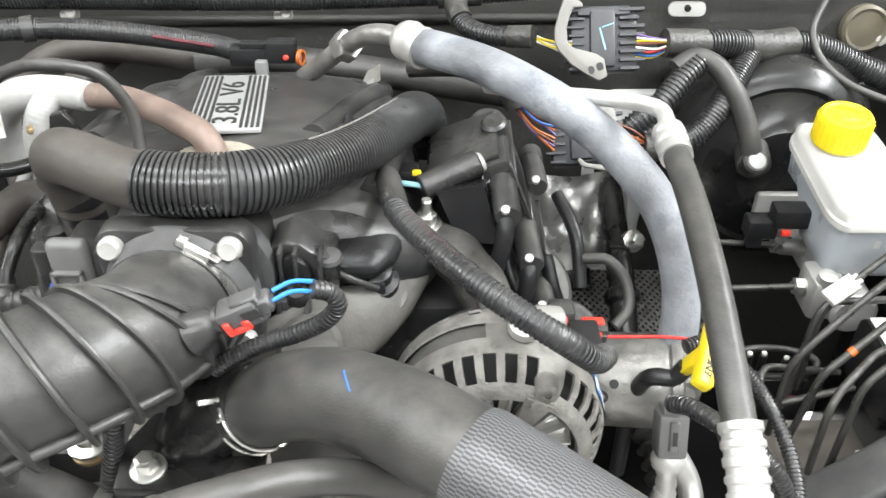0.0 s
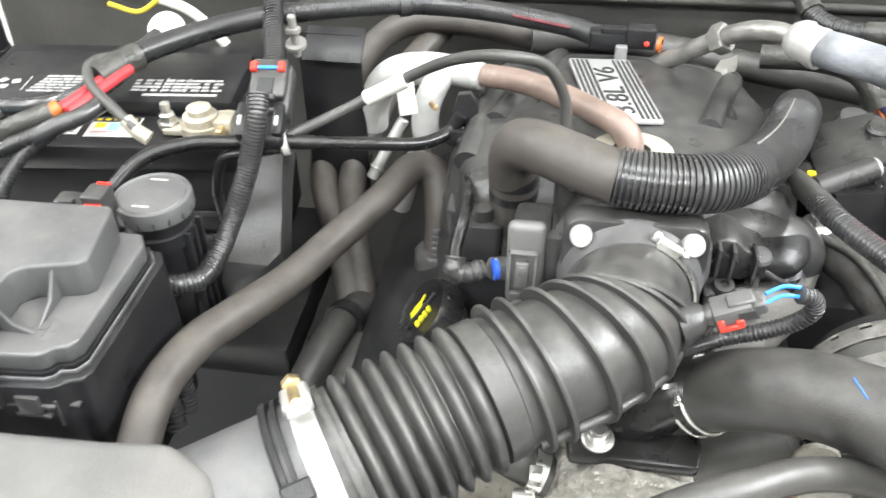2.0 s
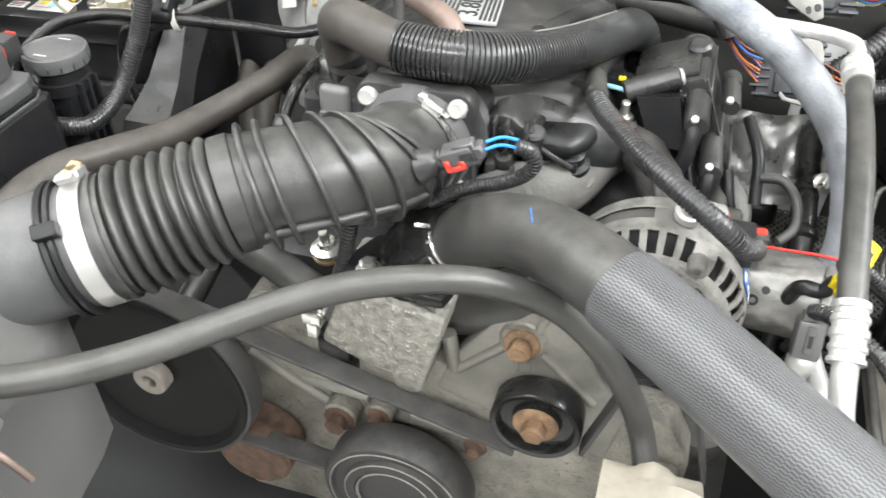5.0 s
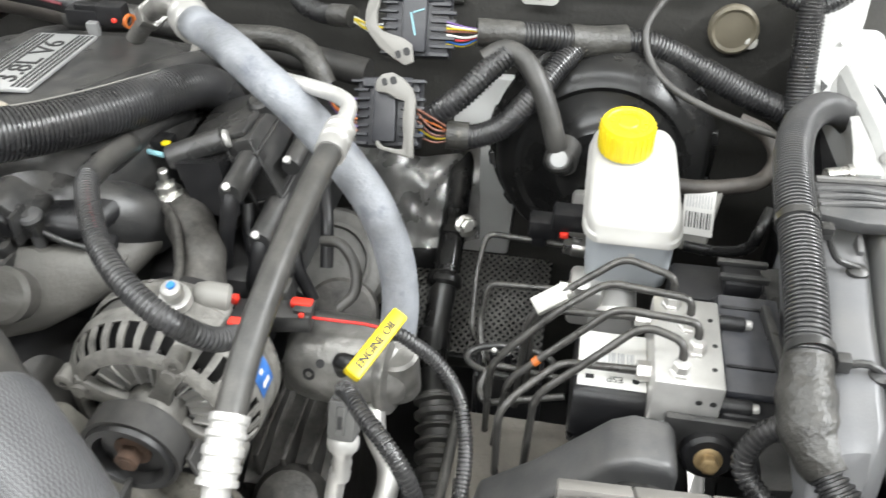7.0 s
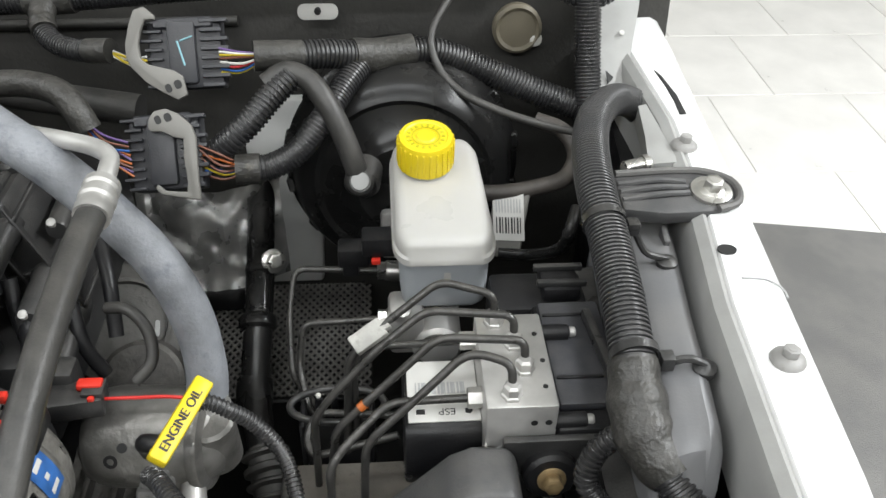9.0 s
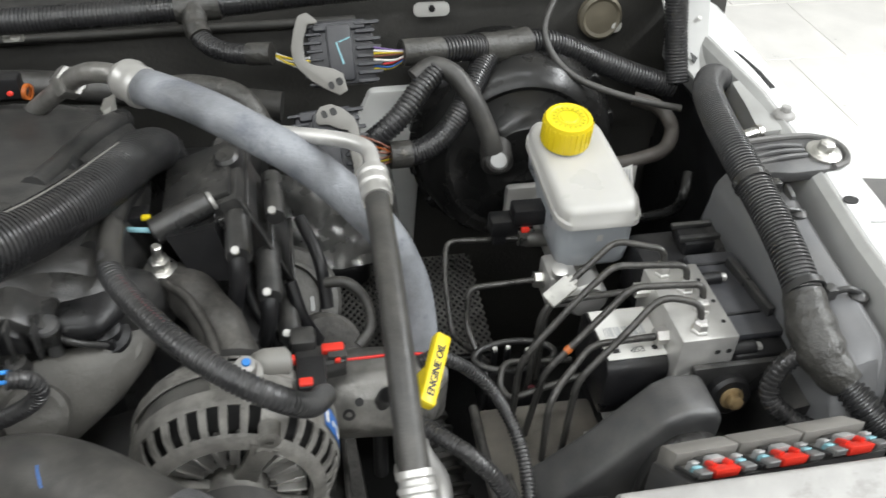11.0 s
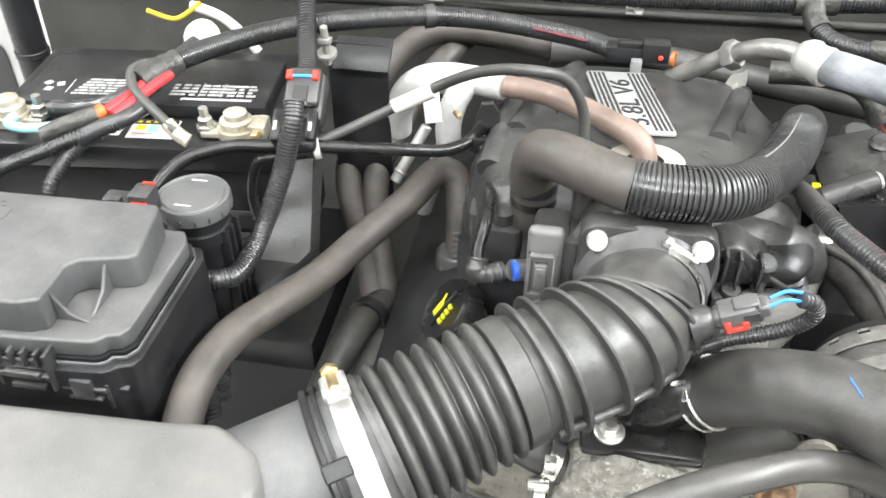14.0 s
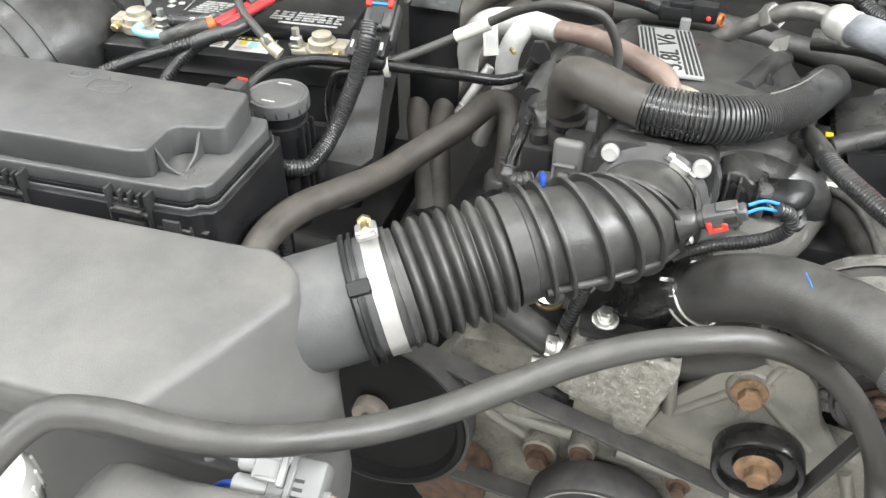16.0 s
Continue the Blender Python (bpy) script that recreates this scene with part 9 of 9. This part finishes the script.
for k in range(9):
    part("barcode_bar", box((-0.017 + 0.004 * k, -0.030, 0.0004), (-0.0155 + 0.004 * k + 0.0008 * (k % 2), -0.002, 0.001), 0.0001, 1, sk @ Matrix.Rotation(0.15, 4, "Z")), ink_and_shade, sticker)
    part("barcode_bar", box((-0.017 + 0.004 * k, 0.006, 0.0004), (-0.0155 + 0.004 * k, 0.030, 0.001), 0.0001, 1, sk @ Matrix.Rotation(0.15, 4, "Z")), ink_grey, sticker)
solo("side_hose", tube([(0.485, 0.80, 0.86), (0.52, 0.79, 0.865), (0.545, 0.775, 0.885), (0.55, 0.77, 0.91), (0.56, 0.79, 0.925)], 0.0062, 12), gloss_black, "thin black hose beside the brake booster", "hose")

# ---------------------------------------------------------------- harness connectors at the firewall


def lever_connector(at, zdir, xdir, w, h, group_label, outline, holes):
    """A wide ribbed connector with its pale locking lever bent round one end."""
    t = thing("lever_connector", at, group_label, "connector", "lever connectors")
    m = basis(at, zdir, xdir)
    part("shell", joined(box((-w / 2, -h / 2, -0.022), (w / 2, h / 2, 0.004), 0.003, 2, m), box((-w * 0.22, -h * 0.44, 0.002), (w * 0.16, h * 0.46, 0.011), 0.003, 2, m), box((-w * 0.42, h * 0.36, -0.004), (w * 0.40, h * 0.52, 0.008), 0.002, 1, m)), connector_mat, t)
    for k in range(8):
        y0 = -h * 0.46 + h * 0.92 * k / 7.0
        part("rib", box((w * 0.22, y0 - 0.0020, 0.0), (w * (0.60 if k % 3 else 0.52), y0 + 0.0020, 0.009), 0.0006, 1, m), connector_mat, t)
        part("rib", box((-w * (0.60 if k % 2 else 0.54), y0 - 0.0016, 0.0), (-w * 0.30, y0 + 0.0016, 0.008), 0.0006, 1, m), connector_mat, t)
    part("lever", prism(outline, 0.0065, m @ Matrix.Translation((0, 0, 0.0105)), 0.0014, 2), lever_mat, t, "pale grey locking lever")
    for k, (hx, hy) in enumerate(holes):
        part("lever_hole", prism(rrect(0.0060 + 0.001 * k, 0.0085, 0.0028), 0.0008, m @ Matrix.Translation((hx, hy, 0.0168)) @ Matrix.Rotation(0.3, 4, "Z"), 0.0001, 1), ink_and_shade, t)
    return t, m


c1, m1 = lever_connector((0.172, 0.902, 1.044), (0.0, -0.85, 0.52), (1, 0.06, 0), 0.072, 0.068, "black ribbed harness connector with a blue paint tick", [(-0.0548, 0.0105), (-0.0501, 0.0280), (-0.0443, 0.0426), (-0.0344, 0.0455), (-0.0245, 0.0367), (-0.0245, 0.0327), (-0.0344, 0.0327), (-0.0391, 0.0222), (-0.0420, 0.0105), (-0.0414, -0.0041), (-0.0344, -0.0099), (-0.0111, -0.0163), (-0.0023, -0.0222), (0.0012, -0.0408), (-0.0082, -0.0455), (-0.0227, -0.0373), (-0.0373, -0.0274), (-0.0501, -0.0128), (-0.0548, -0.0041)], [(-0.0163, -0.0338), (-0.0070, -0.0303)])
part("blue_tick", joined(tube([m1 @ Vector((-0.006, 0.012, 0.0115)), m1 @ Vector((0.000, -0.012, 0.0115))], 0.0010, 6, 0.01), tube([m1 @ Vector((-0.003, 0.012, 0.0115)), m1 @ Vector((0.009, 0.016, 0.0115))], 0.0009, 6, 0.01)), cyan_mat, c1, "blue paint tick")
c2, m2 = lever_connector((0.150, 0.842, 0.966), (-0.05, -0.80, 0.60), (1, 0.10, 0), 0.070, 0.074, "black ribbed harness connector under the arching hose", [(-0.0117, 0.0245), (-0.0105, 0.0332), (-0.0047, 0.0402), (0.0070, 0.0420), (0.0187, 0.0362), (0.0303, 0.0245), (0.0338, 0.0128), (0.0327, -0.0309), (0.0338, -0.0496), (0.0274, -0.0490), (0.0099, -0.0449), (-0.0047, -0.0414), (-0.0093, -0.0356), (-0.0076, -0.0309), (-0.0006, -0.0379), (0.0128, -0.0402), (0.0210, -0.0408), (0.0222, -0.0309), (0.0204, -0.0076), (0.0216, 0.0111), (0.0128, 0.0134), (0.0012, 0.0198), (-0.0087, 0.0204)], [(-0.0012, 0.0315), (0.0087, 0.0332)])


def wires(p, q, mats, spread, sag, parent):
    p, q = Vector(p), Vector(q)
    n = len(mats)
    for k, mt in enumerate(mats):
        f = (k / max(1, n - 1)) - 0.5
        o = Vector((0, 0.15 * f * spread, f * spread))
        mid = (p + q) / 2 + o * 0.8 + Vector((rs.uniform(-0.003, 0.003), -sag * (0.3 + rs.random() * 1.0), rs.uniform(-0.006, 0.006)))
        part("wire", tube([p + o, mid, q + o * 0.35], 0.0013, 6, 0.006), mt, parent)


wires((0.136, 0.888, 1.040), (0.100, 0.905, 1.044), (white_wire, white_wire, yellow_wire, yellow_wire, ink_grey), 0.016, 0.004, c1)
wires((0.206, 0.892, 1.042), (0.245, 0.898, 1.042), (yellow_wire, blue_wire, red_band, white_wire, brown_wire, yellow_wire, white_wire, purple_mat), 0.024, 0.004, c1)
wires((0.118, 0.828, 0.968), (0.078, 0.846, 0.992), (orange_mat, purple_mat, brown_wire, orange_mat, purple_mat, orange_mat, blue_wire, brown_wire, purple_mat), 0.036, 0.010, c2)
wires((0.184, 0.835, 0.962), (0.222, 0.838, 0.948), (brown_wire, blue_wire, yellow_wire, blue_wire, brown_wire, orange_mat, brown_wire, brown_wire), 0.030, 0.008, c2)
hb = thing("bulkhead_harness", (0.4, 0.94, 0.95), "thick black harness from the connector along the firewall", "wiring loom")
part("taped_run", tube([(0.238, 0.900, 1.042), (0.262, 0.905, 1.040), (0.285, 0.912, 1.037)], 0.0155, 18, 0.006), tape_mat, hb, "taped start")
part("loom", loom([(0.280, 0.910, 1.037), (0.310, 0.920, 1.034), (0.345, 0.935, 1.024)], 0.0155, 0.0044, 0.0020, 18), loom_mat, hb, "corrugated run")
part("taped_run", tube([(0.335, 0.932, 1.026), (0.365, 0.945, 1.020), (0.400, 0.955, 1.020)], 0.0185, 18, 0.006), tape_mat, hb, "taped joint")
part("loom", loom([(0.392, 0.953, 1.020), (0.425, 0.960, 1.016), (0.465, 0.962, 1.000), (0.505, 0.958, 0.983), (0.548, 0.950, 0.967), (0.600, 0.94, 0.952)], 0.0155, 0.0044, 0.0020, 18), loom_mat, hb, "corrugated run")
part("branch", loom([(0.222, 0.838, 0.948), (0.250, 0.842, 0.948), (0.278, 0.850, 0.960), (0.304, 0.868, 0.985), (0.325, 0.900, 1.005), (0.345, 0.93, 1.018)], 0.0140, 0.0040, 0.0013, 18), loom_mat, hb, "corrugated branch")
part("branch_tape", tube([(0.216, 0.838, 0.948), (0.240, 0.840, 0.947)], 0.0158, 16, 0.005), tape_mat, hb)
part("second_branch", tube([(0.078, 0.846, 0.992), (0.070, 0.852, 1.008), (0.055, 0.866, 1.020), (0.020, 0.885, 1.022), (-0.04, 0.90, 1.015)], 0.0135, 16, 0.006), tape_mat, hb, "taped branch")
solo("thin_grey_cable", tube([(0.470, 1.03, 1.085), (0.440, 0.985, 1.065), (0.420, 0.955, 1.035), (0.428, 0.930, 1.010), (0.450, 0.908, 0.994), (0.485, 0.890, 0.983), (0.525, 0.873, 0.976), (0.57, 0.86, 0.97)], 0.0042, 12, 0.005), rubber_grey, "thin grey cable looping over the booster", "cable")
hs = thing("side_harness", (0.55, 0.60, 0.93), "thick black corrugated harness along the fender", "wiring loom")
HS = [(0.66, 0.915, 0.955), (0.632, 0.895, 0.985), (0.604, 0.868, 1.004), (0.573, 0.815, 1.018), (0.552, 0.750, 1.027), (0.542, 0.680, 1.026), (0.542, 0.610, 1.013), (0.541, 0.550, 0.999), (0.540, 0.515, 0.985), (0.539, 0.490, 0.968)]
part("loom", loom(HS, 0.0168, 0.0038, 0.0022, 22), loom_grey, hs, "corrugated sleeve")
part("taped_fork", tube([(0.5405, 0.520, 0.987), (0.540, 0.495, 0.970), (0.543, 0.472, 0.957), (0.556, 0.446, 0.944)], lambda s, w: 0.0168 + 0.005 * math.sin(math.pi * s / w) + 0.0008 * math.sin(s * 260), 22, 0.003), tape_mat, hs, "bulging taped fork")
part("lower_loom", loom([(0.552, 0.452, 0.946), (0.572, 0.420, 0.928), (0.590, 0.385, 0.910), (0.60, 0.34, 0.89)], 0.0140, 0.0055, 0.0018, 18), loom_mat, hs, "lower corrugated run")
part("side_branch", loom([(0.530, 0.480, 0.955), (0.512, 0.478, 0.935), (0.506, 0.470, 0.912), (0.520, 0.455, 0.898), (0.545, 0.44, 0.89)], 0.0092, 0.0046, 0.0014, 14), loom_mat, hs, "thin side branch")
part("rear_drop", loom([(0.590, 0.985, 1.10), (0.592, 0.97, 1.05), (0.594, 0.95, 1.00), (0.596, 0.93, 0.96)], 0.0150, 0.0040, 0.0013, 16), loom_mat, hs, "upright corrugated run")
part("rear_loop", loom([(0.545, 1.0, 1.085), (0.570, 0.985, 1.070), (0.600, 0.975, 1.068), (0.632, 0.985, 1.085), (0.65, 1.0, 1.11)], 0.0100, 0.0046, 0.0014, 14), loom_mat, hs, "small looping branch")
for y0, z0, x1 in ((0.640, 1.019, 0.598), (0.520, 0.989, 0.592)):
    tie = part("cable_tie", lathe(((0.0162, -0.0035), (0.0182, -0.0035), (0.0182, 0.0035), (0.0162, 0.0035)), basis((0.5415, y0, z0), (0, -1, -0.22)), 28, False), plastic, hs, "black cable tie")
    part("tie_head", box((0.560, y0 - 0.008, z0 - 0.010), (0.570, y0 + 0.003, z0 + 0.002), 0.001), plastic, tie)
    part("tie_strap", tube([(0.566, y0 - 0.003, z0 - 0.006), (0.580, y0 - 0.006, 0.990), (x1, y0 - 0.008, 0.985)], 0.0030, 8), plastic, tie)
    part("tie_pad", lathe(((0.009, -0.004), (0.009, 0.001), (0.005, 0.004)), basis((x1, y0 - 0.008, 0.982), (0, 0, 1)), 16), plastic, tie)
gp = thing("green_connector", (0.49, 1.03, 1.08), "green plug on the firewall", "connector")
part("plug", box((0.455, 1.000, 1.066), (0.492, 1.016, 1.076), 0.002), material("green_plastic", (0.02, 0.30, 0.14), 0.45), gp)
wash = thing("washer_bottle_plug", (0.27, 0.35, 0.86), "dark capped filler by the front of the bay", "cap")
part("cap", lathe(((0.015, -0.02), (0.018, -0.016), (0.018, 0.008), (0.015, 0.012), (0.001, 0.013)), basis((0.262, 0.346, 0.895), (0.05, -0.2, 1)), 28), plastic, wash)
part("neck", rod((0.262, 0.348, 0.84), (0.262, 0.346, 0.885), 0.013, 22), plastic, wash, "pale neck")

# front edge, seen below the radiator hose and at the lamp
lampc = thing("headlamp_connector", (-0.38, 0.10, 0.88), "grey headlamp connector with a pale latch on its housing", "connector")
lm = basis((-0.3835, 0.116, 0.980), (0.0, -0.42, 0.90), (0.988, 0, 0.152))
part("shell", joined(box((-0.014, -0.016, -0.012), (0.026, 0.018, 0.010), 0.003, 2, lm), box((0.0, -0.018, -0.014), (0.005, 0.020, 0.0125), 0.001, 1, lm)), plug_mat, lampc)
part("latch", joined(box((-0.026, -0.004, 0.009), (-0.002, 0.014, 0.0125), 0.0012, 1, lm), box((-0.022, -0.004, 0.012), (-0.004, -0.001, 0.0145), 0.0008, 1, lm), box((-0.022, 0.011, 0.012), (-0.004, 0.014, 0.0145), 0.0008, 1, lm), box((-0.006, -0.006, 0.009), (-0.001, 0.017, 0.0155), 0.001, 1, lm), box((-0.012, 0.010, 0.006), (0.002, 0.020, 0.013), 0.002, 1, lm)), plug_light, lampc, "pale grey latch")
for dy in (-0.008, 0.009):
    part("cable_sleeve", rod(lm @ Vector((-0.040, dy, 0.0)), lm @ Vector((-0.010, dy, 0.001)), 0.0078, 20, 0.001), plug_light, lampc, "round wire sleeve")
for kk in range(3):
    part("slot", box((0.0055, -0.012 + 0.006 * kk, 0.0098), (0.013, -0.0095 + 0.006 * kk, 0.0104), 0.0002, 1, lm), ink_and_shade, lampc)
part("nipple", rod(lm @ Vector((0.025, -0.004, 0.0)), lm @ Vector((0.031, -0.004, 0.0)), 0.004, 14, 0.0008), plug_mat, lampc)
part("wire", tube([lm @ Vector((0.030, -0.004, 0)), lm @ Vector((0.038, -0.006, -0.004)), lm @ Vector((0.044, -0.010, -0.016)), lm @ Vector((0.046, -0.014, -0.034))], 0.0026, 10), pipe_brown, lampc, "brown wire")
part("wire", tube([lm @ Vector((-0.038, 0.009, 0)), lm @ Vector((-0.055, 0.010, -0.003)), lm @ Vector((-0.072, 0.006, -0.014))], 0.0030, 10), plug_mat, lampc)
part("wire", tube([lm @ Vector((-0.038, -0.008, 0)), lm @ Vector((-0.048, -0.009, -0.003)), lm @ Vector((-0.060, -0.014, -0.012))], 0.0026, 10), blue_dark, lampc, "blue wire")
part("housing", front_prism([(-0.575, 0.88), (-0.540, 0.950), (-0.512, 0.984), (-0.495, 0.994), (-0.448, 0.992), (-0.372, 1.004), (-0.322, 1.014), (-0.318, 0.88)], 0.02, 0.092, 0.008, 3), plastic_grey, lampc, "dusty grey lamp housing")
wcap = thing("bottle_filler", (-0.612, 0.055, 0.88), "white screw cap of the washer bottle", "filler cap")
part("cap", lathe(((0.034, -0.06), (0.040, -0.02), (0.040, 0.0), (0.036, 0.008), (0.026, 0.010), (0.001, 0.010)), basis((-0.612, 0.056, 0.950), (0.05, -0.1, 1)), 34), paper, wcap)
for k in range(18):
    part("grip_rib", box((0.0395, -0.002, -0.022), (0.0420, 0.002, 0.001), 0.0006, 1, basis((-0.612, 0.056, 0.950), (0.05, -0.1, 1)) @ Matrix.Rotation(2 * math.pi * k / 18, 4, "Z")), paper, wcap)
grille = solo("grille_top", box((-1.0, -0.06, 0.70), (0.60, 0.06, 0.80), 0.01), plastic_dark, "dark grille support across the front", "grille support", kind="structure")
solo("crumpled_cloth", loft([[(x, 0.235 + 0.02 * math.sin(x * 60), 0.85), (x, 0.25, 0.858 + 0.006 * math.sin(x * 90)), (x, 0.30, 0.861 + 0.007 * math.cos(x * 70)), (x, 0.325 + 0.008 * math.sin(x * 110), 0.850), (x, 0.335, 0.835), (x, 0.24, 0.835)] for x in (0.03, 0.04, 0.05, 0.06, 0.07, 0.08, 0.09, 0.10, 0.11)]), beige, "cream crumpled insulation under the radiator hose", "insulation")

# ---------------------------------------------------------------- floor tiles beside the car
TILE = 0.46
b = prism(((-TILE / 2 + 0.0025, -TILE / 2 + 0.0025), (TILE / 2 - 0.0025, -TILE / 2 + 0.0025), (TILE / 2 - 0.0025, TILE / 2 - 0.0025), (-TILE / 2 + 0.0025, TILE / 2 - 0.0025)), 0.008, Matrix.Translation((0, 0, -0.008)), 0.001, 1)
tile_mesh = bpy.data.meshes.new("tile")
b.to_mesh(tile_mesh)
b.free()
tile_mesh.materials.append(tile_mat)
for i in range(-12, 13):
    for j in range(-12, 13):
        if i > 0 and -4 < j < 12 or i < -3 and -2 < j < 8:
            t = new("tile", tile_mesh)
            t.location = (i * TILE + 0.23 * (j % 2), j * TILE, 0.0)
            t.parent = floor
